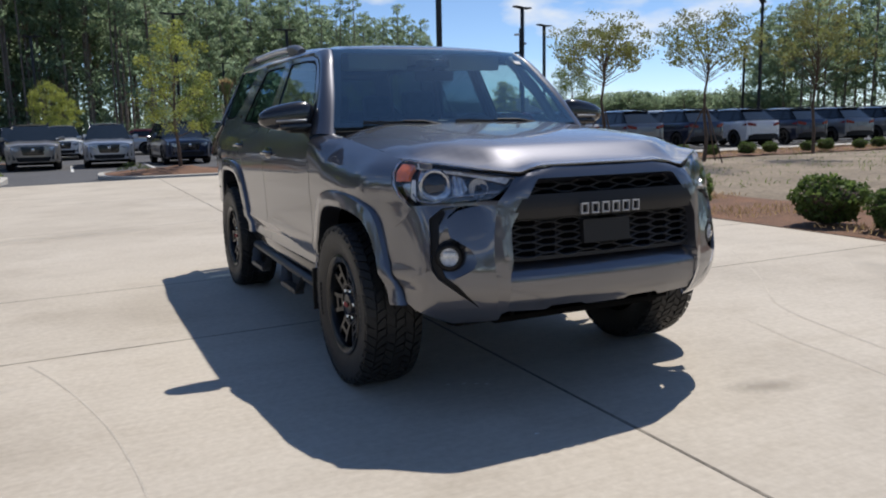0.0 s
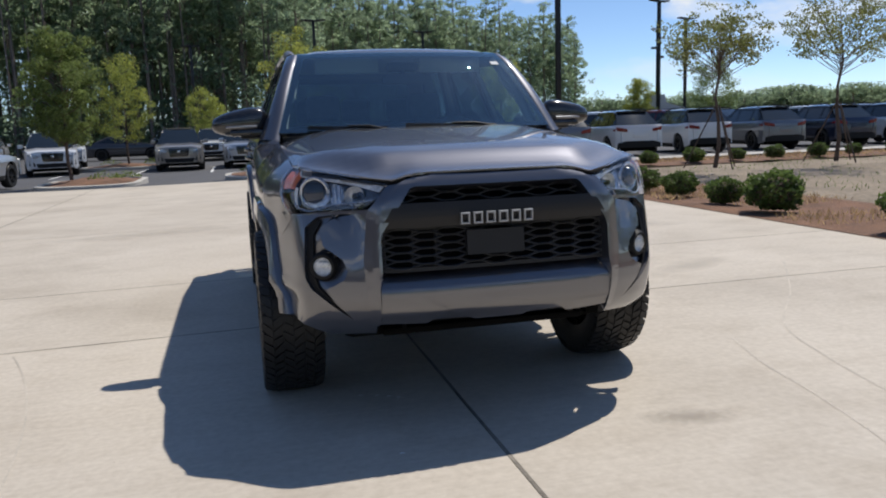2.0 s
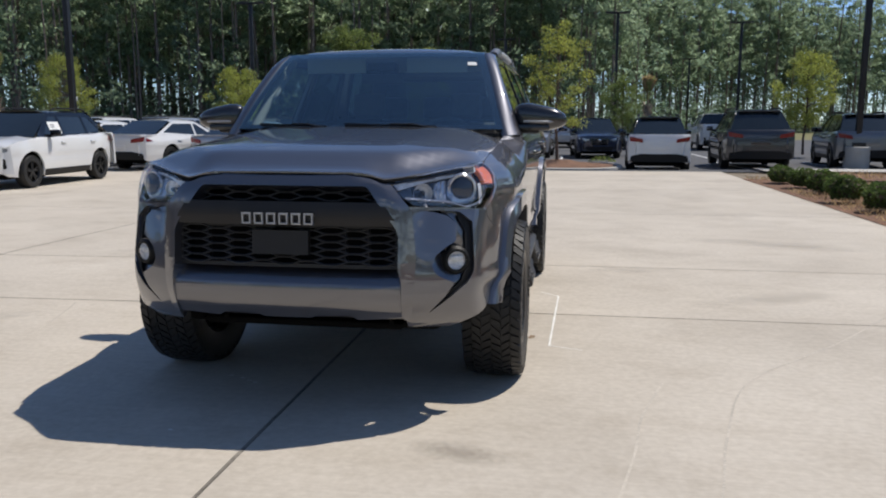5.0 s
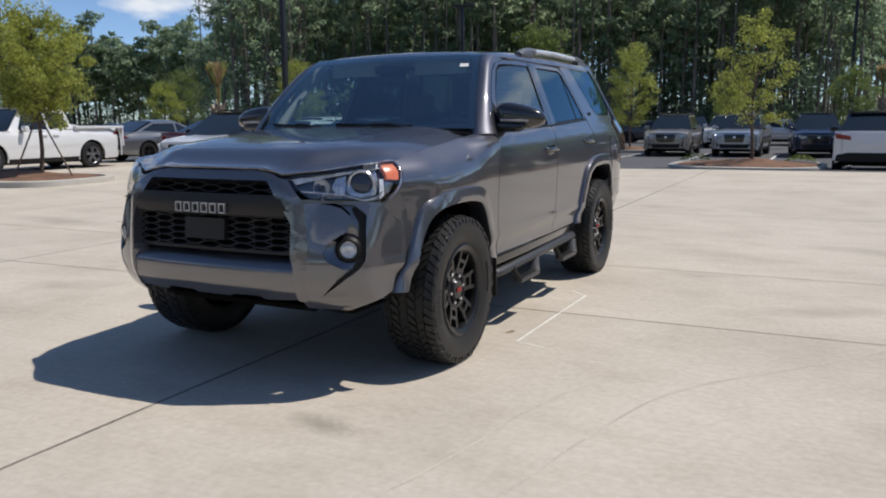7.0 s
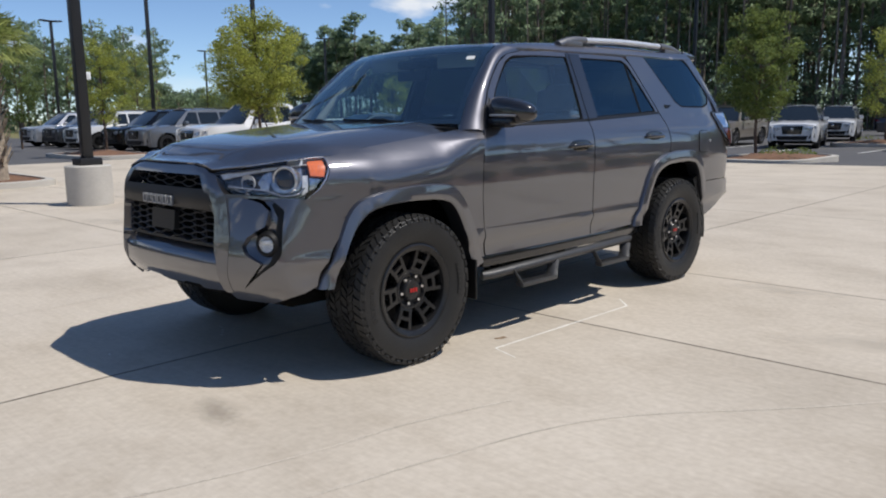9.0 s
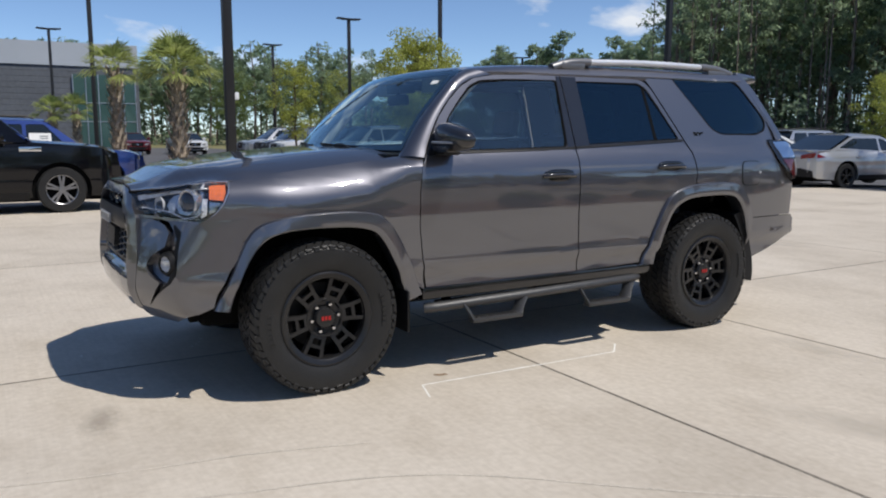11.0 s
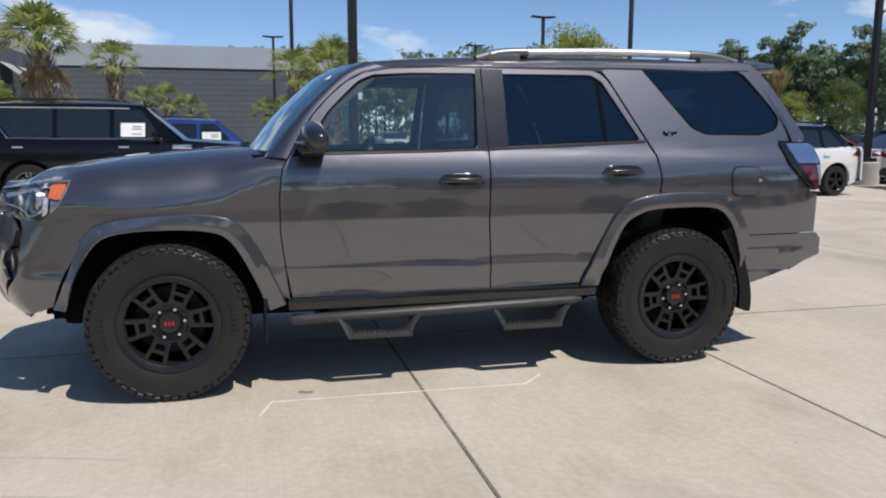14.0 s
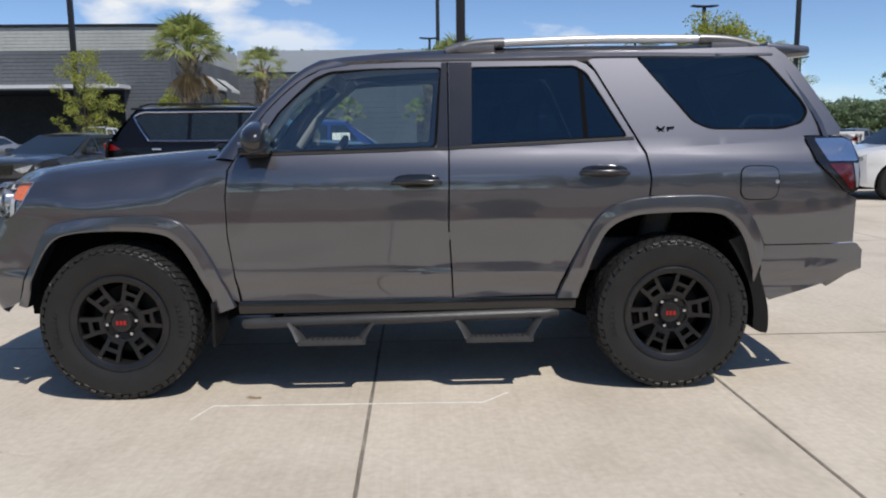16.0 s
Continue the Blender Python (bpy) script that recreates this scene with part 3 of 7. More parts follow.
def island(x0, x1, y0, y1, label):
    """A kerbed planting island with a mound of pine straw."""
    z = ground_z((x0 + x1) / 2, (y0 + y1) / 2)
    isl = thing("planting_island", label, "planting island", "planting islands", m=pose(0, 0, z))
    r = min(x1 - x0, y1 - y0) * 0.4
    ring = round_corners([(x0, y0), (x1, y0), (x1, y1), (x0, y1)], r, 8)
    inn = round_corners([(x0 + 0.16, y0 + 0.16), (x1 - 0.16, y0 + 0.16), (x1 - 0.16, y1 - 0.16), (x0 + 0.16, y1 - 0.16)], r - 0.1, 8)
    n = len(ring)
    bm = bmesh.new()
    rows = [[bm.verts.new((p[0], p[1], zz)) for p in lp] for lp, zz in ((ring, -0.05), (ring, 0.12), (inn, 0.13), (inn, -0.05))]
    for a, b in zip(rows, rows[1:]):
        for i in range(n):
            bm.faces.new([a[i], a[(i + 1) % n], b[(i + 1) % n], b[i]])
    bmesh.ops.recalc_face_normals(bm, faces=bm.faces[:])
    part("kerb", sharpen(bm, 40), KERB, isl, "pale concrete kerb")
    bm = bmesh.new()
    cx, cy = (x0 + x1) / 2, (y0 + y1) / 2
    prev = None
    for k in range(8):
        s = 1 - k / 7 * 0.96
        row = [bm.verts.new((cx + (p[0] - cx) * s, cy + (p[1] - cy) * s, 0.10 + 0.16 * ease(1 - s) + 0.05 * noise.noise((p[0] * s * 2, p[1] * s * 2, 3)) * (k > 0))) for p in inn]
        if prev:
            for i in range(n):
                bm.faces.new([prev[i], prev[(i + 1) % n], row[(i + 1) % n], row[i]])
        prev = row
    bm.faces.new(prev)
    bmesh.ops.recalc_face_normals(bm, faces=bm.faces[:])
    part("mulch_mound", bm, MULCH, isl, "reddish brown pine straw mound")
    return isl


island(-1.4, 2.6, 17.5, 21.5, "kerbed island of pine straw with a small tree")
island(-6.2, -3.6, 17.6, 21.5, "kerbed island of pine straw with a round-crowned tree")
island(-7.6, -4.0, 31.5, 34.0, "kerbed island of pine straw farther out in the lot")
island(-16.5, -12.0, 6.9, 9.6, "kerbed island of pine straw by the white pickup")
island(-20.4, -12.9, 1.2, 3.4, "kerbed island of pine straw with palms")
island(-14.7, -12.0, 13.2, 15.0, "small kerbed island of pine straw with a tied palm")
island(-27.0, -22.2, 7.6, 10.2, "kerbed island of pine straw farther along")
island(-19.6, -13.6, -5.0, -2.4, "kerbed island of pine straw with a palm by the black car")
island(-22.0, -17.5, -12.4, -9.6, "kerbed island of pine straw near the building")


# painted stall lines
def stall_line(x, y0, y1, group="stall lines"):
    bm = bmesh.new()
    z0, z1 = ground_z(x, y0), ground_z(x, y1)
    vs = [bm.verts.new(p) for p in ((x - 0.05, y0, z0 + 0.003), (x + 0.05, y0, z0 + 0.003), (x + 0.05, y1, z1 + 0.003), (x - 0.05, y1, z1 + 0.003))]
    bm.faces.new(vs)
    return tagged(put("stall_line", bm, LINE, smooth=False), "white painted stall line on asphalt", "painted line", group, "structure")


for k in range(-6, 4):
    stall_line(-2.0 + 2.75 * k, 26.3, 31.5)
for k in range(0, 12):
    stall_line(3.2 + 2.8 * k, 18.8, 24.0)


# ---- lamp posts ----
def lamp_post(x, y, height, base, heads=2, turn=0.0, sensor=False, label="tall black steel lamp post"):
    post = thing("street_lamp", label, "street lamp", "lot lamp posts", m=pose(x, y, ground_z(x, y), 0, 0, turn))
    z0 = 0.0
    if base:
        z0 = base
        bm = revolve(bmesh.new(), [(0.34, -0.1), (0.34, base - 0.02), (0.32, base), (0.0001, base)], 32, "z")
        part("concrete_base", bm, KERB, post, "round pale concrete base")
        bm = bmesh.new()
        box(bm, -0.17, 0.17, -0.17, 0.17, base, base + 0.11, bevel=0.012)
        part("base_cover", bm, POLE_MAT, post)
    bm = bmesh.new()
    box(bm, -0.075, 0.075, -0.075, 0.075, z0, height, bevel=0.012)
    part("pole", bm, POLE_MAT, post)
    bm = bmesh.new()
    box(bm, -0.42, 0.42, -0.035, 0.035, height - 0.02, height + 0.05, bevel=0.01)
    part("cross_arm", bm, POLE_MAT, post)
    for s in ((-1, 1) if heads == 2 else (1,)):
        bm = bmesh.new()
        box(bm, 0.34 * s - 0.34, 0.34 * s + 0.34, -0.16, 0.16, height + 0.0, height + 0.075, bevel=0.02, m=pose(0.34 * s, 0, 0, 0, -3 * s, 0))
        part("lamp_head", bm, POLE_MAT, post, "flat rectangular lamp head")
    if sensor:
        bm = bmesh.new()
        box(bm, 0.06, 0.15, -0.05, 0.05, 1.93, 2.05, bevel=0.012)
        part("sensor_box", bm, WHITE_METAL, post, "small white box on the pole")
    return post


lamp_post(-8.84, 2.24, 7.2, 0.62, turn=90, sensor=True, label="black lamp post on a round concrete base by the apron")
lamp_post(-12.83, 16.62, 7.2, 0.62, turn=90, sensor=True, label="black lamp post on a round concrete base by a white car")
lamp_post(9.2, 20.2, 7.2, 0.62, label="black lamp post on a concrete base behind the hedge")
for x, y, turn in ((20.5, 33.6, 20), (31.7, 27.7, 40), (48.7, 45.1, 0), (-46.1, 2.4, 90), (-47.4, 15.9, 90), (-33.9, 15.5, 90), (-60.1, 33.2, 60), (-44.8, 34.6, 60),
                   (-14.6, 33.8, 0), (0.5, 71.9, 0), (11.8, 73.6, 0), (-3.6, 52.5, 0), (11.0, 46.5, 0), (-27.8, 2.4, 90), (-25.54, 16.1, 90), (-21.4, -9.5, 90), (3.4, 40.0, 0), (26.0, 40.0, 20)):
    lamp_post(x, y, 7.2, 0.62, turn=turn)


def watch_trailer(x, y, turn):
    """A mobile camera trailer: sloping pale housing, mast with cameras."""
    ob = thing("security_trailer", "pale mobile security trailer with dark camera mast", "trailer", m=pose(x, y, ground_z(x, y), 0, 0, turn))
    bm = surface([(-0.6, 0.55), (0.35, 0.55), (2.6, 1.2), (2.6, 1.35), (0.5, 2.1), (0.4, 2.55), (-0.35, 2.55), (-0.6, 1.9)], lambda u, v: Vector((u, -0.55, v)), (0, -1, 0), (), 0.4, 0.0)
    made = bmesh.ops.extrude_face_region(bm, geom=bm.faces[:])
    bmesh.ops.translate(bm, vec=(0, 1.1, 0), verts=[g for g in made["geom"] if isinstance(g, bmesh.types.BMVert)])
    bmesh.ops.recalc_face_normals(bm, faces=bm.faces[:])
    part("housing", sharpen(bm, 30), WHITE_METAL, ob, "pale sloping housing")
    part("solar_panel", boxed(0.0, 2.25, -0.5, 0.5, 0.0, 0.04, bevel=0.008, m=pose(0.52, 0, 2.13, 0, 19.5, 0)), STORE_GLASS, ob, "dark solar panel")
    part("mast", tube(bmesh.new(), [(0, 0, 0.5), (0, 0, 6.4)], [0.09, 0.07], 10), POLE_MAT, ob)
    for z, s in ((4.5, 1), (5.0, -1), (5.5, 1), (6.0, -1)):
        bm = bmesh.new()
        box(bm, min(0, s * 0.34), max(0, s * 0.34), -0.07, 0.07, z, z + 0.12, bevel=0.03)
        part("camera_unit", bm, WHITE_METAL if z > 5.2 else POLE_MAT, ob, "small camera on an arm")
    for px in (0.1, 1.2):
        part("wheel", revolve(bmesh.new(), [(0.001, -0.09), (0.30, -0.09), (0.33, 0), (0.30, 0.09), (0.001, 0.09)], 20, "y", Matrix.Translation((px, -0.6, 0.33))), RUBBER, ob)
    part("chassis", boxed(-0.9, 2.9, -0.5, 0.5, 0.35, 0.55), POLE_MAT, ob)
    return ob


watch_trailer(21.4, 35.3, -29)


# ---- plants ----
def foliage(rng, centres, radii, per, size, squash=0.75, aspect=0.55):
    c = np.repeat(np.asarray(centres), per, 0)
    r = np.repeat(np.asarray(radii), per)
    d = rng.normal(size=c.shape)
    d /= np.linalg.norm(d, axis=1)[:, None]
    rad = r * rng.uniform(0.25, 1.0, len(r)) ** 0.6
    off = d * rad[:, None]
    off[:, 2] *= squash
    return leaf_quads(rng, c + off, size, aspect, 0.3)


def garden_tree(x, y, height, spread, leaves, seed, label, clear=1.3, dense=1.0, stakes=False, shape=1.0, group="young lot trees", airy=False):
    """A young street tree: tapered trunk, limbs, crown of many leaves."""
    rng = np.random.default_rng(seed)
    base = ground_z(x, y) + 0.1
    tree = thing("tree", label, "tree", group, m=pose(x, y, base))
    bm = bmesh.new()
    top = height * 0.92
    pts = [Vector((0.04 * math.sin(k * 1.7 + seed), 0.04 * math.cos(k * 2.1 + seed), top * k / 6)) for k in range(7)]
    tube(bm, pts, [0.052 * (1 - 0.85 * k / 6) for k in range(7)], 8)
    tubes = bm
    centres, radii = [], []
    n = int(26 * dense)
    for i in range(n):
        f = (i + 0.5) / n
        h = clear + (height * 0.93 - clear) * f ** 0.9
        a = i * 2.4 + rng.uniform(-0.5, 0.5)
        prof = math.sin(math.pi * min(1, 0.12 + 0.80 * f ** shape)) ** 0.8
        reach = spread * 0.42 * prof * rng.uniform(0.6, 1.1)
        start = Vector((0, 0, max(clear * 0.8, h - reach * 0.7)))
        if airy:
            h = clear + (height - clear) * (0.30 + 0.70 * f)
            reach = spread * 0.5 * (1.05 - 0.55 * f ** 2) * rng.uniform(0.55, 1.0)
            start = Vector((0, 0, clear * 0.88 + 0.40 * f * (height - clear)))
        end = Vector((math.cos(a) * reach, math.sin(a) * reach, h))
        mid = (start + end) / 2 + Vector((0, 0, -0.05 * reach))
        tube(tubes, [start, mid, end], [0.010, 0.006, 0.003] if airy else [0.016, 0.010, 0.004], 5, caps=False)
        for q in ((0.62, 0.74, 0.86, 1.0) if airy else (0.55, 0.8, 1.0)):
            p = start.lerp(end, q)
            centres.append((p.x + rng.normal(0, 0.1), p.y + rng.normal(0, 0.1), p.z + rng.normal(0, 0.1)))
            radii.append(spread * (0.075 if airy else 0.105) * rng.uniform(0.7, 1.3))
    part("trunk", tubes, BARK, tree, "slim grey-brown trunk with thin limbs")
    v, f = foliage(rng, centres, radii, 44 if airy else int(125 * dense), 0.066 if airy else 0.066, 0.5 if airy else 0.72)
    crown = new("crown", mesh_np("crown", v, f, leaves))
    crown.parent = tree
    tagged(crown, "loose crown of small leaves")
    if stakes:
        for k in range(3):
            a = k * 2.1 + 0.4
            part("guy_stake", tube(bmesh.new(), [(math.cos(a) * 0.7, math.sin(a) * 0.7, 0), (0.05 * math.cos(a), 0.05 * math.sin(a), 1.35)], 0.018, 6), BARK, tree, "thin guy stake")
    return tree


garden_tree(0.7, 19.4, 4.3, 2.5, LEAF_YELLOW, 1, "young tree with airy yellow-green crown on an island", clear=1.2, dense=0.75, shape=0.7)
garden_tree(-5.5, 19.6, 4.3, 2.35, LEAF_GREEN, 2, "young tree with full oval green crown on an island", clear=1.15, dense=1.5, shape=0.9)
garden_tree(-5.6, 32.6, 5.0, 2.9, LEAF_YELLOW, 3, "young tree with yellow-green crown farther out", clear=1.3, dense=1.1, shape=0.7)
garden_tree(-13.5, 8.4, 3.95, 2.6, LEAF_YELLOW, 4, "young tree with full yellow-green crown by the white pickup", clear=1.5, dense=1.5, stakes=True)
garden_tree(-24.3, 9.0, 4.2, 2.4, LEAF_YELLOW, 5, "young tree with yellow-green crown farther along", clear=1.2)
garden_tree(9.2, 11.4, 3.35, 2.9, LEAF_RUST, 6, "sparse young tree with olive leaves in sandy bed", clear=2.1, dense=1.3, stakes=True, shape=0.55, airy=True)
garden_tree(12.5, 11.6, 3.75, 3.1, LEAF_RUST, 7, "sparse young tree with rusty olive leaves in sandy bed", clear=2.2, dense=1.3, stakes=True, shape=0.55, airy=True)
garden_tree(17.5, 12.5, 4.5, 3.2, LEAF_RUST, 8, "sparse tall young tree with rusty leaves in sandy bed", clear=2.0, dense=1.3, shape=0.55, airy=True)
garden_tree(19.7, 34.2, 3.4, 2.2, LEAF_YELLOW, 9, "small yellow-green tree behind the parked row", clear=1.2, dense=1.2)
garden_tree(10.0, 28.4, 4.1, 2.6, LEAF_YELLOW, 10, "bright yellow-green tree behind the parked row", clear=1.2, dense=1.2)
garden_tree(3.4, 33.0, 3.6, 2.4, LEAF_GREEN, 11, "small green tree behind the parked row", clear=1.0)
garden_tree(-14.0, 30.5, 4.0, 2.8, LEAF_YELLOW, 12, "small bright yellow-green tree behind white sedans", clear=1.2, dense=1.2)
garden_tree(-24.5, 33.0, 5.0, 3.4, LEAF_YELLOW, 13, "yellow-green tree far out in the lot", clear=1.2, dense=1.3)
garden_tree(-36.0, 36.0, 5.0, 3.4, LEAF_GREEN, 14, "green tree far out in the lot", clear=1.2, dense=1.2)
garden_tree(-19.8, -8.6, 4.05, 2.3, LEAF_YELLOW, 15, "young airy green tree in front of the building", clear=1.2, dense=0.8, shape=0.8)
garden_tree(-23.6, -7.15, 2.9, 1.5, LEAF_YELLOW, 16, "low bright green tree by the building", clear=0.6)
garden_tree(-24.5, -5.4, 2.6, 1.4, LEAF_YELLOW, 23, "low bright green tree by the building", clear=0.6)
garden_tree(-26.0, 24.5, 3.4, 2.4, LEAF_YELLOW, 24, "small yellow-green tree behind the rows of cars", clear=0.9)
garden_tree(-30.0, 17.5, 5.2, 3.2, LEAF_YELLOW, 17, "yellow-green tree behind distant cars", clear=1.2, dense=1.2)
garden_tree(-33.0, 9.0, 4.6, 2.8, LEAF_GREEN, 18, "green tree by distant lamp posts", clear=1.2)
garden_tree(-3.0, 46.0, 4.2, 2.6, LEAF_YELLOW, 19, "small yellow-green tree near the wood", clear=1.0)
garden_tree(-2.2, 42.0, 3.6, 2.2, LEAF_YELLOW, 20, "small yellow-green tree near the wood", clear=1.0)
garden_tree(24.0, 34.0, 4.6, 3.2, LEAF_GREEN, 21, "round green tree behind parked cars", clear=0.8, dense=1.3)
garden_tree(-41.0, 18.0, 5.5, 3.4, LEAF_YELLOW, 22, "yellow-green tree near distant lamp posts", clear=1.2)


def shrub(x, y, r, seed, label, group, mound=0.05):
    rng = np.random.default_rng(seed)
    ob = thing("shrub", label, "shrub", group, m=pose(x, y, ground_z(x, y) + mound))
    bm = bmesh.new()
    bmesh.ops.create_icosphere(bm, subdivisions=3, radius=1)
    for v in bm.verts:
        k = 1 + 0.3 * noise.noise(v.co * 1.7 + Vector((seed, 0, 0)))
        v.co = Vector((v.co.x * r * 0.80 * k, v.co.y * r * 0.80 * k, r * 0.60 + v.co.z * r * 0.60 * k))
    part("inner_bush", bm, BARK, ob, "dark inner twigs")
    n = 2600
    d = rng.normal(size=(n, 3))
    d /= np.linalg.norm(d, axis=1)[:, None]
    k = np.array([1 + 0.3 * noise.noise(Vector(p) * 1.7 + Vector((seed, 0, 0))) + 0.14 * noise.noise(Vector(p) * 6) for p in d]) * rng.uniform(0.86, 1.06, n)
    c = np.stack([d[:, 0] * r * k, d[:, 1] * r * k, r * 0.66 + d[:, 2] * r * 0.70 * k], 1)
    c[:, 2] = np.maximum(c[:, 2], 0.02)
    v, f = leaf_quads(rng, c, 0.075, 0.6)
    lv = new("leaves", mesh_np("leaves", v, f, SHRUB_LEAF))
    lv.parent = ob
    tagged(lv, "dense small dark green leaves")
    return ob


def low_plant(x, y, r, seed):
    """A loose spreading tuft of pale leaves on a planting island."""
    rng = np.random.default_rng(abs(seed))
    ob = thing("low_plant", "low spreading pale green plant in pine straw", "plant", "low plants on islands", m=pose(x, y, ground_z(x, y) + 0.20))
    n = 150
    a, q = rng.uniform(0, 6.28, n), np.sqrt(rng.uniform(0, 1, n))
    c = np.stack([1.5 * r * q * np.cos(a), r * q * np.sin(a), 0.03 + 0.75 * r * (1 - q * q) * rng.uniform(0.2, 1.0, n)], 1)
    v, f = leaf_quads(rng, c, 0.085, 0.35)
    lv = tagged(new("leaves", mesh_np("leaves", v, f, LEAF_GREEN)), "thin pale green leaves")
    lv.parent = ob


bushes = [shrub(5.85, 2.2 + 0.95 * 0, 0.44, 30 + k, "clipped rounded green shrub in pine straw bed", "shrubs along the apron") for k in range(3)]
for k, y in enumerate((1.5, 2.46, 4.6, 5.65, 6.95, 8.0, 9.4, 10.8, 12.1, 13.3)):
    src = bushes[k % 3]
    m = pose(5.52 + 0.06 * math.sin(k * 1.9), y, 0.04, 0, 0, 70 * k) @ Matrix.Scale(0.76 + 0.06 * math.sin(k * 1.3), 4)
    if k < 3:
        src.matrix_basis = m
    else:
        copy_thing(src, m)
for k, x in enumerate((9.4, 10.75, 12.05, 13.3, 14.6, 15.9, 17.2, 18.4, 19.9, 21.0, 22.4, 23.7, 25.2)):
    copy_thing(bushes[k % 3], pose(x, 14.75 + 0.3 * math.sin(k * 3.1), 0.06, 0, 0, 50 * k) @ Matrix.Scale(0.68 + 0.08 * math.sin(k * 2.3), 4))["group"] = "shrubs along the walk"
for x, y, s in ((-4.4, 18.3, 0.5), (-3.95, 18.9, 0.4), (2.0, 18.4, 0.4), (-0.6, 18.2, 0.45), (-6.4, 33.2, 0.55), (-4.6, 32.6, 0.5)):
    low_plant(x, y, 0.6 * s, int(40 + 10 * x))


def palm(x, y, trunk_h, seed, label, fronds=26, dry=6, size=1.0, bound=False, stout=1.0):
    """A cabbage palm: trunk with old leaf bases, head of folded fans."""
    rng = np.random.default_rng(seed)
    ob = thing("palm_tree", label, "palm tree", "palms", m=pose(x, y, ground_z(x, y) + 0.1))
    bm = bmesh.new()
    tube(bm, [(0, 0, 0), (0.03, 0, trunk_h * 0.5), (0, 0.02, trunk_h)], [0.15 * stout, 0.12 * stout, 0.14 * stout], 12)
    for k in range(int(trunk_h * 34)):
        a, h = k * 2.4, 0.3 + (trunk_h - 0.3) * k / (trunk_h * 34)
        ca, sa = math.cos(a), math.sin(a)
        b = Vector((ca * 0.14 * stout, sa * 0.14 * stout, h))
        tip = Vector((ca * 0.26 * stout, sa * 0.26 * stout, h + 0.22))
        sd = Vector((-sa, ca, 0)) * 0.06
        vs = [bm.verts.new(p) for p in (b - sd, b + sd, tip + sd * 0.5, tip - sd * 0.5, b - Vector((0, 0, 0.05)))]
        bm.faces.new(vs[:4])
        bm.faces.new([vs[1], vs[4], vs[2]]), bm.faces.new([vs[4], vs[0], vs[3]])
    part("trunk", bm, PALM_TRUNK, ob, "rough brown trunk with old leaf bases")
    for name, count, mt, lo, hi in (("fronds", fronds, PALM_LEAF, -0.05 if stout > 1.1 else -0.25, 1.5), ("dry_fronds", dry, PALM_DRY, -1.2, -0.8)):
        if not count:
            continue
        vs, fs = [], []
        for k in range(count):
            a = k * 2.399 + rng.uniform(-0.2, 0.2)
            el = (lo + (hi - lo) * (k + 0.5) / count) if not bound else rng.uniform(1.36, 1.54)
            d = np.array([math.cos(a) * math.cos(el), math.sin(a) * math.cos(el), math.sin(el)])
            side = np.array([-math.sin(a), math.cos(a), 0])
            up = np.cross(d, side) * -1
            st = np.array([0, 0, trunk_h]) + d * 0.62 * size * rng.uniform(0.8, 1.15)
            p0 = np.array([0, 0, trunk_h - 0.05]) + d * 0.1
            i = len(vs)
            vs += [p0 - side * 0.018, p0 + side * 0.018, st + side * 0.012, st - side * 0.012]
            fs.append((i, i + 1, i + 2, i + 3))
            for q in range(27):
                t = (q - 13) / 13 * 1.15 * (0.22 if bound else 1)
                L = size * rng.uniform(0.70, 0.92) * (1 - 0.10 * t * t)
                bd = d * math.cos(t) + side * math.sin(t)
                s2 = -d * math.sin(t) + side * math.cos(t)
                fold = up * (0.05 if q % 2 else -0.02) * size
                mid = st + bd * L * 0.55 + up * 0.10 * abs(t) + fold
                end = st + bd * L + up * 0.06 * abs(t) + np.array([0, 0, -(0.20 + 0.22 * rng.uniform()) * L])
                i = len(vs)
                vs += [st, mid + s2 * 0.027 * size, end, mid - s2 * 0.027 * size]
                fs.append((i, i + 1, i + 2, i + 3))
        o = new(name, mesh_np(name, np.array(vs), np.array(fs), mt))
        o.parent = ob
        tagged(o, "fan-shaped green fronds" if name == "fronds" else "hanging dry brown fronds")
    return ob


palm(-14.6, -3.95, 3.2, 1, "cabbage palm with full green head behind a black car", size=0.82, dry=2, fronds=30, stout=1.35)
palm(-18.4, -2.95, 3.1, 2, "cabbage palm with sparse head near the building", fronds=16, dry=0, size=0.62)
palm(-13.9, 2.45, 2.55, 3, "cabbage palm with full head on island behind blue car", fronds=26, dry=0, size=0.80, stout=1.15)
palm(-19.0, 1.9, 2.95, 4, "slim cabbage palm on island behind blue car", fronds=16, dry=0, size=0.74)
palm(-38.0, -4.4, 2.7, 6, "low palm in front of the building wall", fronds=13, dry=0, size=0.85)
palm(-38.0, -3.3, 2.8, 7, "low palm in front of the building wall", fronds=13, dry=0, size=0.85)
palm(-38.0, -2.2, 2.3, 8, "low palm in front of the building wall", fronds=13, dry=0, size=0.85)
palm(-38.0, 1.7, 2.2, 9, "low palm in front of the building wall", fronds=14, dry=0, size=0.8)
palm(-37.6, 2.7, 2.3, 12, "low palm in front of the building wall", fronds=14, dry=0, size=0.8)
palm(-13.35, 14.14, 1.7, 10, "transplanted palm with dry fronds tied upright", fronds=4, dry=14, bound=True)
palm(4.4, 32.0, 2.1, 11, "transplanted palm with fronds tied upright far out", fronds=14, dry=10, bound=True)
palm(-46.0, 20.0, 1.8, 12, "distant palm beside lamp posts", fronds=18)


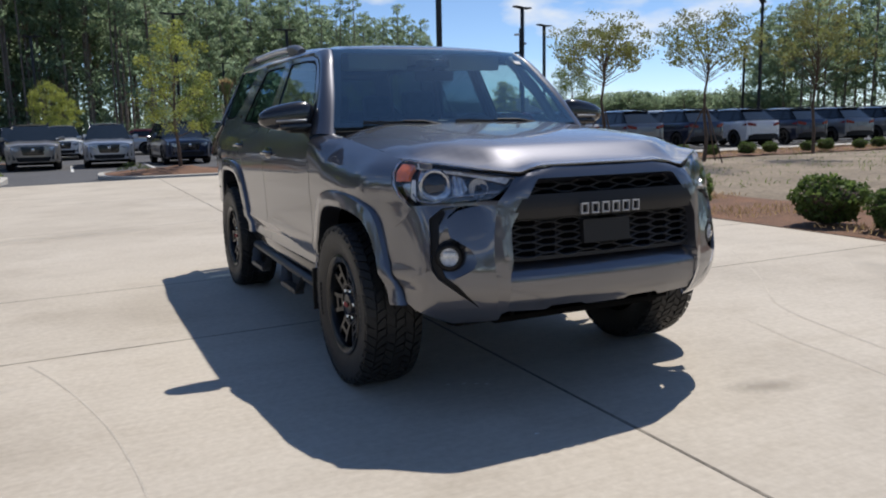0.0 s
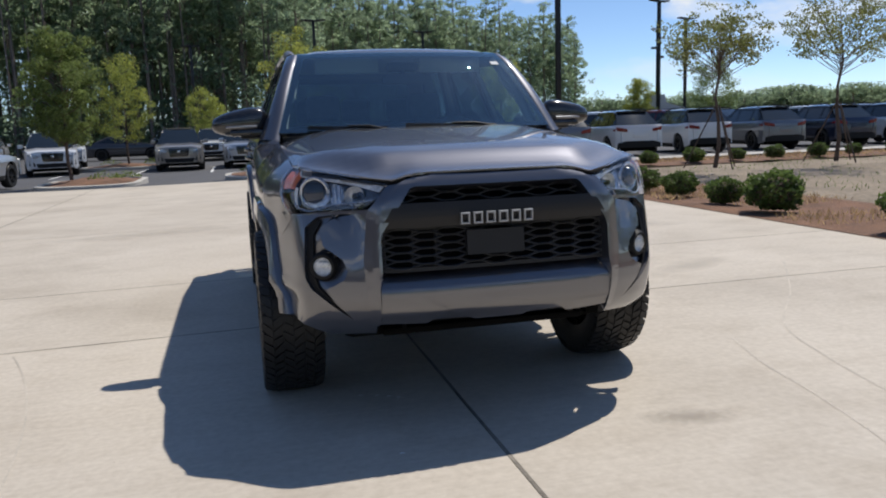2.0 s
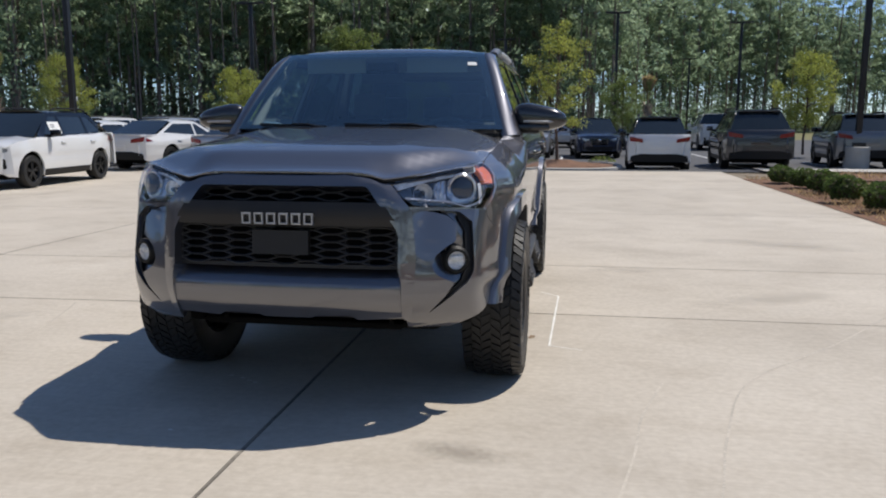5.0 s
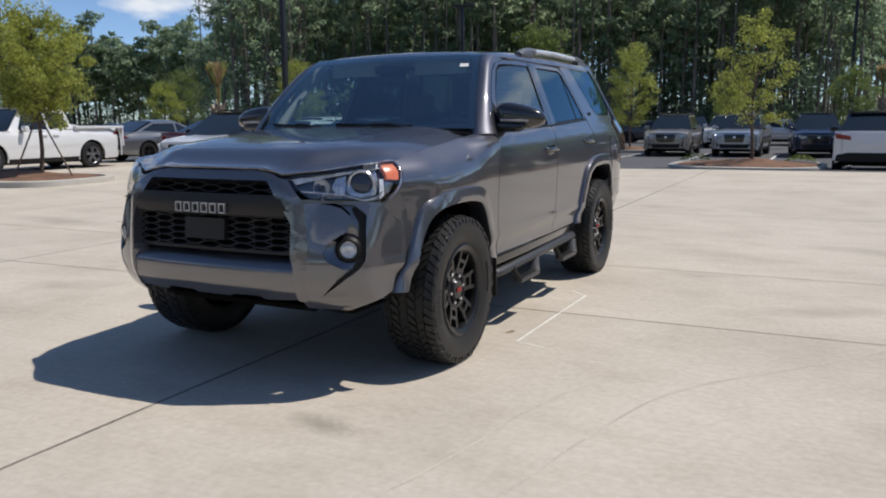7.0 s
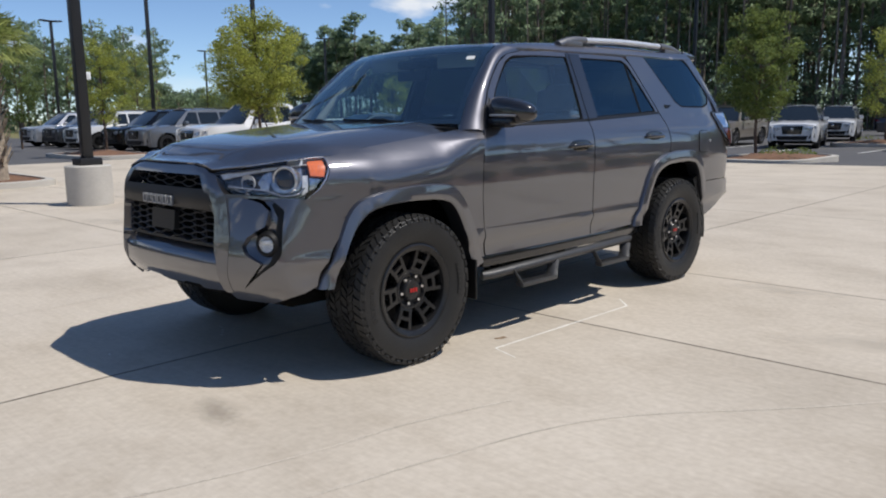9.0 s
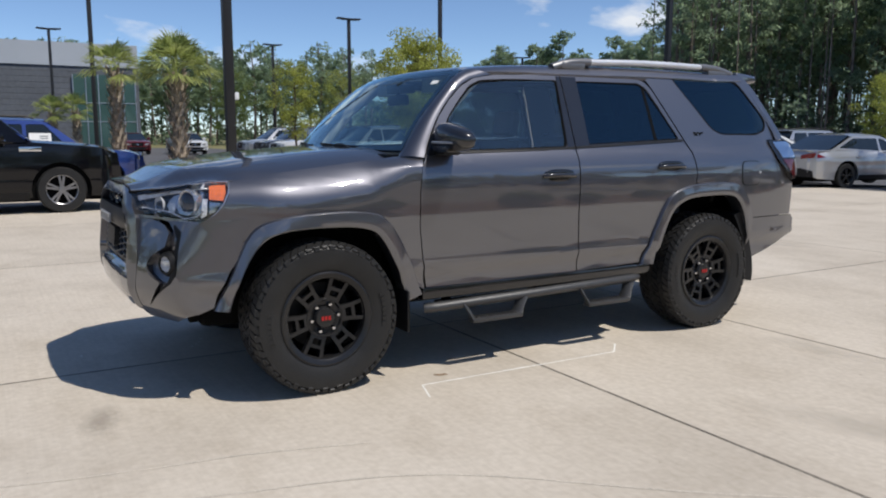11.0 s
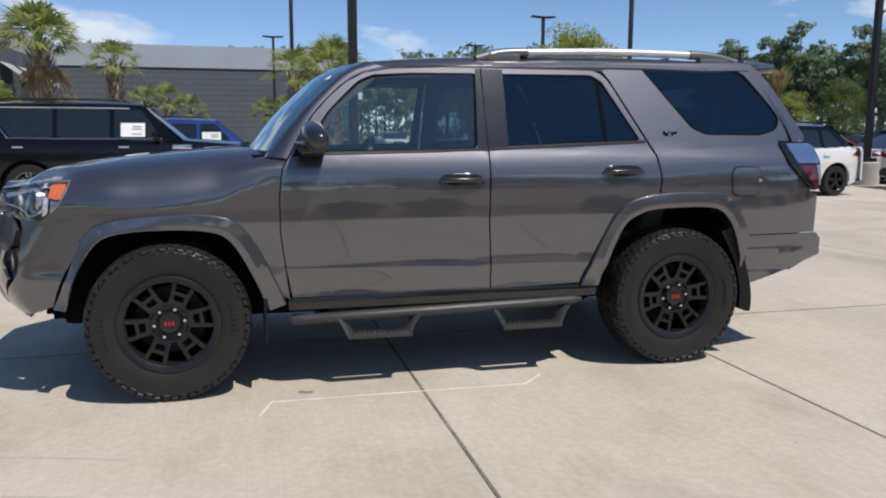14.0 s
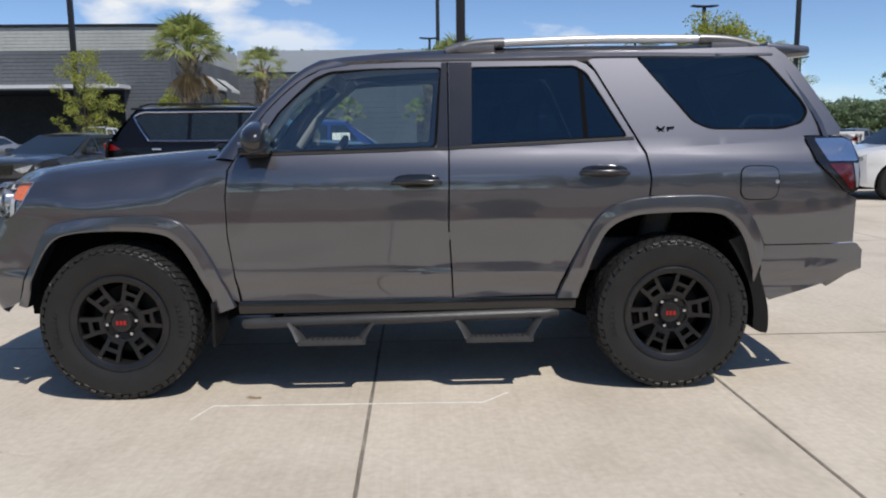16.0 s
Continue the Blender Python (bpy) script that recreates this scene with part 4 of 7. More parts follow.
# ---- woods ----
def pine_mesh(rng, height, crown_from, lean, per=36, size=0.55):
    """Trunk, limbs and needle clumps of one pine, as arrays."""
    tv, tf = [], []
    n = 7
    lv = [(lean * t * t, 0.6 * lean * math.sin(3 * t), height * t, 0.155 * (1 - 0.8 * t) + 0.025) for t in (0, 0.25, 0.5, 0.75, 1)]
    for k, (px, py, pz, r) in enumerate(lv):
        for j in range(n):
            a = 6.2832 * j / n
            tv.append((px + r * math.cos(a), py + r * math.sin(a), pz))
            if k:
                b = (k - 1) * n
                tf.append((b + j, b + (j + 1) % n, b + n + (j + 1) % n, b + n + j))
    cs, rs = [], []
    m = int(rng.integers(30, 40))
    for i in range(m):
        f = (i + rng.uniform(0, 1)) / m
        h = height * (crown_from + (1.0 - crown_from) * f)
        reach = (0.5 + 2.6 * math.sin(math.pi * (0.25 + 0.7 * f)) ** 1.2) * rng.uniform(0.5, 1.15)
        a = rng.uniform(0, 6.28)
        e = np.array([math.cos(a) * reach, math.sin(a) * reach, h + 0.2 * reach])
        s = np.array([lean * (h / height) ** 2, 0, h - 0.2 * reach])
        i0 = len(tv)
        sd = np.array([-math.sin(a), math.cos(a), 0]) * 0.05
        tv += [tuple(s - sd), tuple(s + sd), tuple(e + sd * 0.3), tuple(e - sd * 0.3)]
        tf.append((i0, i0 + 1, i0 + 2, i0 + 3))
        cs.append(e), rs.append(rng.uniform(0.5, 0.95))
        if reach > 1.4:
            cs.append(s * 0.45 + e * 0.55 + rng.normal(0, 0.2, 3)), rs.append(rng.uniform(0.4, 0.7))
    v, f = foliage(rng, cs, rs, per, size, 0.5, 0.26)
    return np.array(tv), np.array(tf), v, f


def wood(name, label, spots, seed, hs=(16, 21), brush=6.5, crown=(0.24, 0.50), per=28, size=0.62, poles=0):
    rng = np.random.default_rng(seed)
    kinds = [pine_mesh(rng, 1.0 * rng.uniform(*hs), rng.uniform(*crown), rng.uniform(-0.8, 0.8), per, size) for _ in range(9)]
    tv, tf, nv, nf, ot, on = [], [], [], [], 0, 0
    uv, uf, ou = [], [], 0
    for i, (x, y) in enumerate(spots):
        a, b, c, d = kinds[int(rng.integers(9))]
        s, r = rng.uniform(0.8, 1.1), rng.uniform(0, 6.28)
        rot = np.array([[math.cos(r), -math.sin(r), 0], [math.sin(r), math.cos(r), 0], [0, 0, 1]]) * s
        off = np.array([x, y, -0.3])
        tv.append(a @ rot.T + off), tf.append(b + ot)
        nv.append(c @ rot.T + off), nf.append(d + on)
        ot, on = ot + len(a), on + len(c)
        for _ in range(poles):
            t = a[:35] @ rot.T * np.array([0.55, 0.55, 0.95]) + np.array([x + rng.normal(0, 1.6), y + rng.normal(0, 1.6), -0.3])
            tv.append(t), tf.append(b[:28] + ot)
            ot += 35
        # bushes under the trees, low along the front edge
        k = 6 + per // 3
        high = brush * (0.9 if poles and i < len(spots) // 3 else 1.45)
        cs = np.stack([x + rng.normal(0, 2.2, k), y + rng.normal(0, 2.2, k), 0.2 + high * rng.uniform(0, 1, k) ** 1.5], 1)
        v, f = foliage(rng, cs, rng.uniform(0.8, 1.6, k), per, 0.44 if per > 20 else 0.7, 0.75, 0.4)
        uv.append(v), uf.append(f + ou)
        ou += len(v)
    root = thing(name, label, "woods", kind="stuff")
    for nm, vs, fs, mt in (("trunks", tv, tf, PINE_BARK), ("needles", nv, nf, PINE), ("understorey", uv, uf, UNDERGROWTH)):
        if vs:
            o = tagged(new(nm, mesh_np(nm, np.concatenate(vs), np.concatenate(fs), mt)), kind="stuff")
            o.parent = root


def belt(seed, a0, a1, r0, r1, step, rows, gap):
    rng = np.random.default_rng(seed)
    out = []
    for k in range(rows):
        a = a0
        while a < a1:
            f = (a - a0) / (a1 - a0)
            r = r0 + (r1 - r0) * f + k * gap + rng.uniform(-2, 2)
            out.append((math.sin(radians(a)) * r, math.cos(radians(a)) * r))
            a += step * rng.uniform(0.6, 1.4)
    return out


wood("pine_wood", "tall dark pine wood behind the parking field", belt(1, -41, 5, 66, 66, 1.8, 6, 5.0), 5, brush=8.0, crown=(0.28, 0.52), per=34, size=0.58, poles=2)
wood("pine_wood", "tall pine wood running away behind the parked rows", belt(2, 5, 24.5, 85, 155, 1.0, 5, 6), 11, hs=(19, 24), per=32)
wood("pine_wood", "lower wood on the far edge of the field", belt(3, -56, -41.5, 135, 112, 1.1, 4, 6), 9, hs=(12.5, 16), per=34, size=0.8)
wood("pine_wood", "tall pines beyond the planted bed", belt(4, 47.8, 78, 125, 60, 1.6, 5, 6), 6)
wood("far_wood", "low line of distant trees", belt(5, 24.5, 50, 150, 125, 0.9, 3, 8) + belt(8, -64, -56, 118, 125, 0.9, 3, 7), 7, hs=(4.0, 6.2), brush=3.2, per=16)
wood("far_wood", "line of distant trees beyond the showroom", belt(6, -122, -64, 118, 105, 1.5, 3, 7), 10, hs=(10.5, 13.5), per=18, size=0.72)
# out-of-view belt, added and made tall to darken reflections in the bodywork
wood("far_wood", "unseen tall trees behind the camera, added for paint reflections", belt(7, 78, 238, 95, 95, 2.4, 3, 8), 8, hs=(16, 21), per=6, size=1.3)


# ---- building ----
BAND_METAL = mat("pale_grey_metal_band", (0.44, 0.47, 0.50), 0.5, var=0.06, scale=0.3)


def block_wall(parent, x, y0, y1, z0, z1, material, courses):
    """One wall with a recessed joint between courses."""
    h = (z1 - z0) / courses
    line = []
    for k in range(courses):
        line += [(x - 0.03, z0 + k * h), (x, z0 + k * h + 0.015), (x, z0 + (k + 1) * h - 0.015)]
    line += [(x - 0.03, z1), (x - 0.3, z1), (x - 0.3, z0)]
    bm = bmesh.new()
    a, b = ([bm.verts.new((px, y, pz)) for px, pz in line] for y in (y0, y1))
    n = len(line)
    for i in range(n):
        bm.faces.new([a[i], a[(i + 1) % n], b[(i + 1) % n], b[i]])
    bm.faces.new(a), bm.faces.new(b[::-1])
    bmesh.ops.recalc_face_normals(bm, faces=bm.faces[:])
    part("wall", sharpen(bm, 20), material, parent)


bld = thing("showroom_building", "low flat-roofed dark block building with pale top band", "building")
block_wall(bld, -61, -13, 9.6, 0, 6.3, DARK_BLOCK, 15)
part("wall", boxed(-61.35, -60.9, -13, 9.6, 6.3, 8.0), BAND_METAL, bld, "pale upper metal band")
part("roof", boxed(-95, -61.35, -13, 9.6, 7.4, 7.8), ROOF_WHITE, bld)
part("wall", boxed(-95, -61.3, 9.3, 9.6, 0, 7.8), DARK_BLOCK, bld)
store = part("storefront", boxed(-61.0, -60.85, 4.9, 9.3, 0.1, 5.7), STORE_GLASS, bld, "greenish storefront glazing")
for k in range(6):
    part("mullion", boxed(-60.86, -60.80, 4.9 + 0.88 * k - 0.03, 4.9 + 0.88 * k + 0.03, 0.1, 5.7), SILVER, store)
for z in (2.2, 3.6):
    part("mullion", boxed(-60.86, -60.81, 4.9, 9.3, z - 0.03, z + 0.03), SILVER, store)

near = thing("service_building", "dark split-face block building with pale block top and open service bay", "building")
for y0, y1 in ((-60, -40), (-15.8, -13.0)):
    block_wall(near, -43, y0, y1, 0, 6.25, DARK_BLOCK, 30)
block_wall(near, -43, -40, -15.8, 4.1, 6.25, DARK_BLOCK, 10)
block_wall(near, -43, -60, -13.0, 6.25, 7.6, LIGHT_BLOCK, 7)
part("coping", boxed(-43.4, -42.9, -60, -12.9, 7.6, 7.75), MATTE_GREY, near, "dark metal coping")
part("canopy", boxed(-43, -41.2, -60, -15.4, 4.0, 4.2), WHITE_METAL, near, "white canopy edge")
part("bay_wall", boxed(-51.8, -43.3, -15.8, -15.6, 0, 4.1), DARK_BLOCK, near, "dark side wall of the service bay")
part("bay_wall", boxed(-51.8, -43.3, -40.2, -40.0, 0, 4.1), DARK_BLOCK, near, "dark side wall of the service bay")
part("bay_back", boxed(-52, -51.8, -40.2, -15.6, 0, 4.1), DARK_BLOCK, near, "dark inside of the service bay")
part("bay_floor", boxed(-51.8, -43, -40, -15.8, -0.05, 0.02), KERB, near)
part("bay_roof", boxed(-51.8, -43.3, -40, -15.8, 4.1, 4.3), DARK_BLOCK, near)
part("wall", boxed(-62, -43.3, -13.3, -13.0, 0, 6.25), DARK_BLOCK, near)
part("wall", boxed(-62, -43.3, -13.3, -13.0, 6.25, 7.6), LIGHT_BLOCK, near)
part("roof", boxed(-62, -43.3, -60, -13.3, 7.2, 7.4), ROOF_WHITE, near)
for k in range(3):
    x0, x1 = -45.5 - 4 * k, -48.2 - 4 * k
    bm = strip([[(x0, -12.95, 5.3), (x1, -12.95, 5.3)], [(x0, -11.9, 4.5), (x1, -11.9, 4.5)], [(x0, -11.9, 4.3), (x1, -11.9, 4.3)]])
    part("awning", bm, LIGHT_BLOCK, near, "pale sloping awning")
    part("window", boxed(x1 + 0.2, x0 - 0.2, -13.02, -12.96, 1.6, 4.3), STORE_GLASS, near)


# ---- the grey SUV: front axle at y = 0, nose towards -y ----
suv = thing("suv", "dark grey metallic SUV with black wheels parked on concrete", "car")

side_z = curve([0.38, 0.46, 0.58, 0.75, 0.95, 1.02, 1.08, 1.13, 1.18, 1.22], [0.866, 0.880, 0.892, 0.902, 0.911, 0.911, 0.905, 0.893, 0.870, 0.848])
nose_in = curve([-0.75, -0.58, -0.44, -0.345, -0.15, 0.05], [0.225, 0.082, 0.037, 0.024, 0.008, 0.0])
tail_in = curve([2.95, 3.2, 3.4, 3.6, 3.72], [0.0, 0.004, 0.013, 0.034, 0.060])
bonnet_edge = curve([-0.60, -0.46, -0.2, 0.2, 0.5], [0.700, 0.755, 0.772, 0.778, 0.776])
fender_top = curve([-0.5, -0.2, 0.2, 0.56], [1.060, 1.100, 1.145, 1.185])


def side_w(y, z):
    """Half width of the body at a station and height."""
    w = side_z(z) if z < 1.20 else 0.857 - 0.385 * (z - 1.20) - 0.05 * (z - 1.20) ** 2
    if y < 0.05:
        w -= nose_in(y)
        w -= min(0.030, 0.10 * max(0.0, z - 0.60)) * ease((-y - 0.22) / 0.22)
    if y > 2.95:
        w -= tail_in(y)
    # character line low on the doors
    w += 0.010 * math.exp(-((z - 0.585) / 0.03) ** 2) - 0.012 * math.exp(-((z - 0.52) / 0.05) ** 2)
    return w


def fender_w(y, z):
    t = min(1.0, max(0.0, (z - (fender_top(y) - 0.20)) / 0.20))
    w = side_w(y, min(z, 1.02))
    return w - (w - bonnet_edge(y) - 0.004) * t ** (2.4 + 2.2 * ease((-y - 0.1) / 0.35) + 7.0 * ease((y - 0.22) / 0.32))


def flank(s, w=side_w, off=0.0):
    return lambda y, z: Vector((s * (w(y, z) + off), y, z))


def both(name, outline, w=side_w, off=0.0, material=PAINT, parent=suv, holes=(), step=0.045, thick=0.02, label="", sides=(1, -1)):
    made = []
    for s in sides:
        bm = surface(outline, flank(s, w, off), (s, 0, 0), holes, step, thick)
        made.append(part(name, bm, material, parent, label))
    return made


F_OUT = smooth_line([(-0.542, 0.455), (-0.465, 0.62), (-0.37, 0.82), (-0.24, 0.885), (0.0, 0.907), (0.21, 0.900), (0.33, 0.855), (0.44, 0.70), (0.555, 0.44)], 5)
F_IN = smooth_line([(-0.478, 0.45), (-0.42, 0.62), (-0.33, 0.765), (-0.22, 0.820), (0.0, 0.833), (0.19, 0.820), (0.29, 0.770), (0.385, 0.61), (0.465, 0.41)], 5)
R_OUT = smooth_line([(2.155, 0.46), (2.24, 0.66), (2.33, 0.84), (2.42, 0.92), (2.60, 0.965), (2.90, 0.97), (3.05, 0.94), (3.14, 0.84), (3.20, 0.72)], 5)
R_IN = smooth_line([(2.26, 0.46), (2.33, 0.66), (2.40, 0.80), (2.50, 0.862), (2.63, 0.884), (2.91, 0.884), (3.02, 0.84), (3.10, 0.72), (3.155, 0.52)], 5)

both("front_fender", [(-0.437, 1.064)] + [(y, fender_top(y)) for y in (-0.3, -0.15, 0.0, 0.15, 0.3, 0.45)] + [(0.572, 1.186), (0.572, 1.166), (0.545, 1.12), (0.529, 0.99), (0.529, 0.80), (0.549, 0.63), (0.572, 0.46)]
     + [p for p in F_OUT[::-1] if p[1] > 0.45 and (p[0] > -0.2 or p[1] > 0.785)] + [(-0.42, 0.778), (-0.50, 0.790), (-0.55, 0.825), (-0.590, 0.868), (-0.575, 0.880), (-0.515, 0.920), (-0.474, 0.966), (-0.449, 1.015)], w=fender_w)

FGLASS = round_corners([(0.700, 1.195), (0.710, 1.285), (0.778, 1.392), (0.868, 1.484), (0.953, 1.563), (1.035, 1.598), (1.25, 1.611), (1.598, 1.616), (1.562, 1.215)], 0.025)
front_doors = both("front_door", [(0.585, 0.468), (0.555, 0.63), (0.535, 0.80), (0.535, 0.99), (0.552, 1.12), (0.585, 1.172), (0.645, 1.28), (0.72, 1.39), (0.80, 1.475), (0.89, 1.552), (0.99, 1.605), (1.14, 1.630),
                                  (1.40, 1.640), (1.622, 1.642), (1.618, 1.20), (1.612, 0.84), (1.625, 0.61), (1.632, 0.465)], holes=[FGLASS])
RGLASS = round_corners([(1.722, 1.225), (1.737, 1.615), (2.27, 1.620), (2.33, 1.585), (2.515, 1.258)], 0.022)
rear_doors = both("rear_door", [(1.640, 0.465), (2.150, 0.475), (2.20, 0.60), (2.33, 0.845), (2.42, 0.925), (2.605, 0.968), (2.613, 1.05), (2.592, 1.17), (2.542, 1.265), (2.370, 1.585), (2.33, 1.625), (2.28, 1.643),
                                (1.630, 1.643), (1.626, 1.20), (1.620, 0.84), (1.633, 0.61)], holes=[RGLASS])
QGLASS = round_corners([(2.585, 1.662), (3.20, 1.672), (3.265, 1.640), (3.425, 1.435), (3.452, 1.375), (3.41, 1.315), (3.29, 1.285), (2.93, 1.288), (2.845, 1.325)], 0.03)
quarters = both("quarter_panel", [(2.615, 0.972), (2.622, 1.05), (2.602, 1.18), (2.552, 1.272), (2.380, 1.592), (2.345, 1.640), (2.34, 1.685), (3.31, 1.712), (3.37, 1.665), (3.43, 1.59), (3.615, 1.285), (3.60, 1.255), (3.405, 1.255), (3.45, 1.12), (3.615, 0.965),
                                  (3.675, 0.94), (3.680, 0.715), (3.205, 0.715)] + [p for p in R_OUT[::-1] if p[0] > 2.62 and p[1] > 0.73], holes=[QGLASS])
for lst, hole, mt, lab in ((front_doors, FGLASS, SIDE_GLASS, "lightly tinted side glass"), (rear_doors, RGLASS, PRIVACY, "dark privacy glass"), (quarters, QGLASS, PRIVACY, "dark privacy glass")):
    for s, d in zip((1, -1), lst):
        g = part("window", surface(hole, flank(s, side_w, -0.005), (s, 0, 0), (), 0.06, 0), mt, d, lab)
        g.visible_shadow = False
        c = sum((Vector(p) for p in hole), Vector((0, 0))) / len(hole)
        inner = [tuple(Vector(p) + (c - Vector(p)).normalized() * 0.014) for p in hole]
        part("window_seal", surface(hole, flank(s, side_w, -0.001), (s, 0, 0), [inner], 0.08, 0.003), DARK, d, "black rubber seal")

# pillars, divider and belt strips in black
for s, fd, rd in zip((1, -1), front_doors, rear_doors):
    part("pillar_trim", surface([(1.563, 1.212), (1.618, 1.212), (1.622, 1.638), (1.595, 1.638)], flank(s, side_w, 0.003), (s, 0, 0), (), 0.06, 0.004), MIRROR_CAP, fd, "dark pillar trim")
    part("pillar_trim", surface([(1.628, 1.212), (1.735, 1.222), (1.748, 1.638), (1.632, 1.638)], flank(s, side_w, 0.003), (s, 0, 0), (), 0.06, 0.004), MIRROR_CAP, rd, "dark pillar trim")
    part("window_divider", surface([(2.292, 1.24), (2.316, 1.24), (2.312, 1.615), (2.288, 1.615)], flank(s, side_w, -0.004), (s, 0, 0), (), 0.06, 0.004), DARK, rd, "slim black divider bar")
    part("belt_strip", surface([(0.73, 1.186), (1.618, 1.204), (1.618, 1.218), (0.73, 1.200)], flank(s, side_w, 0.004), (s, 0, 0), (), 0.06, 0.006), BLACK_PLASTIC, fd, "black belt strip")
    part("belt_strip", surface([(1.628, 1.205), (2.545, 1.245), (2.54, 1.259), (1.628, 1.219)], flank(s, side_w, 0.004), (s, 0, 0), (), 0.06, 0.006), BLACK_PLASTIC, rd, "black belt strip")
    # door handles: flat black disc painted as the cup's shade, and pull bar
    for door, y0, z0 in ((fd, 1.462, 1.046), (rd, 2.384, 1.080)):
        bm = bmesh.new()
        bmesh.ops.create_uvsphere(bm, u_segments=24, v_segments=10, radius=1)
        for v in bm.verts:
            q = max(1e-6, math.hypot(v.co.y, v.co.z))
            k = q / (abs(v.co.y) ** 3 + abs(v.co.z) ** 3 + 1e-9) ** (1 / 3)
            v.co = Vector((s * (side_w(y0, z0) - 0.004) + v.co.x * 0.007, y0 + v.co.y * k * 0.120, z0 + v.co.z * k * 0.043))
        h = part("handle_cup_shade", bm, GLOSS_BLACK, door, "black disc for the shade in the handle recess")
        bm = bmesh.new()
        w = side_w(y0, z0)
        pts = [(s * (w + q), y0 + a, z0 + b) for q, a, b in ((-0.002, -0.116, 0.004), (0.020, -0.088, 0.008), (0.028, 0.0, 0.010), (0.020, 0.088, 0.006), (-0.002, 0.116, 0.0))]
        tube(bm, smooth_line(pts, 4), 0.0125, 10)
        part("door_handle", bm, MIRROR_CAP, door, "grey pull handle")

# fuel flap on the sunlit flank, badge
fuel = round_corners([(3.065, 0.945), (3.250, 0.945), (3.255, 1.105), (3.065, 1.108)], 0.05)
flap = part("fuel_flap", surface(fuel, flank(1, side_w, 0.005), (1, 0, 0), (), 0.05, 0.012), PAINT, suv, "square fuel flap")
part("flap_latch", revolve(bmesh.new(), [(0.010, 0.0), (0.009, 0.006), (0.0001, 0.008)], 12, "x", Matrix.Translation((side_w(3.245, 1.03) + 0.004, 3.245, 1.03))), SILVER, flap, "small bright latch")
part("flap_gap", surface([tuple(Vector(p) * 1.05 - Vector((3.159, 1.026)) * 0.05) for p in fuel], flank(1, side_w, 0.002), (1, 0, 0), (), 0.05, 0), DARK, flap)
for s in (1, -1):
    bm = bmesh.new()
    w = side_w(2.7, 1.29)
    for a, b, c, d in ((2.662, 2.70, 1.276, 1.306), (2.70, 2.662, 1.276, 1.306), (2.712, 2.748, 1.300, 1.306), (2.714, 2.722, 1.276, 1.304)):
        box(bm, -0.002, 0.004, -0.004, 0.004, 0, 1, m=Matrix.Translation((s * w, a, c)) @ Matrix.Rotation(math.atan2(-(b - a), d - c) if d - c > 0.02 else (-1.5), 4, "X") @ Matrix.Diagonal((1, 1, math.hypot(b - a, d - c), 1)))
    part("side_badge", bm, GLOSS_BLACK, suv, "small dark badge shape")

# wheel arch flares: proud of the body, with a rolled lip
for nm, outer, inner, ww in (("front", F_OUT, F_IN, fender_w), ("rear", R_OUT, R_IN, side_w)):
    for s in (1, -1):
        lines = []
        for t, off in ((0.0, -0.012), (0.0, 0.007), (0.08, 0.018), (0.55, 0.024), (0.9, 0.027), (1.0, 0.022), (1.0, -0.02), (0.97, -0.08)):
            ln = []
            for a, b in zip(outer, inner):
                y, z = a[0] + (b[0] - a[0]) * t, a[1] + (b[1] - a[1]) * t
                swell = 0.009 * ease(-y / 0.30) * math.sqrt(t) if nm == "front" else 0.0
                ln.append(Vector((s * (ww(max(y, -0.60), min(z, 1.0)) + off + swell), y, z)))
            lines.append(ln)
        part("wheel_arch_flare", sharpen(strip(lines), 40), PAINT, suv, "body-coloured wheel arch flare")

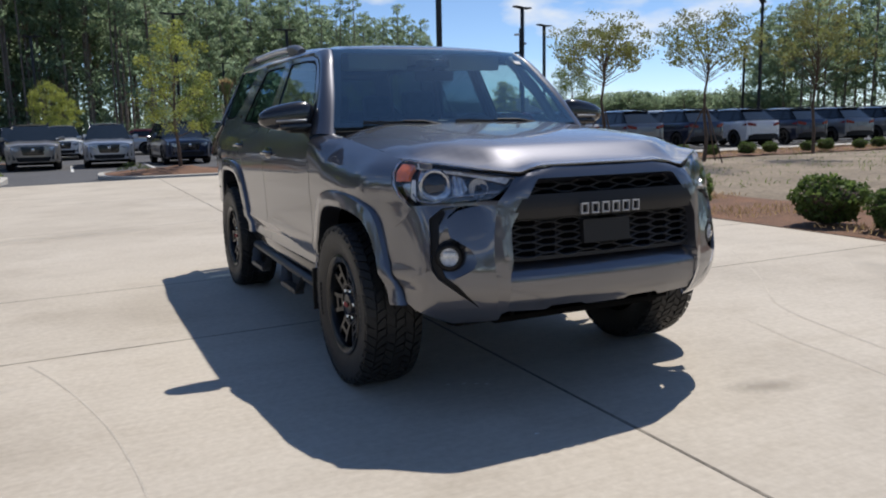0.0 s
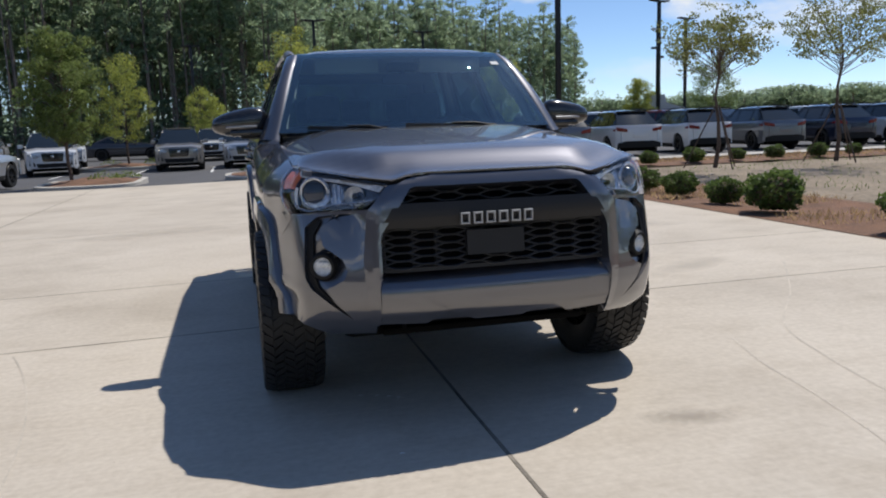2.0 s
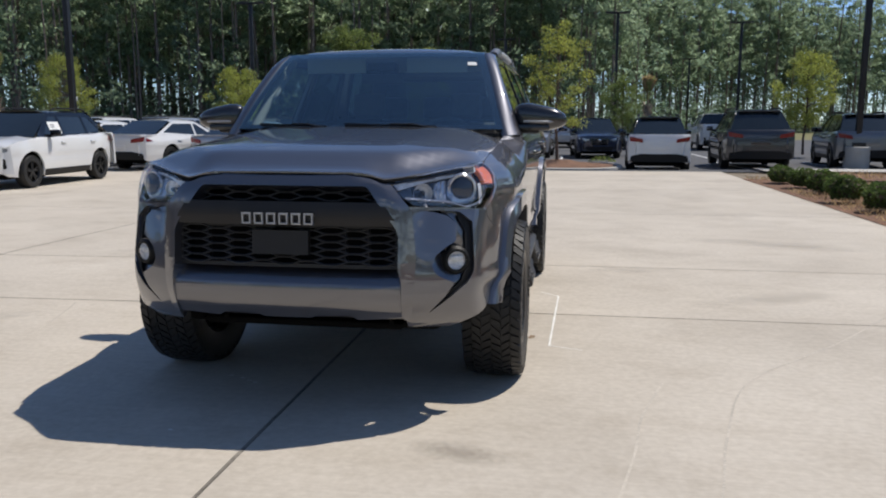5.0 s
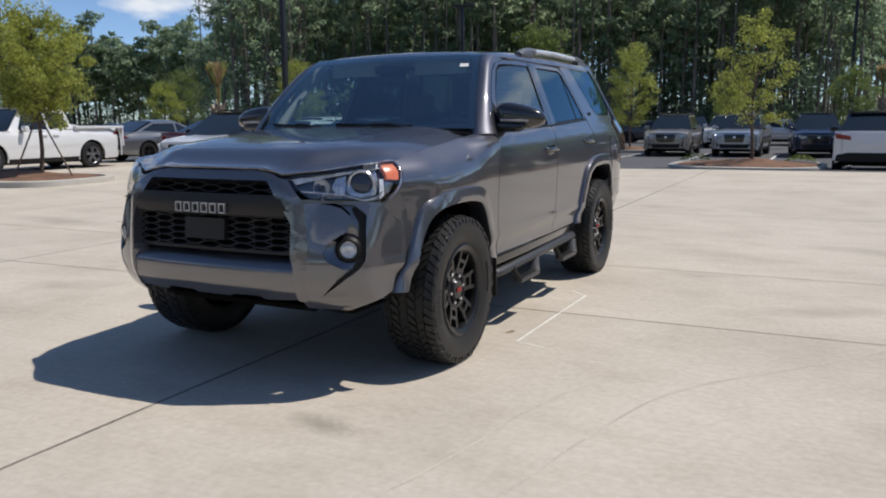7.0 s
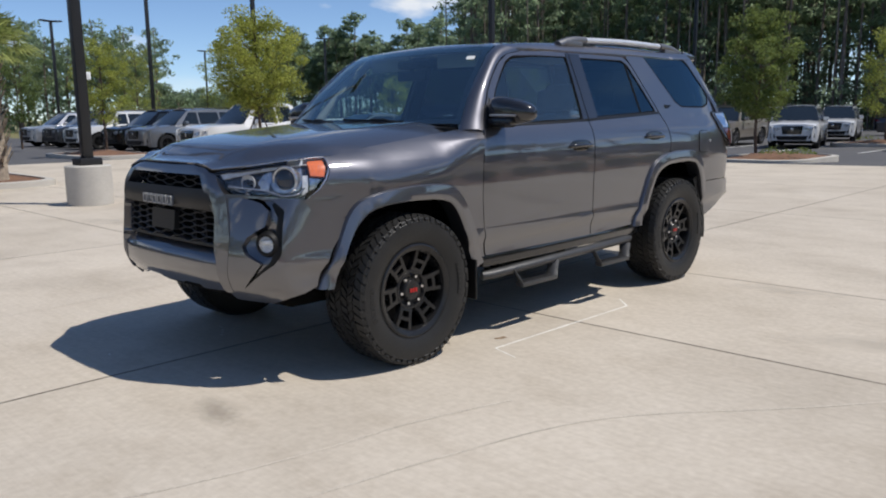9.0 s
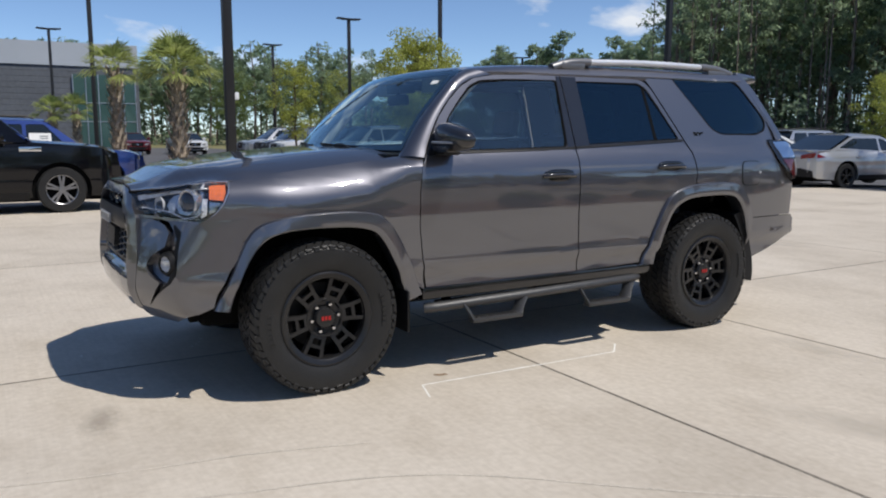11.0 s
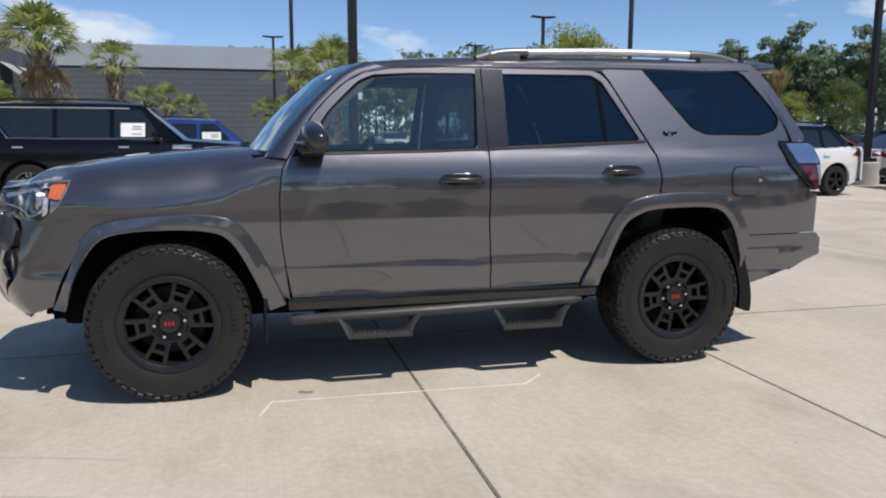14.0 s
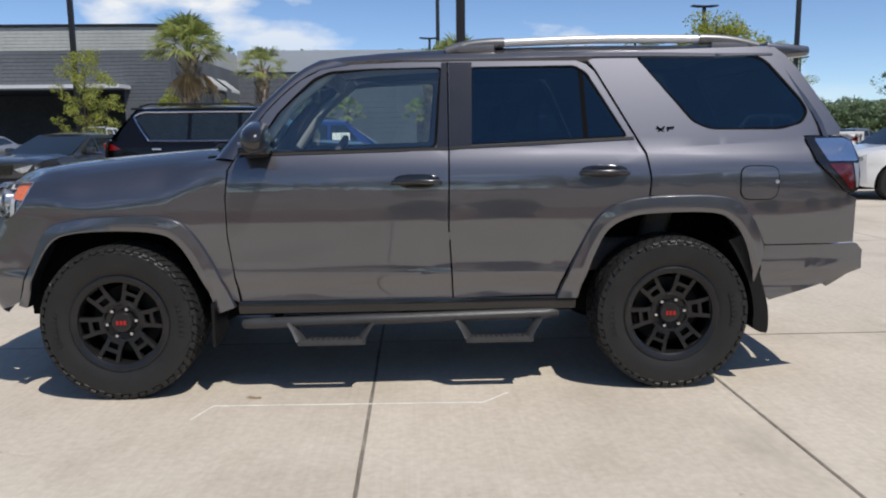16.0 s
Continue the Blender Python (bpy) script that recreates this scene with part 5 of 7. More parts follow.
# sill, rocker, lower body
for s in (1, -1):
    part("rocker_panel", boxed(0.70 if s > 0 else -0.878, 0.878 if s > 0 else -0.70, 0.56, 2.26, 0.398, 0.468, bevel=0.018), GLOSS_BLACK, suv, "black lower rocker panel")
    bm = bmesh.new()
    tube(bm, [(s * 0.84, 0.59, 0.345), (s * 0.868, 0.64, 0.350), (s * 0.872, 1.4, 0.365), (s * 0.868, 2.10, 0.378), (s * 0.84, 2.16, 0.378)], 0.034, 14, flat=0.8)
    bar = part("side_step_bar", bm, STEP_BLACK, suv, "dark textured side step bar")
    for y0 in (0.825, 1.665):
        for dy0, dy1 in ((0.0, 0.045), (0.40, 0.345)):
            part("step_bracket", tube(bmesh.new(), [(s * 0.878, y0 + dy0, 0.355), (s * 0.893, y0 + (dy0 + dy1) / 2, 0.31), (s * 0.905, y0 + dy1, 0.265)], [0.040, 0.034, 0.040], 8, flat=0.28), STEP_BLACK, bar)
        bm = bmesh.new()
        box(bm, min(s * 0.878, s * 0.936), max(s * 0.878, s * 0.936), y0 + 0.030, y0 + 0.370, 0.244, 0.272, bevel=0.007)
        for k in range(11):
            for q in range(2):
                box(bm, s * (0.893 + 0.028 * q) - 0.011, s * (0.893 + 0.028 * q) + 0.011, y0 + 0.06 + 0.026 * k, y0 + 0.072 + 0.026 * k, 0.271, 0.278)
        for k in range(12):
            box(bm, s * 0.925 - 0.004, s * 0.925 + 0.004, y0 + 0.05 + 0.0255 * k, y0 + 0.06 + 0.0255 * k, 0.251, 0.267)
        part("step_tread", bm, STEP_BLACK, bar, "hanging step with ribbed tread")
    part("step_plate", boxed(min(s * 0.76, s * 0.86), max(s * 0.76, s * 0.86), 0.70, 2.06, 0.352, 0.366, bevel=0.004), BLACK_PLASTIC, bar)
    for y in (0.75, 1.4, 2.05):
        part("step_mount", tube(bmesh.new(), [(s * 0.62, y, 0.44), (s * 0.86, y, 0.36)], 0.022, 8), DARK, bar)
    part("mud_flap", boxed(s * 0.80 - 0.14, s * 0.80 + 0.13, 0.44, 0.455, 0.245, 0.47, bevel=0.006, m=None), BLACK_PLASTIC, suv, "black mud flap")
    bm = surface(smooth_line([(3.08, 0.76), (3.155, 0.66), (3.20, 0.52), (3.235, 0.40), (3.243, 0.30), (3.236, 0.257)], 3) + smooth_line([(3.205, 0.262), (3.165, 0.29), (3.165, 0.38), (3.14, 0.50), (3.09, 0.62), (3.02, 0.74)], 3), flank(s, lambda y, z: 0.895), (s, 0, 0), (), 0.1, 0.26)
    part("mud_flap", bm, BLACK_PLASTIC, suv, "black mud flap")
part("underbody", boxed(-0.60, 0.60, -0.55, 3.20, 0.32, 0.52, bevel=0.04), DARK, suv)
part("spare_wheel_tray", boxed(-0.45, 0.45, 3.10, 3.58, 0.47, 0.60, bevel=0.04), DARK, suv)
part("floor_pan", boxed(-0.80, 0.80, 0.52, 2.24, 0.44, 0.60, bevel=0.02), DARK, suv)
for s in (1, -1):
    for y0, y1, z1, wx in ((-0.60, 0.53, 0.95, 0.81), (2.20, 3.30, 0.98, 0.85)):
        bm = bmesh.new()
        box(bm, min(s * 0.50, s * 0.56), max(s * 0.50, s * 0.56), y0, y1, 0.35, z1)
        box(bm, min(s * 0.55, s * wx), max(s * 0.55, s * wx), y0 + 0.20, y1 - 0.10, z1 - 0.06, z1)
        box(bm, min(s * 0.55, s * 0.86), max(s * 0.55, s * 0.86), y1 - 0.055, y1 - 0.03, 0.45, z1)
        box(bm, min(s * 0.55, s * 0.66), max(s * 0.55, s * 0.66), y0 + 0.0, y0 + 0.03, 0.45, z1)
        part("wheel_well_liner", bm, DARK, suv)
part("axle", tube(bmesh.new(), [(-0.7, 2.735, 0.37), (0.7, 2.735, 0.37)], 0.06, 12), DARK, suv)
part("axle", tube(bmesh.new(), [(-0.7, 0.0, 0.385), (0.7, 0.0, 0.385)], 0.045, 12), DARK, suv)


# front face: y at a place across and up
nose_y = curve([0.0, 0.30, 0.42, 0.50, 0.60], [-0.874, -0.870, -0.860, -0.842, -0.79])
nose_z = curve([0.36, 0.42, 0.48, 0.56, 0.80, 0.92, 1.00, 1.06], [0.12, 0.044, 0.004, -0.018, 0.002, 0.012, 0.037, 0.075])


def nose(off=0.0, flat=1.0):
    def f(x, z):
        return Vector((x, nose_y(abs(x)) + nose_z(z) + off, z))
    return f


# plan curve of the corner by its length, running from the grille round to the flank
plan_pts = [(0.40, -0.880), (0.50, -0.842), (0.60, -0.796), (0.705, -0.735), (0.772, -0.672)] + [(side_w(y, 0.80), y) for y in (-0.545, -0.45, -0.345, -0.20)]
plan_u = [0.0]
for p, q in zip(plan_pts, plan_pts[1:]):
    plan_u.append(plan_u[-1] + math.dist(p, q))
plan_x, plan_y = curve(plan_u, [p[0] for p in plan_pts]), curve(plan_u, [p[1] for p in plan_pts])


def u_of(x=None, y=None):
    """Length along the plan curve at a half width or a station."""
    f, goal = (plan_x, x) if x is not None else (plan_y, y)
    a, b = 0.0, plan_u[-1]
    for _ in range(40):
        m = (a + b) / 2
        a, b = (m, b) if f(m) < goal else (a, m)
    return a


U_TURN, U_SIDE = u_of(x=0.72), u_of(y=-0.47)


def wrap(s, off=0.0, lean=0.0, dent=0.0):
    """The nose corner as one skin: off pushes inward, lean tips lamps back, dent sinks the fog lamp bowl."""
    def f(u, z):
        k = ease((u - U_TURN) / (U_SIDE - U_TURN))
        x, y = plan_x(u), plan_y(u)
        tx, ty = plan_x(u + 0.005) - plan_x(u - 0.005), plan_y(u + 0.005) - plan_y(u - 0.005)
        n = math.hypot(tx, ty)
        d = off + (dent * max(0.0, 1 - (((u - u_of(x=0.675)) / 0.125) ** 2 + ((z - 0.685) / 0.105) ** 2)) ** 1.5 if dent else 0.0)
        x += k * (fender_w(y, z) - side_w(y, 0.80)) - d * ty / n
        y += (1 - k) * (nose_z(z) + lean * max(0.0, z - 0.90) + min(0.048, 0.6 * max(0.0, z - 0.60) ** 2) * ease((u - 0.06) / 0.14)) + d * tx / n
        return Vector((s * x, y, z))
    return f


def around(pts):
    """Outline given by half width (first entry under 5) or by station + 10, turned into plan length."""
    return [(u_of(x=a) if a < 5 else u_of(y=a - 10), z) for a, z in pts]


CHANNEL = around(round_corners([(0.565, 0.884), (0.63, 0.884), (0.700, 0.876), (0.752, 0.832), (0.764, 0.66), (0.762, 0.628), (0.742, 0.588), (0.67, 0.527), (0.585, 0.462), (0.655, 0.535), (0.692, 0.590), (0.655, 0.608), (0.618, 0.632), (0.604, 0.668), (0.620, 0.708), (0.660, 0.740), (0.692, 0.760), (0.694, 0.828), (0.655, 0.862), (0.610, 0.876)], 0.008))
FASCIA = around([(0.500, 0.905), (0.60, 0.897), (0.70, 0.892), (0.76, 0.886), (9.38, 0.882), (9.408, 0.868), (9.44, 0.832), (9.49, 0.797), (9.58, 0.783), (9.635, 0.780), (9.60, 0.74), (9.53, 0.64), (9.478, 0.53), (9.458, 0.468), (9.39, 0.442), (0.76, 0.425), (0.66, 0.385), (0.500, 0.40), (0.498, 0.62), (0.495, 0.78)])
for s in (1, -1):
    fas = part("bumper_corner", surface(FASCIA, wrap(s), (0.4 * s, -1, 0), [CHANNEL], 0.02, 0.045), PAINT, suv)
    mid = (u_of(x=0.70), 0.70)
    part("lamp_pocket", surface([(a + (a - mid[0]) * 0.06, b + (b - mid[1]) * 0.06) for a, b in CHANNEL], wrap(s, 0.026, dent=0.03), (0.4 * s, -1, 0), (), 0.03, 0), PAINT, fas, "recessed fog lamp channel")
    part("channel_edge", surface(around(round_corners([(0.712, 0.872), (0.752, 0.832), (0.764, 0.66), (0.762, 0.628), (0.742, 0.588), (0.67, 0.527), (0.597, 0.472), (0.672, 0.545), (0.722, 0.594), (0.738, 0.65), (0.730, 0.80), (0.694, 0.858)], 0.006)), wrap(s, 0.014), (0.4 * s, -1, 0), (), 0.03, 0.006), BLACK_PLASTIC, fas, "black edge of the fog lamp channel")
    m = Matrix.Translation(wrap(s, 0.024)(u_of(x=0.705), 0.678)) @ Matrix.Rotation(s * 0.46, 4, "Z")
    fog = part("fog_lamp", revolve(bmesh.new(), [(0.062, 0.05), (0.060, 0.000), (0.049, -0.015), (0.039, -0.015), (0.036, 0.015)], 28, "y", m), BLACK_PLASTIC, suv, "round black fog lamp bezel")
    part("reflector", revolve(bmesh.new(), [(0.038, -0.008), (0.034, 0.004), (0.02, 0.010), (0.0001, 0.012)], 20, "y", m), LAMP_WHITE, fog, "bright reflector")
    bm = bmesh.new()
    box(bm, -0.027, 0.027, -0.008, 0.004, 0.0, 0.019, bevel=0.004, m=m)
    part("lamp_element", bm, LAMP_WHITE, fog)
    part("lens", revolve(bmesh.new(), [(0.040, -0.010), (0.030, -0.017), (0.0001, -0.020)], 20, "y", m), CLEAR, fog, "clear lens").visible_shadow = False

# grille surround and its insides
SUR = [(0.30, 1.038), (0.445, 0.992), (0.525, 0.895), (0.545, 0.70), (0.540, 0.60), (0.522, 0.435), (0.487, 0.44), (0.492, 0.60), (0.478, 0.66), (0.478, 0.80), (0.455, 0.84), (0.350, 0.988)]
sur_x = curve([0.43, 0.60, 0.70, 0.895, 0.992, 1.038], [0.522, 0.540, 0.545, 0.525, 0.445, 0.30])


def frame_skin(x, z):
    """Flush with the corner at its outer edge, swelling towards the grille."""
    return Vector((x, nose_y(abs(x)) + nose_z(z) - 0.002 - 0.013 * ease((sur_x(z) - abs(x)) / 0.06), z))


part("grille_surround", surface(round_corners([(-x, z) for x, z in SUR[:1]] + SUR + [(-x, z) for x, z in SUR[:0:-1]], 0.018), frame_skin, (0, -1, 0), (), 0.02, 0.07), PAINT, suv, "body-coloured frame round the grille")
part("grille_bar", surface(round_corners([(-0.418, 0.925), (0.418, 0.925), (0.472, 0.842), (0.472, 0.828), (-0.472, 0.828), (-0.472, 0.842)], 0.012), lambda x, z: Vector((x, nose_y(abs(x)) - 0.012 + 0.55 * abs(z - 0.872) ** 1.3, z)), (0, -1, 0), (), 0.03, 0.05), MATTE_GREY, suv, "dark satin bar with raised letter shapes")
part("grille_back", surface([(-0.36, 0.99), (0.36, 0.99), (0.49, 0.80), (0.49, 0.62), (-0.49, 0.62), (-0.49, 0.80)], nose(0.10), (0, -1, 0), (), 0.1, 0), DARK, suv)


def honeycomb(name, x1, z0, z1, rows, narrow=0.0):
    """Stretched hexagon lattice, set back from the frame."""
    bm = bmesh.new()
    a, sl = 0.046, 0.052
    dz = (z1 - z0) / rows
    cols = int(x1 / (a + sl)) + 1
    at = lambda u, w: Vector((u, nose_y(abs(u)) + nose_z(w) + 0.030, w))
    for c in range(-cols, cols + 1):
        x = c * (a + sl)
        for r in range(rows + 1):
            z = z0 + (r + 0.5 * (c % 2)) * dz
            for (xa, za), (xb, zb) in (((x - a / 2, z), (x + a / 2, z)), ((x + a / 2, z), (x + a / 2 + sl, z + dz / 2)), ((x + a / 2, z), (x + a / 2 + sl, z - dz / 2))):
                lim = x1 - narrow * (za - z0) / (z1 - z0)
                if max(abs(xa), abs(xb)) > lim + 0.03 or min(za, zb) < z0 - 0.001 or max(za, zb) > z1 + 0.001:
                    continue
                tube(bm, [at(xa, za), at(xb, zb)], 0.0042, 4, caps=False)
    return part(name, bm, GRILLE_GREY, suv, "black honeycomb mesh")


honeycomb("lower_grille", 0.46, 0.664, 0.822, 5)
for x in (-0.345, -0.25, 0.25, 0.345):
    part("grille_strut", boxed(x - 0.005, x + 0.005, nose_y(abs(x)) + 0.034, nose_y(abs(x)) + 0.06, 0.66, 0.822), BLACK_PLASTIC, suv)
honeycomb("upper_grille", 0.41, 0.925, 0.990, 2, 0.05)
part("grille_edge", surface([(-0.478, 0.828), (0.478, 0.828), (0.478, 0.652), (-0.478, 0.652)], nose(0.03), (0, -1, 0), [[(-0.458, 0.815), (0.458, 0.815), (0.458, 0.668), (-0.458, 0.668)]], 0.05, 0.03), MATTE_GREY, suv)
part("sensor_cover", surface(round_corners([(-0.134, 0.806), (0.106, 0.806), (0.106, 0.708), (-0.134, 0.708)], 0.008), nose(0.004), (0, -1, 0), (), 0.05, 0.03), MATTE_GREY, suv, "flat dark sensor cover")
# six small raised outline shapes in a row on the bar
for k in range(6):
    x = -0.014 + 0.0525 * (k - 2.5)
    y = nose_y(abs(x)) - 0.019
    bm = bmesh.new()
    for a, b, c, d in ((-0.019, 0.019, 0.873, 0.880), (-0.019, 0.019, 0.834, 0.841), (-0.019, -0.0125, 0.841, 0.873), (0.0125, 0.019, 0.841, 0.873)):
        box(bm, x + a, x + b, y - 0.006, y + 0.008, c, d, bevel=0.001, seg=1)
    part("raised_emblem", bm, LAMP_GREY, suv, "small silver raised outline shape")

# lower bumper: shelf, face and notched dark valance
low = curve([0.40, 0.455, 0.50, 0.575, 0.605, 0.63, 0.665], [0.05, 0.018, -0.012, -0.020, -0.008, 0.022, 0.085])
bump_y = curve([0.0, 0.30, 0.52], [-0.872, -0.866, -0.842])
bumper_face = lambda x, z: Vector((x, bump_y(abs(x)) + low(z), z))
part("front_bumper", surface(round_corners([(-0.486, 0.662), (0.486, 0.662), (0.492, 0.60), (0.488, 0.446), (0.30, 0.436), (0.275, 0.454), (0.125, 0.450), (0.105, 0.438), (-0.105, 0.438), (-0.125, 0.450), (-0.275, 0.454), (-0.30, 0.436), (-0.488, 0.446), (-0.492, 0.60)], 0.008), bumper_face, (0, -1, 0.3), (), 0.025, 0.03), PAINT, suv)
part("lower_valance", surface([(-0.50, 0.49), (0.50, 0.49), (0.50, 0.40), (-0.50, 0.40)], lambda x, z: Vector((x, nose_y(min(0.5, abs(x))) + 0.06 + 2.0 * max(0, 0.47 - z), z)), (0, -1, 0), (), 0.05, 0.03), BLACK_PLASTIC, suv, "dark lower valance")
part("skid_plate", boxed(-0.45, 0.45, -0.66, -0.30, 0.35, 0.38, bevel=0.01), DARK, suv)
for x in (-0.36, 0.40):
    part("tow_hook", tube(bmesh.new(), [(x, -0.60, 0.41), (x, -0.66, 0.385), (x, -0.68, 0.41), (x + 0.0, -0.62, 0.43)], 0.011, 8), DARK, suv)

# headlamps
HEAD_TOP = [(0.418, 0.996), (0.52, 1.019), (0.60, 1.036), (0.68, 1.050), (0.74, 1.058), (9.45, 1.062), (9.51, 1.064), (9.558, 1.064)]
HEAD = around(HEAD_TOP + [(9.556, 1.045), (9.546, 1.015), (9.521, 0.966), (9.481, 0.920), (9.42, 0.882), (9.37, 0.874), (0.76, 0.880), (0.70, 0.888), (0.60, 0.901), (0.535, 0.906)])
for s in (1, -1):
    hl = part("headlamp", surface(HEAD, wrap(s, 0.05, 0.1), (0.4 * s, -1, 0), (), 0.03, 0), LAMP_BODY, suv, "headlamp with projector and amber reflector")
    skin = wrap(s, 0.042, 0.1)
    part("reflector", surface(around(round_corners([(0.612, 0.990), (0.650, 1.002), (0.655, 0.916), (0.628, 0.912), (0.606, 0.945)], 0.008)), lambda u, z, f=skin: f(u, z) + Vector((0, 0.004 * math.sin(330 * u), 0)), (0, -1, 0), (), 0.004, 0.008), LAMP_CHROME, hl, "bright ribbed reflector")
    m = Matrix.Translation(wrap(s, 0.046, 0.1)(u_of(x=0.566), 0.952)) @ Matrix.Rotation(s * 0.3, 4, "Z")
    bowl = part("reflector", revolve(bmesh.new(), [(0.040, -0.020), (0.036, -0.008), (0.024, 0.002), (0.0001, 0.006)], 24, "y", m), LAMP_WHITE, hl, "bright round inner reflector")
    part("bulb_shield", revolve(bmesh.new(), [(0.011, 0.004), (0.011, -0.020), (0.006, -0.026), (0.0001, -0.027)], 12, "y", m), MATTE_GREY, bowl, "small dark bulb shield")
    part("reflector_plate", surface(around(round_corners([(0.662, 0.985), (0.690, 1.024), (0.755, 1.034), (9.375, 1.020), (9.395, 0.965), (9.375, 0.915), (0.745, 0.905), (0.690, 0.912), (0.664, 0.940)], 0.008)), wrap(s, 0.044, 0.1), (0, -1, 0), (), 0.02, 0.006), LAMP_CHROME, hl, "dim chrome plate round the projector")
    c = wrap(s, 0.040, 0.1)(u_of(x=0.722), 0.965)
    m = Matrix.Translation(c) @ Matrix.Rotation(s * 0.45, 4, "Z")
    part("projector_ring", revolve(bmesh.new(), [(0.067, 0.03), (0.066, -0.004), (0.060, -0.011), (0.053, -0.009), (0.049, 0.004)], 28, "y", m), LAMP_CHROME, hl, "chrome projector ring")
    bez = [wrap(s, 0.022, 0.1)(*p) for p in around([(0.50, 0.938), (0.58, 0.925), (0.655, 0.918), (0.70, 0.905), (0.735, 0.893), (9.36, 0.905), (9.40, 0.93)])]
    part("lamp_bezel", tube(bmesh.new(), smooth_line(bez, 3), 0.004, 6), LAMP_CHROME, hl, "bright inner bezel line")
    part("projector_lens", revolve(bmesh.new(), [(0.049, -0.002), (0.042, -0.016), (0.026, -0.026), (0.0001, -0.030)], 24, "y", m), GLOSS_BLACK, hl, "dark glossy projector lens")
    part("amber_reflector", surface(around([(9.440, 1.046), (9.540, 1.050), (9.534, 1.015), (9.517, 0.978), (9.435, 0.985)]), wrap(s, 0.012, 0.1), (0.8 * s, -1, 0), (), 0.015, 0.02), AMBER, hl, "amber side reflector")
    part("reflector", surface(around([(9.385, 0.985), (9.425, 0.985), (9.425, 0.910), (9.39, 0.895)]), wrap(s, 0.03, 0.1), (0.8 * s, -1, 0), (), 0.015, 0.0), LAMP_WHITE, hl, "bright facetted reflector")
    part("reflector", surface(around([(9.438, 0.972), (9.505, 0.965), (9.470, 0.925), (9.438, 0.912)]), wrap(s, 0.035, 0.1), (0.8 * s, -1, 0), (), 0.015, 0.0), LAMP_CHROME, hl, "dim facetted reflector")
    part("lamp_strip", surface(around([(0.455, 0.990), (0.60, 1.028), (0.74, 1.052), (9.45, 1.056), (9.45, 1.036), (0.74, 1.030), (0.60, 1.004), (0.475, 0.970)]), wrap(s, 0.02, 0.1), (0.4 * s, -1, 0), (), 0.03, 0.01), LAMP_WHITE, hl, "pale light strip along the top of the lamp")
    edge = [wrap(s, 0.004, 0.1)(*p) for p in HEAD[:13]]
    part("lamp_rim", tube(bmesh.new(), edge, 0.0045, 6), LAMP_CHROME, hl, "thin chrome edge of the lamp")
    part("lens_cover", surface(HEAD, wrap(s, -0.003, 0.1), (0.4 * s, -1, 0), (), 0.03, 0.012), CLEAR, hl, "clear plastic lens cover").visible_shadow = False

# bonnet
crest = curve([-0.90, -0.86, -0.80, -0.69, -0.40, 0.0, 0.40, 0.60], [1.020, 1.040, 1.066, 1.098, 1.152, 1.192, 1.220, 1.226])


brow = [wrap(1, 0.0, 0.1)(*p) for p in around(HEAD_TOP)]
brow = [brow[0]] + [b for a, b in zip(brow, brow[1:]) if b.x > a.x + 0.004]
edge_a = [0.0, 0.20, 0.30, 0.36] + [p.x for p in brow] + [0.80]
edge_z = curve(edge_a, [1.043, 1.042, 1.041, 1.032] + [p.z + 0.005 + 0.016 * math.exp(-((p.x - 0.425) / 0.08) ** 2) for p in brow] + [brow[-1].z + 0.010])
edge_y = curve(edge_a, [-0.832, -0.830, -0.827, -0.822] + [p.y for p in brow] + [brow[-1].y + 0.05])


def bonnet(x, y):
    a = abs(x)
    ridge = 0.34 + 0.12 * ease((y + 0.9) / 1.3)
    z = crest(y) - 0.010 * (a / 0.8) ** 2 - 0.008 * ease((a - ridge) / 0.16)
    out = max(0.0, (a - 0.48) / 0.30)
    z -= (0.060 - 0.025 * ease((-y - 0.2) / 0.5)) * out ** 2
    t = ease(1 - (y - edge_y(a)) / 0.25)
    return Vector((x, y, z + (edge_z(a) - z) * t))


rim = [(a, edge_y(a)) for a in (0.0, 0.10, 0.20, 0.30, 0.36)] + [(p.x, p.y + 0.004) for p in brow] + [(0.768, -0.32), (0.772, -0.2), (0.777, 0.0), (0.778, 0.2), (0.776, 0.40), (0.70, 0.47), (0.40, 0.375), (0.0, 0.34)]
part("bonnet", surface([(-x, y) for x, y in rim[:0:-1]] + rim[:-1] + [rim[-1]], bonnet, (0, 0, 1), (), 0.04, 0.03), PAINT, suv, "sculpted bonnet with raised centre")
# black tube added below the bonnet edge to draw the gap's shade
gap = [(-a, edge_y(a) + 0.008, edge_z(a) - 0.014) for a in (0.70, 0.60, 0.50, 0.42, 0.36, 0.28, 0.14)] + [(a, edge_y(a) + 0.008, edge_z(a) - 0.014) for a in (0.0, 0.14, 0.28, 0.36, 0.42, 0.50, 0.60, 0.70)]
part("bonnet_gap_strip", tube(bmesh.new(), smooth_line(gap, 3), 0.011, 8), DARK, suv, "black strip for the dark gap under the bonnet edge")
part("engine_bay", boxed(-0.60, 0.60, -0.62, 0.42, 0.50, 0.98), DARK, suv)
part("cowl", surface([(-0.75, 0.42), (-0.40, 0.36), (0.0, 0.325), (0.40, 0.36), (0.75, 0.42), (0.76, 0.60), (0.40, 0.50), (0.0, 0.46), (-0.40, 0.50), (-0.76, 0.60)], lambda x, y: Vector((x, y, 1.205 - 0.03 * abs(x))), (0, 0, 1), (), 0.06, 0.02), BLACK_PLASTIC, suv, "black cowl below the windscreen")

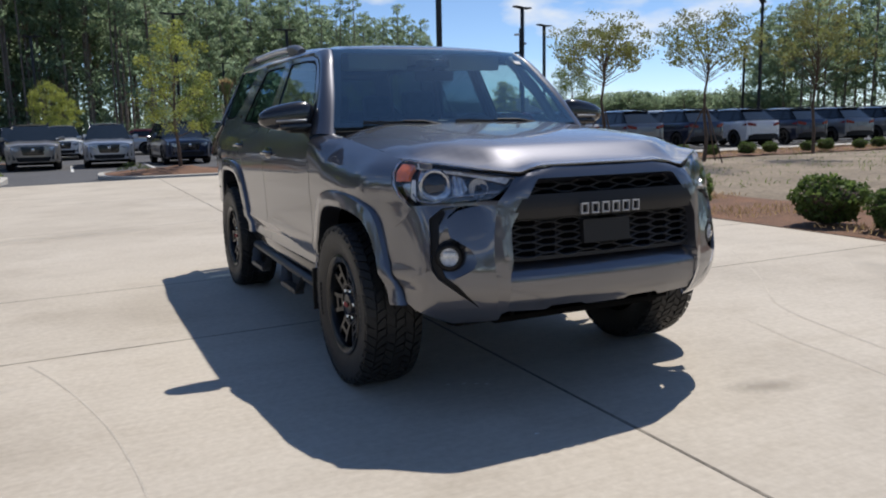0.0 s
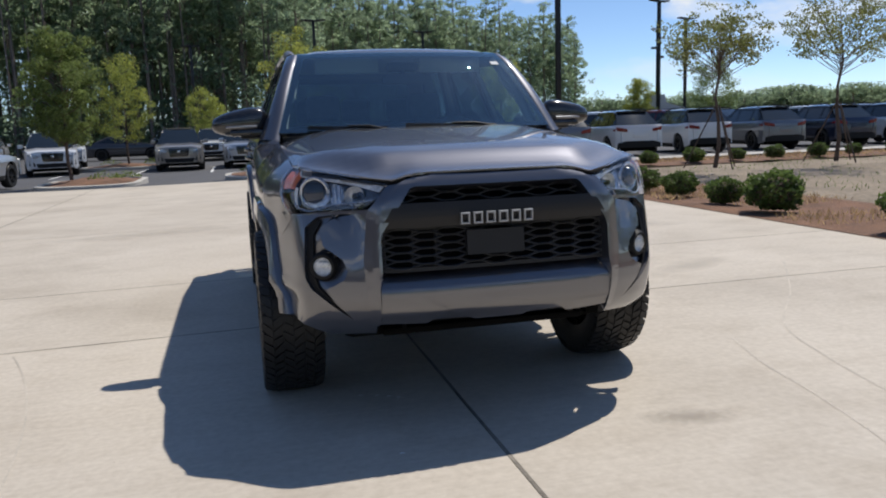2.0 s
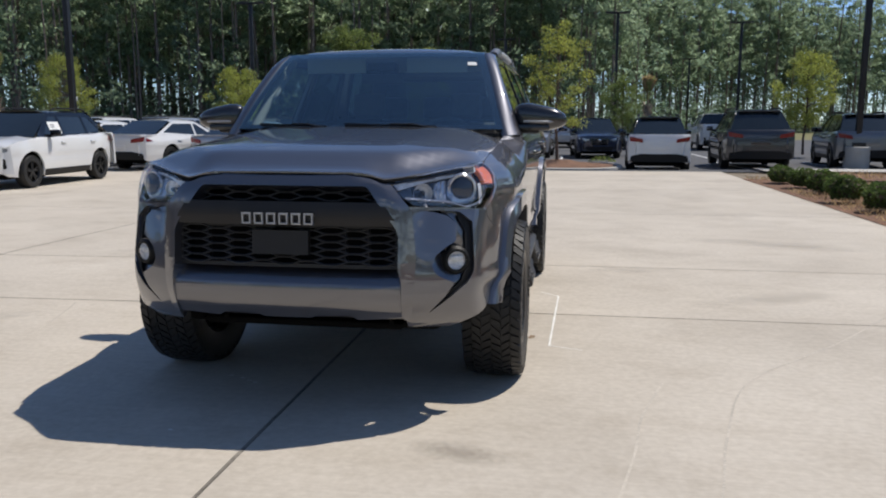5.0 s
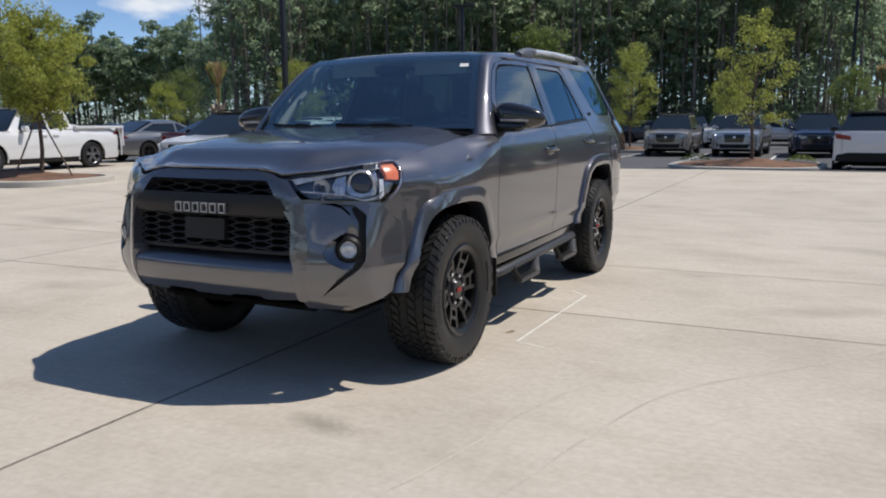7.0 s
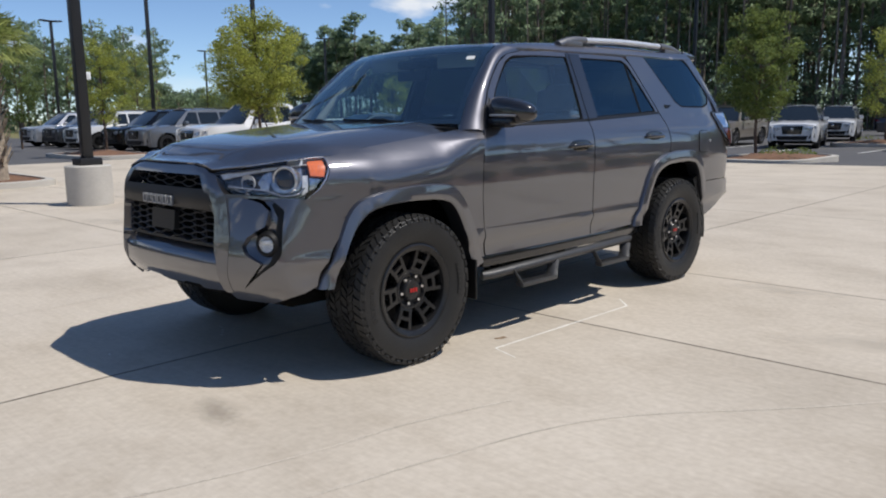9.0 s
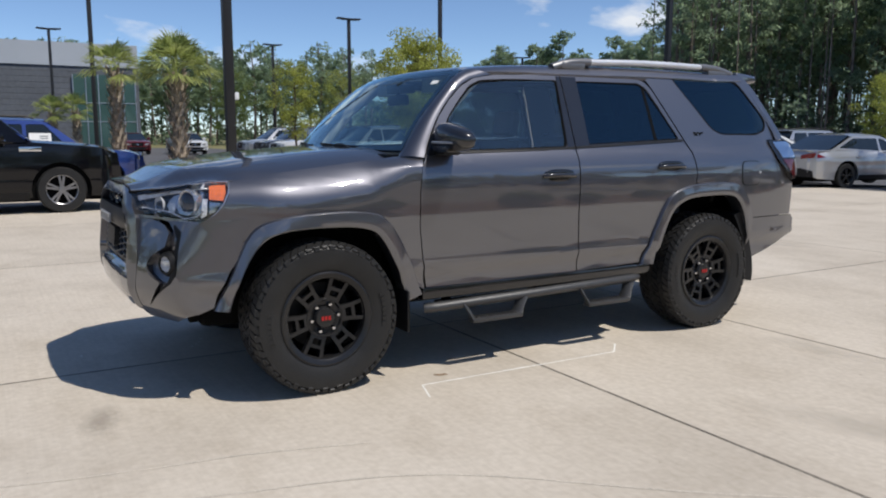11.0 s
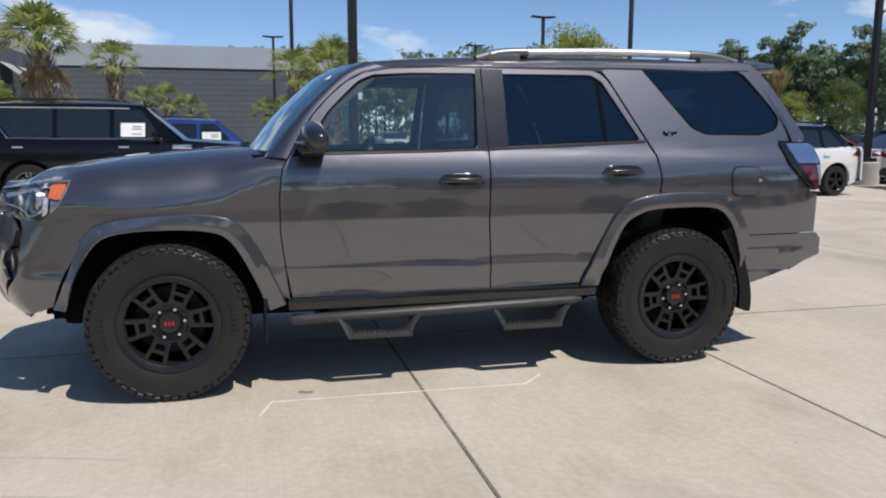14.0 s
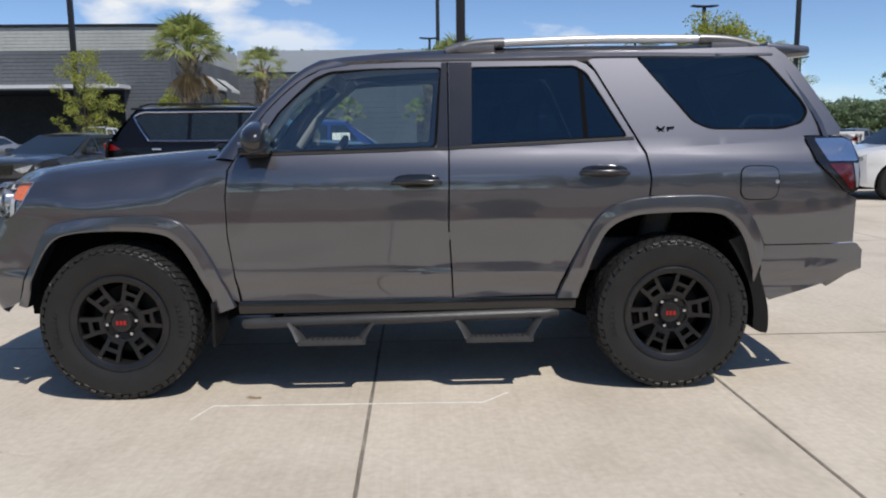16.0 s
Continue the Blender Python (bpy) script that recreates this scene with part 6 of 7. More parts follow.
# windscreen
ws_edge = curve([1.20, 1.38, 1.55, 1.61, 1.665], [0.485, 0.635, 0.815, 0.885, 0.985])
ws_half = lambda z: 0.775 - 0.335 * (z - 1.20)


def screen(x, z):
    return Vector((x, ws_edge(z) - 0.105 * (1 - min(1, abs(x) / ws_half(z)) ** 2), z))


WS = [(-ws_half(1.205), 1.205), (ws_half(1.205), 1.205), (ws_half(1.35), 1.35), (ws_half(1.5), 1.5), (ws_half(1.66) - 0.01, 1.66), (-ws_half(1.66) + 0.01, 1.66), (-ws_half(1.5), 1.5), (-ws_half(1.35), 1.35)]
wsc = part("windscreen", surface(WS, screen, (0, -1, 0.5), (), 0.05, 0.0), SCREEN, suv, "raked windscreen")
wsc.visible_shadow = False
inner = [(x * 0.945, 1.43 + (z - 1.43) * 0.88) for x, z in WS]
part("frit_band", surface(WS, lambda x, z: screen(x, z) + Vector((0, 0.004, -0.004)), (0, -1, 0.5), [inner], 0.05, 0.0), GLOSS_BLACK, wsc, "black border of the glass")
part("inspection_sticker", surface([(0.535, 1.572), (0.588, 1.572), (0.58, 1.592), (0.53, 1.592)], lambda x, z: screen(x, z) + Vector((0, -0.003, 0.003)), (0, -1, 0.5), (), 0.1, 0), PAPER, wsc, "small white sticker")
part("camera_housing", boxed(-0.09, 0.09, 0.83, 0.95, 1.545, 1.60, bevel=0.015), BLACK_PLASTIC, suv, "black sensor housing behind the glass")
bm = bmesh.new()
box(bm, -0.13, 0.13, 0.86, 0.885, 1.47, 1.535, bevel=0.015)
tube(bm, [(0, 0.87, 1.53), (0, 0.90, 1.60)], 0.012, 8)
part("rear_view_mirror", bm, BLACK_PLASTIC, suv, "black rear view mirror")
for x0, x1 in ((-0.20, -0.62), (0.42, -0.10)):
    bm = bmesh.new()
    p = [screen(x0 + (x1 - x0) * t, 1.207 + 0.014 * t) + Vector((0, -0.020, 0.012)) for t in (0, 0.25, 0.5, 0.75, 1)]
    tube(bm, p, 0.005, 6)
    tube(bm, [p[2] + Vector((0, 0, 0.004)), p[1] + Vector((0, -0.02, 0.006)), p[0] + Vector((0, -0.035, -0.012))], 0.008, 8)
    q = [v + Vector((0, 0.008, -0.010)) for v in p]
    tube(bm, q, 0.005, 6)
    part("wiper", bm, BLACK_PLASTIC, suv, "black windscreen wiper")

# A-pillars between glass and doors
door_front = curve([1.172, 1.28, 1.39, 1.475, 1.552, 1.605, 1.632], [0.578, 0.638, 0.713, 0.793, 0.883, 0.982, 1.13])
for s in (1, -1):
    lines = []
    for t, bulge in ((0.0, -0.02), (0.02, 0.0), (0.15, 0.010), (0.3, 0.017), (0.5, 0.021), (0.7, 0.017), (0.85, 0.010), (0.98, 0.0), (1.0, -0.02)):
        ln = []
        for k in range(19):
            z = 1.168 + (1.632 - 1.168) * k / 18
            zz = min(1.66, z + 0.03 * k / 18)
            a = Vector((s * side_w(1.0, z), door_front(z), z))
            b = Vector((s * ws_half(zz), ws_edge(zz), zz))
            nrm = Vector((s * 0.75, -0.55, 0.35))
            ln.append(a.lerp(b, t) + nrm * bulge)
        lines.append(ln)
    part("a_pillar", sharpen(strip(lines), 50), PAINT, suv)

# roof
roof_c = curve([0.88, 0.96, 1.08, 1.36, 1.65, 2.5, 3.30, 3.36], [1.652, 1.680, 1.700, 1.722, 1.734, 1.750, 1.738, 1.73])


def roof(x, y):
    a = abs(x)
    bow = 0.0 if y > 1.1 else 0.0
    return Vector((x, y, roof_c(y) - 0.022 * (a / 0.6) ** 2 - 0.060 * max(0, (a - 0.565) / 0.115) ** 2.2 - 0.010 * math.exp(-((a - 0.56) / 0.02) ** 2)))


RF = [(0.0, 0.872), (0.30, 0.892), (0.55, 0.955), (0.605, 0.985), (0.655, 1.09), (0.677, 1.25), (0.678, 2.0), (0.678, 3.0), (0.665, 3.30), (0.55, 3.335), (0.0, 3.345)]
part("roof", surface([(-x, y) for x, y in RF[-2:0:-1]] + RF, roof, (0, 0, 1), (), 0.05, 0.015), PAINT, suv, "grey roof panel")
for s in (1, -1):
    ys = (1.10, 1.2, 1.4, 1.8, 2.1, 2.36)
    rows = []
    for t in (0.0, 0.15, 0.3, 0.45, 0.6, 0.75, 0.9, 1.0):
        ln = []
        for y in ys:
            a, c, d = roof(s * 0.674, y), Vector((s * (side_w(y, 1.64) + 0.001), y, 1.668)), Vector((s * (side_w(y, 1.64) - 0.004), y, 1.638))
            ln.append(a * (1 - t) ** 2 + c * 2 * t * (1 - t) + d * t * t)
        rows.append(ln)
    part("roof_edge", strip(rows), PAINT, suv)
    bm = bmesh.new()
    tube(bm, smooth_line([(s * 0.60, 1.90, 1.740), (s * 0.602, 2.4, 1.755), (s * 0.60, 2.95, 1.753)], 4), 0.029, 12, flat=0.75)
    rail = part("roof_rail", bm, RAIL_SILVER, suv, "silver roof rail with dark end caps")
    for pts in ([(1.62, 1.696), (1.71, 1.722), (1.81, 1.736), (1.92, 1.740)], [(2.93, 1.753), (3.03, 1.750), (3.13, 1.738), (3.24, 1.712)]):
        bm = bmesh.new()
        line = smooth_line([(s * 0.605, a, b) for a, b in pts], 4)
        tube(bm, line, 0.031, 12, flat=0.85)
        box(bm, s * 0.605 - 0.03, s * 0.605 + 0.03, pts[0][0] + 0.06, pts[-1][0] - 0.05, 1.69, 1.735, bevel=0.012)
        part("rail_foot", bm, RAIL_GREY, rail, "satin grey rail foot")
part("antenna_fin", strip([[(0, 3.0, 1.745), (0, 3.16, 1.745)], [(0.001, 3.06, 1.78), (0.001, 3.15, 1.80)]]), PAINT, suv)

# tail: hatch, spoiler, bumper, lamps
tail_y = curve([0.42, 0.56, 0.66, 0.70, 0.95, 1.27, 1.60, 1.70], [3.60, 3.728, 3.730, 3.675, 3.665, 3.60, 3.39, 3.33])
hatch = lambda x, z: Vector((x, tail_y(z) + 0.02 - 0.09 * abs(x / 0.8) ** 3, z))
part("tailgate", surface([(-0.865, 0.715), (0.865, 0.715), (0.84, 1.25), (0.64, 1.70), (-0.64, 1.70), (-0.84, 1.25)], hatch, (0, 1, 0), [[(-0.68, 1.22), (-0.55, 1.62), (0.55, 1.62), (0.68, 1.22)]], 0.06, 0.02), PAINT, suv)
part("rear_window", surface([(-0.68, 1.22), (-0.55, 1.62), (0.55, 1.62), (0.68, 1.22)], lambda x, z: hatch(x, z) - Vector((0, 0.01, 0)), (0, 1, 0), (), 0.08, 0), PRIVACY, suv)
bm = bmesh.new()
box(bm, -0.60, 0.60, 3.27, 3.52, 1.655, 1.735, bevel=0.022, seg=3)
for v in bm.verts:
    t = (v.co.y - 3.24) / 0.29
    if v.co.z < 1.69:
        v.co.z += 0.012 * t - 0.02 * (1 - t)
    else:
        v.co.z -= 0.022 * t
    v.co.x *= 1.08 - 0.05 * t
part("rear_spoiler", sharpen(bm, 40), PAINT, suv, "grey rear roof spoiler")
both("rear_bumper_side", [(3.185, 0.71), (3.700, 0.708), (3.738, 0.672), (3.738, 0.575), (3.54, 0.505), (3.25, 0.425), (3.19, 0.50)], off=0.003)
part("rear_bumper", surface([(-0.80, 0.70), (0.80, 0.70), (0.80, 0.55), (0.72, 0.46), (-0.72, 0.46), (-0.80, 0.55)], lambda x, z: Vector((x, tail_y(z) + 0.025 - 0.06 * abs(x / 0.8) ** 3, z)), (0, 1, 0), (), 0.06, 0.02), PAINT, suv)
LAMP = [(3.408, 1.250), (3.60, 1.252), (3.648, 1.225), (3.668, 1.14), (3.668, 0.985), (3.62, 0.965), (3.455, 1.125)]
for s in (1, -1):
    f = lambda y, z, s=s: Vector((s * (side_w(y, z) + 0.012 + 0.02 * ease((y - 3.42) / 0.2)), y, z))
    tl = part("tail_lamp", surface(round_corners(LAMP, 0.014), f, (s, 0, 0), (), 0.03, 0.10), GLOSS_BLACK, suv, "clear and red wrap-around tail lamp")
    g = lambda y, z, f=f, s=s: f(y, z) + Vector((s * 0.004, 0, 0))
    part("clear_lens", surface(round_corners([(3.452, 1.240), (3.60, 1.242), (3.645, 1.218), (3.658, 1.128), (3.505, 1.128)], 0.01), g, (s, 0, 0), (), 0.03, 0.01), CHROME, tl, "bright clear upper lens")
    part("clear_lens", surface(round_corners([(3.634, 1.116), (3.662, 1.116), (3.662, 1.0), (3.650, 0.995)], 0.004), g, (s, 0, 0), (), 0.03, 0.01), LAMP_GREY, tl, "pale clear edge of the lens")
    part("red_lens", surface(round_corners([(3.505, 1.116), (3.625, 1.116), (3.640, 0.995), (3.622, 0.985)], 0.008), g, (s, 0, 0), (), 0.03, 0.01), RED_LENS, tl, "red lower lens")

# mirrors
for s in (1, -1):
    bm = bmesh.new()
    bmesh.ops.create_uvsphere(bm, u_segments=28, v_segments=16, radius=1)
    for v in bm.verts:
        c = v.co
        e = 0.72
        q = Vector((math.copysign(abs(c.x) ** e, c.x), math.copysign(abs(c.y) ** 0.8, c.y), math.copysign(abs(c.z) ** e, c.z)))
        x = 0.968 + 0.152 * q.x
        z = 1.268 + (0.074 - 0.020 * q.x) * q.z - 0.010 * q.x
        y = 0.700 + (0.072 if q.y < 0 else 0.055) * q.y + 0.018 * (q.x + 1) * 0.5
        v.co = Vector((s * x, y, z))
    bmesh.ops.recalc_face_normals(bm, faces=bm.faces[:])
    mir = part("door_mirror", bm, MIRROR_CAP, suv, "large grey door mirror with black base")
    part("mirror_base", boxed(min(s * 0.835, s * 0.97), max(s * 0.835, s * 0.97), 0.64, 0.75, 1.180, 1.218, bevel=0.018), BLACK_PLASTIC, mir)
    part("mirror_skirt", boxed(min(s * 0.84, s * 1.025), max(s * 0.84, s * 1.025), 0.625, 0.765, 1.196, 1.230, bevel=0.016, seg=3), GLOSS_BLACK, mir, "gloss black lower shell")
    bm = bmesh.new()
    tube(bm, smooth_line([(s * 0.88, 0.620, 1.248), (s * 0.97, 0.622, 1.247), (s * 1.056, 0.664, 1.246), (s * 1.084, 0.73, 1.247)], 4), 0.006, 8)
    part("turn_signal_strip", bm, LAMP_GREY, mir, "pale turn signal strip")
    part("mirror_glass", boxed(min(s * 0.845, s * 1.005), max(s * 0.845, s * 1.005), 0.735, 0.742, 1.222, 1.318, bevel=0.003), CHROME, mir, "mirror glass")
    part("sail_panel", surface([(0.60, 1.178), (0.735, 1.192), (0.745, 1.285), (0.70, 1.35)], flank(s, side_w, 0.003), (s, 0, 0), (), 0.05, 0.005), BLACK_PLASTIC, mir, "black sail panel")

# cabin
part("dashboard", boxed(-0.70, 0.70, 0.50, 0.92, 0.85, 1.175, bevel=0.06, seg=3), CABIN, suv)
part("headliner", surface([(-0.58, 1.0), (0.58, 1.0), (0.62, 3.2), (-0.62, 3.2)], lambda x, y: Vector((x, y, roof_c(y) - 0.05)), (0, 0, -1), (), 0.2, 0), CABIN_GREY, suv)
for s in (1, -1):
    part("pillar_lining", tube(bmesh.new(), [(s * 0.745, 0.66, 1.20), (s * 0.69, 0.84, 1.44), (s * 0.635, 1.06, 1.62)], 0.03, 8), CABIN_GREY, suv, "grey pillar lining")
    part("grab_handle", tube(bmesh.new(), [(s * 0.70, 0.80, 1.36), (s * 0.66, 0.80, 1.40), (s * 0.63, 0.92, 1.50), (s * 0.64, 0.96, 1.54)], 0.013, 8), CABIN_GREY, suv)
    part("door_lining", surface([(0.62, 0.55), (1.60, 0.55), (1.60, 1.17), (0.62, 1.15)], lambda y, z, s=s: Vector((s * 0.80, y, z)), (-s, 0, 0), (), 0.5, 0.0), CABIN, suv)
    part("door_lining", surface([(1.66, 0.55), (2.5, 0.9), (2.5, 1.22), (1.66, 1.19)], lambda y, z, s=s: Vector((s * 0.80, y, z)), (-s, 0, 0), (), 0.5, 0.0), CABIN, suv)


def seat(x, y, w, rests):
    st = part("seat", boxed(x - w, x + w, y, y + 0.50, 0.54, 0.72, bevel=0.06, seg=3), CABIN, suv, "black upholstered seat")
    part("backrest", boxed(x - w, x + w, -0.07, 0.07, 0, 0.62, bevel=0.06, seg=3, m=Matrix.Translation((0, y + 0.50, 0.64)) @ Matrix.Rotation(-0.28, 4, "X")), CABIN, st)
    for dx in rests:
        part("headrest", boxed(x + dx - 0.12, x + dx + 0.12, -0.045, 0.045, 0.63, 0.82, bevel=0.042, seg=3, m=Matrix.Translation((0, y + 0.50, 0.66)) @ Matrix.Rotation(-0.24, 4, "X")), CABIN, st)


seat(0.37, 1.30, 0.25, (0,))
seat(-0.37, 1.30, 0.25, (0,))
seat(0.0, 2.20, 0.62, (-0.38, 0, 0.38))
bm = bmesh.new()
wheel_m = Matrix.Translation((0.37, 0.99, 1.10)) @ Matrix.Rotation(radians(-28), 4, "X")
ring = [wheel_m @ Vector((0.185 * math.cos(a * math.pi / 14), 0, 0.185 * math.sin(a * math.pi / 14))) for a in range(29)]
tube(bm, ring, 0.016, 8, caps=False)
for a in (0, math.pi, -math.pi / 2):
    tube(bm, [wheel_m @ Vector((0.17 * math.cos(a), 0, 0.17 * math.sin(a))), wheel_m @ Vector((0.04 * math.cos(a), -0.02, 0.04 * math.sin(a)))], 0.018, 6)
box(bm, -0.07, 0.07, -0.05, 0.01, -0.06, 0.06, bevel=0.02, m=wheel_m)
part("steering_wheel", bm, CABIN, suv, "black steering wheel")
for x in (0.32, -0.32):
    part("sun_visor", boxed(x - 0.19, x + 0.19, 0.97, 1.0, 1.545, 1.635, bevel=0.01), CABIN_GREY, suv)


# wheels
def suv_wheel(s, y, turn):
    """Tyre with tread blocks and a six-spoke black alloy; local x points outward."""
    R = 0.392
    prof = [(0.235, -0.115), (0.26, -0.128), (0.32, -0.140), (0.355, -0.136), (0.376, -0.118), (0.381, -0.06), (0.382, 0.0), (0.381, 0.06), (0.376, 0.118), (0.355, 0.136), (0.32, 0.140), (0.26, 0.128), (0.235, 0.115)]
    m0 = Matrix.Translation((s * 0.805, y, R - 0.006 + apron_z(s * 0.805))) @ Matrix.Rotation(radians(turn), 4, "Z") @ (Matrix.Rotation(math.pi, 4, "Z") if s < 0 else Matrix.Identity(4))
    wheel = tagged(new("wheel"), "black six-spoke alloy wheel with all-terrain tyre")
    wheel.parent = suv
    wheel.matrix_basis = m0
    tyre = part("tyre", revolve(bmesh.new(), prof, 64), RUBBER, wheel, "all-terrain tyre with deep tread blocks")
    bm = bmesh.new()
    n = 56
    for k in range(n):
        a = 2 * math.pi * k / n
        for lane, (x0, x1, tw, sh) in enumerate(((-0.134, -0.092, 0.78, 0.0), (-0.086, -0.049, 0.70, 0.5), (-0.043, -0.003, 0.74, 0.15), (0.003, 0.043, 0.68, 0.65), (0.049, 0.086, 0.74, 0.25), (0.092, 0.134, 0.78, 0.5))):
            da = 2 * math.pi / n
            a0 = a + sh * da
            skew = (0.30 + 0.12 * math.sin(2.1 * k + lane)) * da * (1 if lane % 2 else -1)
            ro0, ro1 = (0.386 if abs(x0) > 0.1 else 0.391), (0.386 if abs(x1) > 0.1 else 0.391)
            vs = []
            for x, ro, sk in ((x0, ro0, -skew), (x1, ro1, skew)):
                for q in (0, tw * da):
                    for r in (0.372, ro):
                        if abs(x) > 0.13:
                            r -= 0.006
                        vs.append(bm.verts.new((x, r * math.cos(a0 + q + sk), r * math.sin(a0 + q + sk))))
            for ids in ((1, 3, 7, 5), (0, 1, 5, 4), (2, 6, 7, 3), (0, 2, 3, 1), (4, 5, 7, 6)):
                bm.faces.new([vs[i] for i in ids])
    for k in range(n):
        a = 2 * math.pi * k / n
        for x in (0.139, -0.139):
            da = 2 * math.pi / n * (0.66 if k % 2 else 0.60)
            r1 = 0.382
            r0 = 0.347 if k % 2 else 0.360
            vs = [bm.verts.new((xx, r * math.cos(b), r * math.sin(b))) for b in (a, a + da) for r, xx in ((r0, x * 0.97), (r0 + 0.006, x * 1.004), (r1 - 0.010, x * 0.985), (r1 - 0.002, x * 0.93))]
            for ids in ((0, 1, 5, 4), (1, 2, 6, 5), (2, 3, 7, 6), (0, 3, 2, 1), (4, 5, 6, 7)):
                bm.faces.new([vs[i] for i in ids])
    bmesh.ops.recalc_face_normals(bm, faces=bm.faces[:])
    tagged(part("tread", sharpen(bm, 30), RUBBER, tyre), kind="stuff")
    # raised sidewall writing as plain bars
    for a0, cnt in ((-1.75, 7), (1.4, 7)):
        for k in range(cnt):
            part("sidewall_mark", boxed(0.1365, 0.1412, -0.008, 0.008, 0.296, 0.322, m=Matrix.Rotation(a0 + 0.085 * k, 4, "X")), RUBBER, tyre, "raised bar on the sidewall")
    rim = part("rim", revolve(bmesh.new(), [(0.236, 0.112), (0.242, 0.124), (0.234, 0.128), (0.220, 0.124), (0.208, 0.116), (0.205, 0.108), (0.204, 0.07), (0.205, -0.08), (0.236, -0.112)], 64), RIM_BLACK, wheel, "satin black alloy rim")
    for k in range(6):
        m = Matrix.Rotation(k * math.pi / 3 + 0.66, 4, "X")
        face = lambda u, v: m @ Vector((0.080 + 0.024 * math.sin(9 * (v - 0.07)), u, v))
        bm = surface(round_corners([(-0.042, 0.082), (0.042, 0.082), (0.043, 0.130), (0.060, 0.226), (-0.060, 0.226), (-0.043, 0.130)], 0.004, 2), face, (1, 0, 0),
                     [round_corners([(-0.023, 0.112), (0.023, 0.112), (0.024, 0.143), (-0.024, 0.143)], 0.004, 2), round_corners([(-0.029, 0.160), (0.029, 0.160), (0.036, 0.200), (-0.036, 0.200)], 0.004, 2)], 0.03, 0.035)
        part("spoke", bm, RIM_BLACK, rim, "windowed alloy spoke")
    part("hub", revolve(bmesh.new(), [(0.104, 0.02), (0.103, 0.080), (0.098, 0.088), (0.092, 0.088), (0.084, 0.072), (0.060, 0.068), (0.056, 0.086), (0.048, 0.096), (0.0001, 0.100)], 36), RIM_BLACK, rim)
    part("brake_disc", revolve(bmesh.new(), [(0.17, -0.02), (0.17, 0.0), (0.08, 0.002)], 36), BLACK_PLASTIC, wheel, "dark brake disc")
    part("wheel_back", revolve(bmesh.new(), [(0.21, -0.05), (0.02, -0.05)], 24), DARK, wheel)
    for k in range(6):
        m = Matrix.Rotation(k * math.pi / 3 + 0.66, 4, "X") @ Matrix.Translation((0, 0, 0.072))
        part("lug_nut", revolve(bmesh.new(), [(0.011, 0.062), (0.011, 0.088), (0.008, 0.093), (0.0001, 0.094)], 6, "x", m), CHROME, rim, "bright lug nut")
    bm = bmesh.new()
    for y0, y1, z0, z1 in ((-0.024, -0.013, -0.010, 0.010), (-0.006, 0.005, -0.010, 0.010), (0.012, 0.023, -0.010, 0.010)):
        box(bm, 0.100, 0.1045, y0, y1, z0, z1)
    part("cap_mark", bm, RED_PLASTIC, rim, "red mark on the centre cap")
    return wheel


suv_wheel(1, -0.01, 0), suv_wheel(-1, -0.01, 0), suv_wheel(1, 2.735, 0), suv_wheel(-1, 2.735, 0)


# ---- parked cars ----
def paint(name, base, metal=0.3, rough=0.3):
    return mat(name, base, rough, metal, coat=1.0, var=0.03, scale=2, fine=400, rvar=0.05)


PAINTS = {"white": paint("white_car_paint", (0.74, 0.74, 0.73), 0.0), "silver": paint("silver_car_paint", (0.50, 0.51, 0.53), 0.6), "beige": paint("warm_grey_car_paint", (0.34, 0.305, 0.26), 0.4),
          "grey": paint("mid_grey_car_paint", (0.19, 0.20, 0.215), 0.5), "navy": paint("dark_blue_car_paint", (0.012, 0.022, 0.055), 0.3), "black": mat("black_car_paint", (0.004, 0.004, 0.005), 0.12, coat=0.35, var=0.03, scale=2, fine=400, spec=0.25),
          "blue": paint("bright_blue_car_paint", (0.015, 0.045, 0.22), 0.4), "red": paint("dark_red_car_paint", (0.16, 0.012, 0.018), 0.4), "charcoal": paint("charcoal_car_paint", (0.05, 0.052, 0.06), 0.5)}
CAR_GLASS = mat("dark_car_glass", (0.014, 0.020, 0.025), 0.04, coat=0.35, var=0.1, spec=0.5)
TAIL_RED = mat("tail_lamp_red", (0.20, 0.006, 0.008), 0.25, coat=0.3, var=0.1)
HEAD_CLEAR = mat("headlamp_unit", (0.55, 0.57, 0.60), 0.12, 0.5, var=0.3, scale=14, coat=1.0)
RIM_GREY = mat("machined_alloy", (0.32, 0.32, 0.33), 0.3, 0.8, var=0.15)

SHAPES = {  # length, width, height, wheelbase, belt, bonnet, cowl, roof front, roof rear, tail top, tyre radius
    "suv": (4.75, 1.86, 1.70, 2.75, 1.06, 1.00, -1.08, -0.38, 1.65, 2.16, 0.36),
    "crossover": (4.30, 1.76, 1.60, 2.62, 1.02, 0.96, -1.02, -0.30, 1.25, 1.88, 0.335),
    "sedan": (4.90, 1.85, 1.45, 2.82, 0.95, 0.90, -1.02, -0.10, 0.95, 1.82, 0.335),
    "pickup": (5.35, 1.88, 1.80, 3.20, 1.12, 1.08, -1.20, -0.62, 0.68, 0.88, 0.385),
    "large_suv": (5.33, 2.03, 1.93, 3.08, 1.22, 1.16, -1.15, -0.50, 1.95, 2.45, 0.40),
}


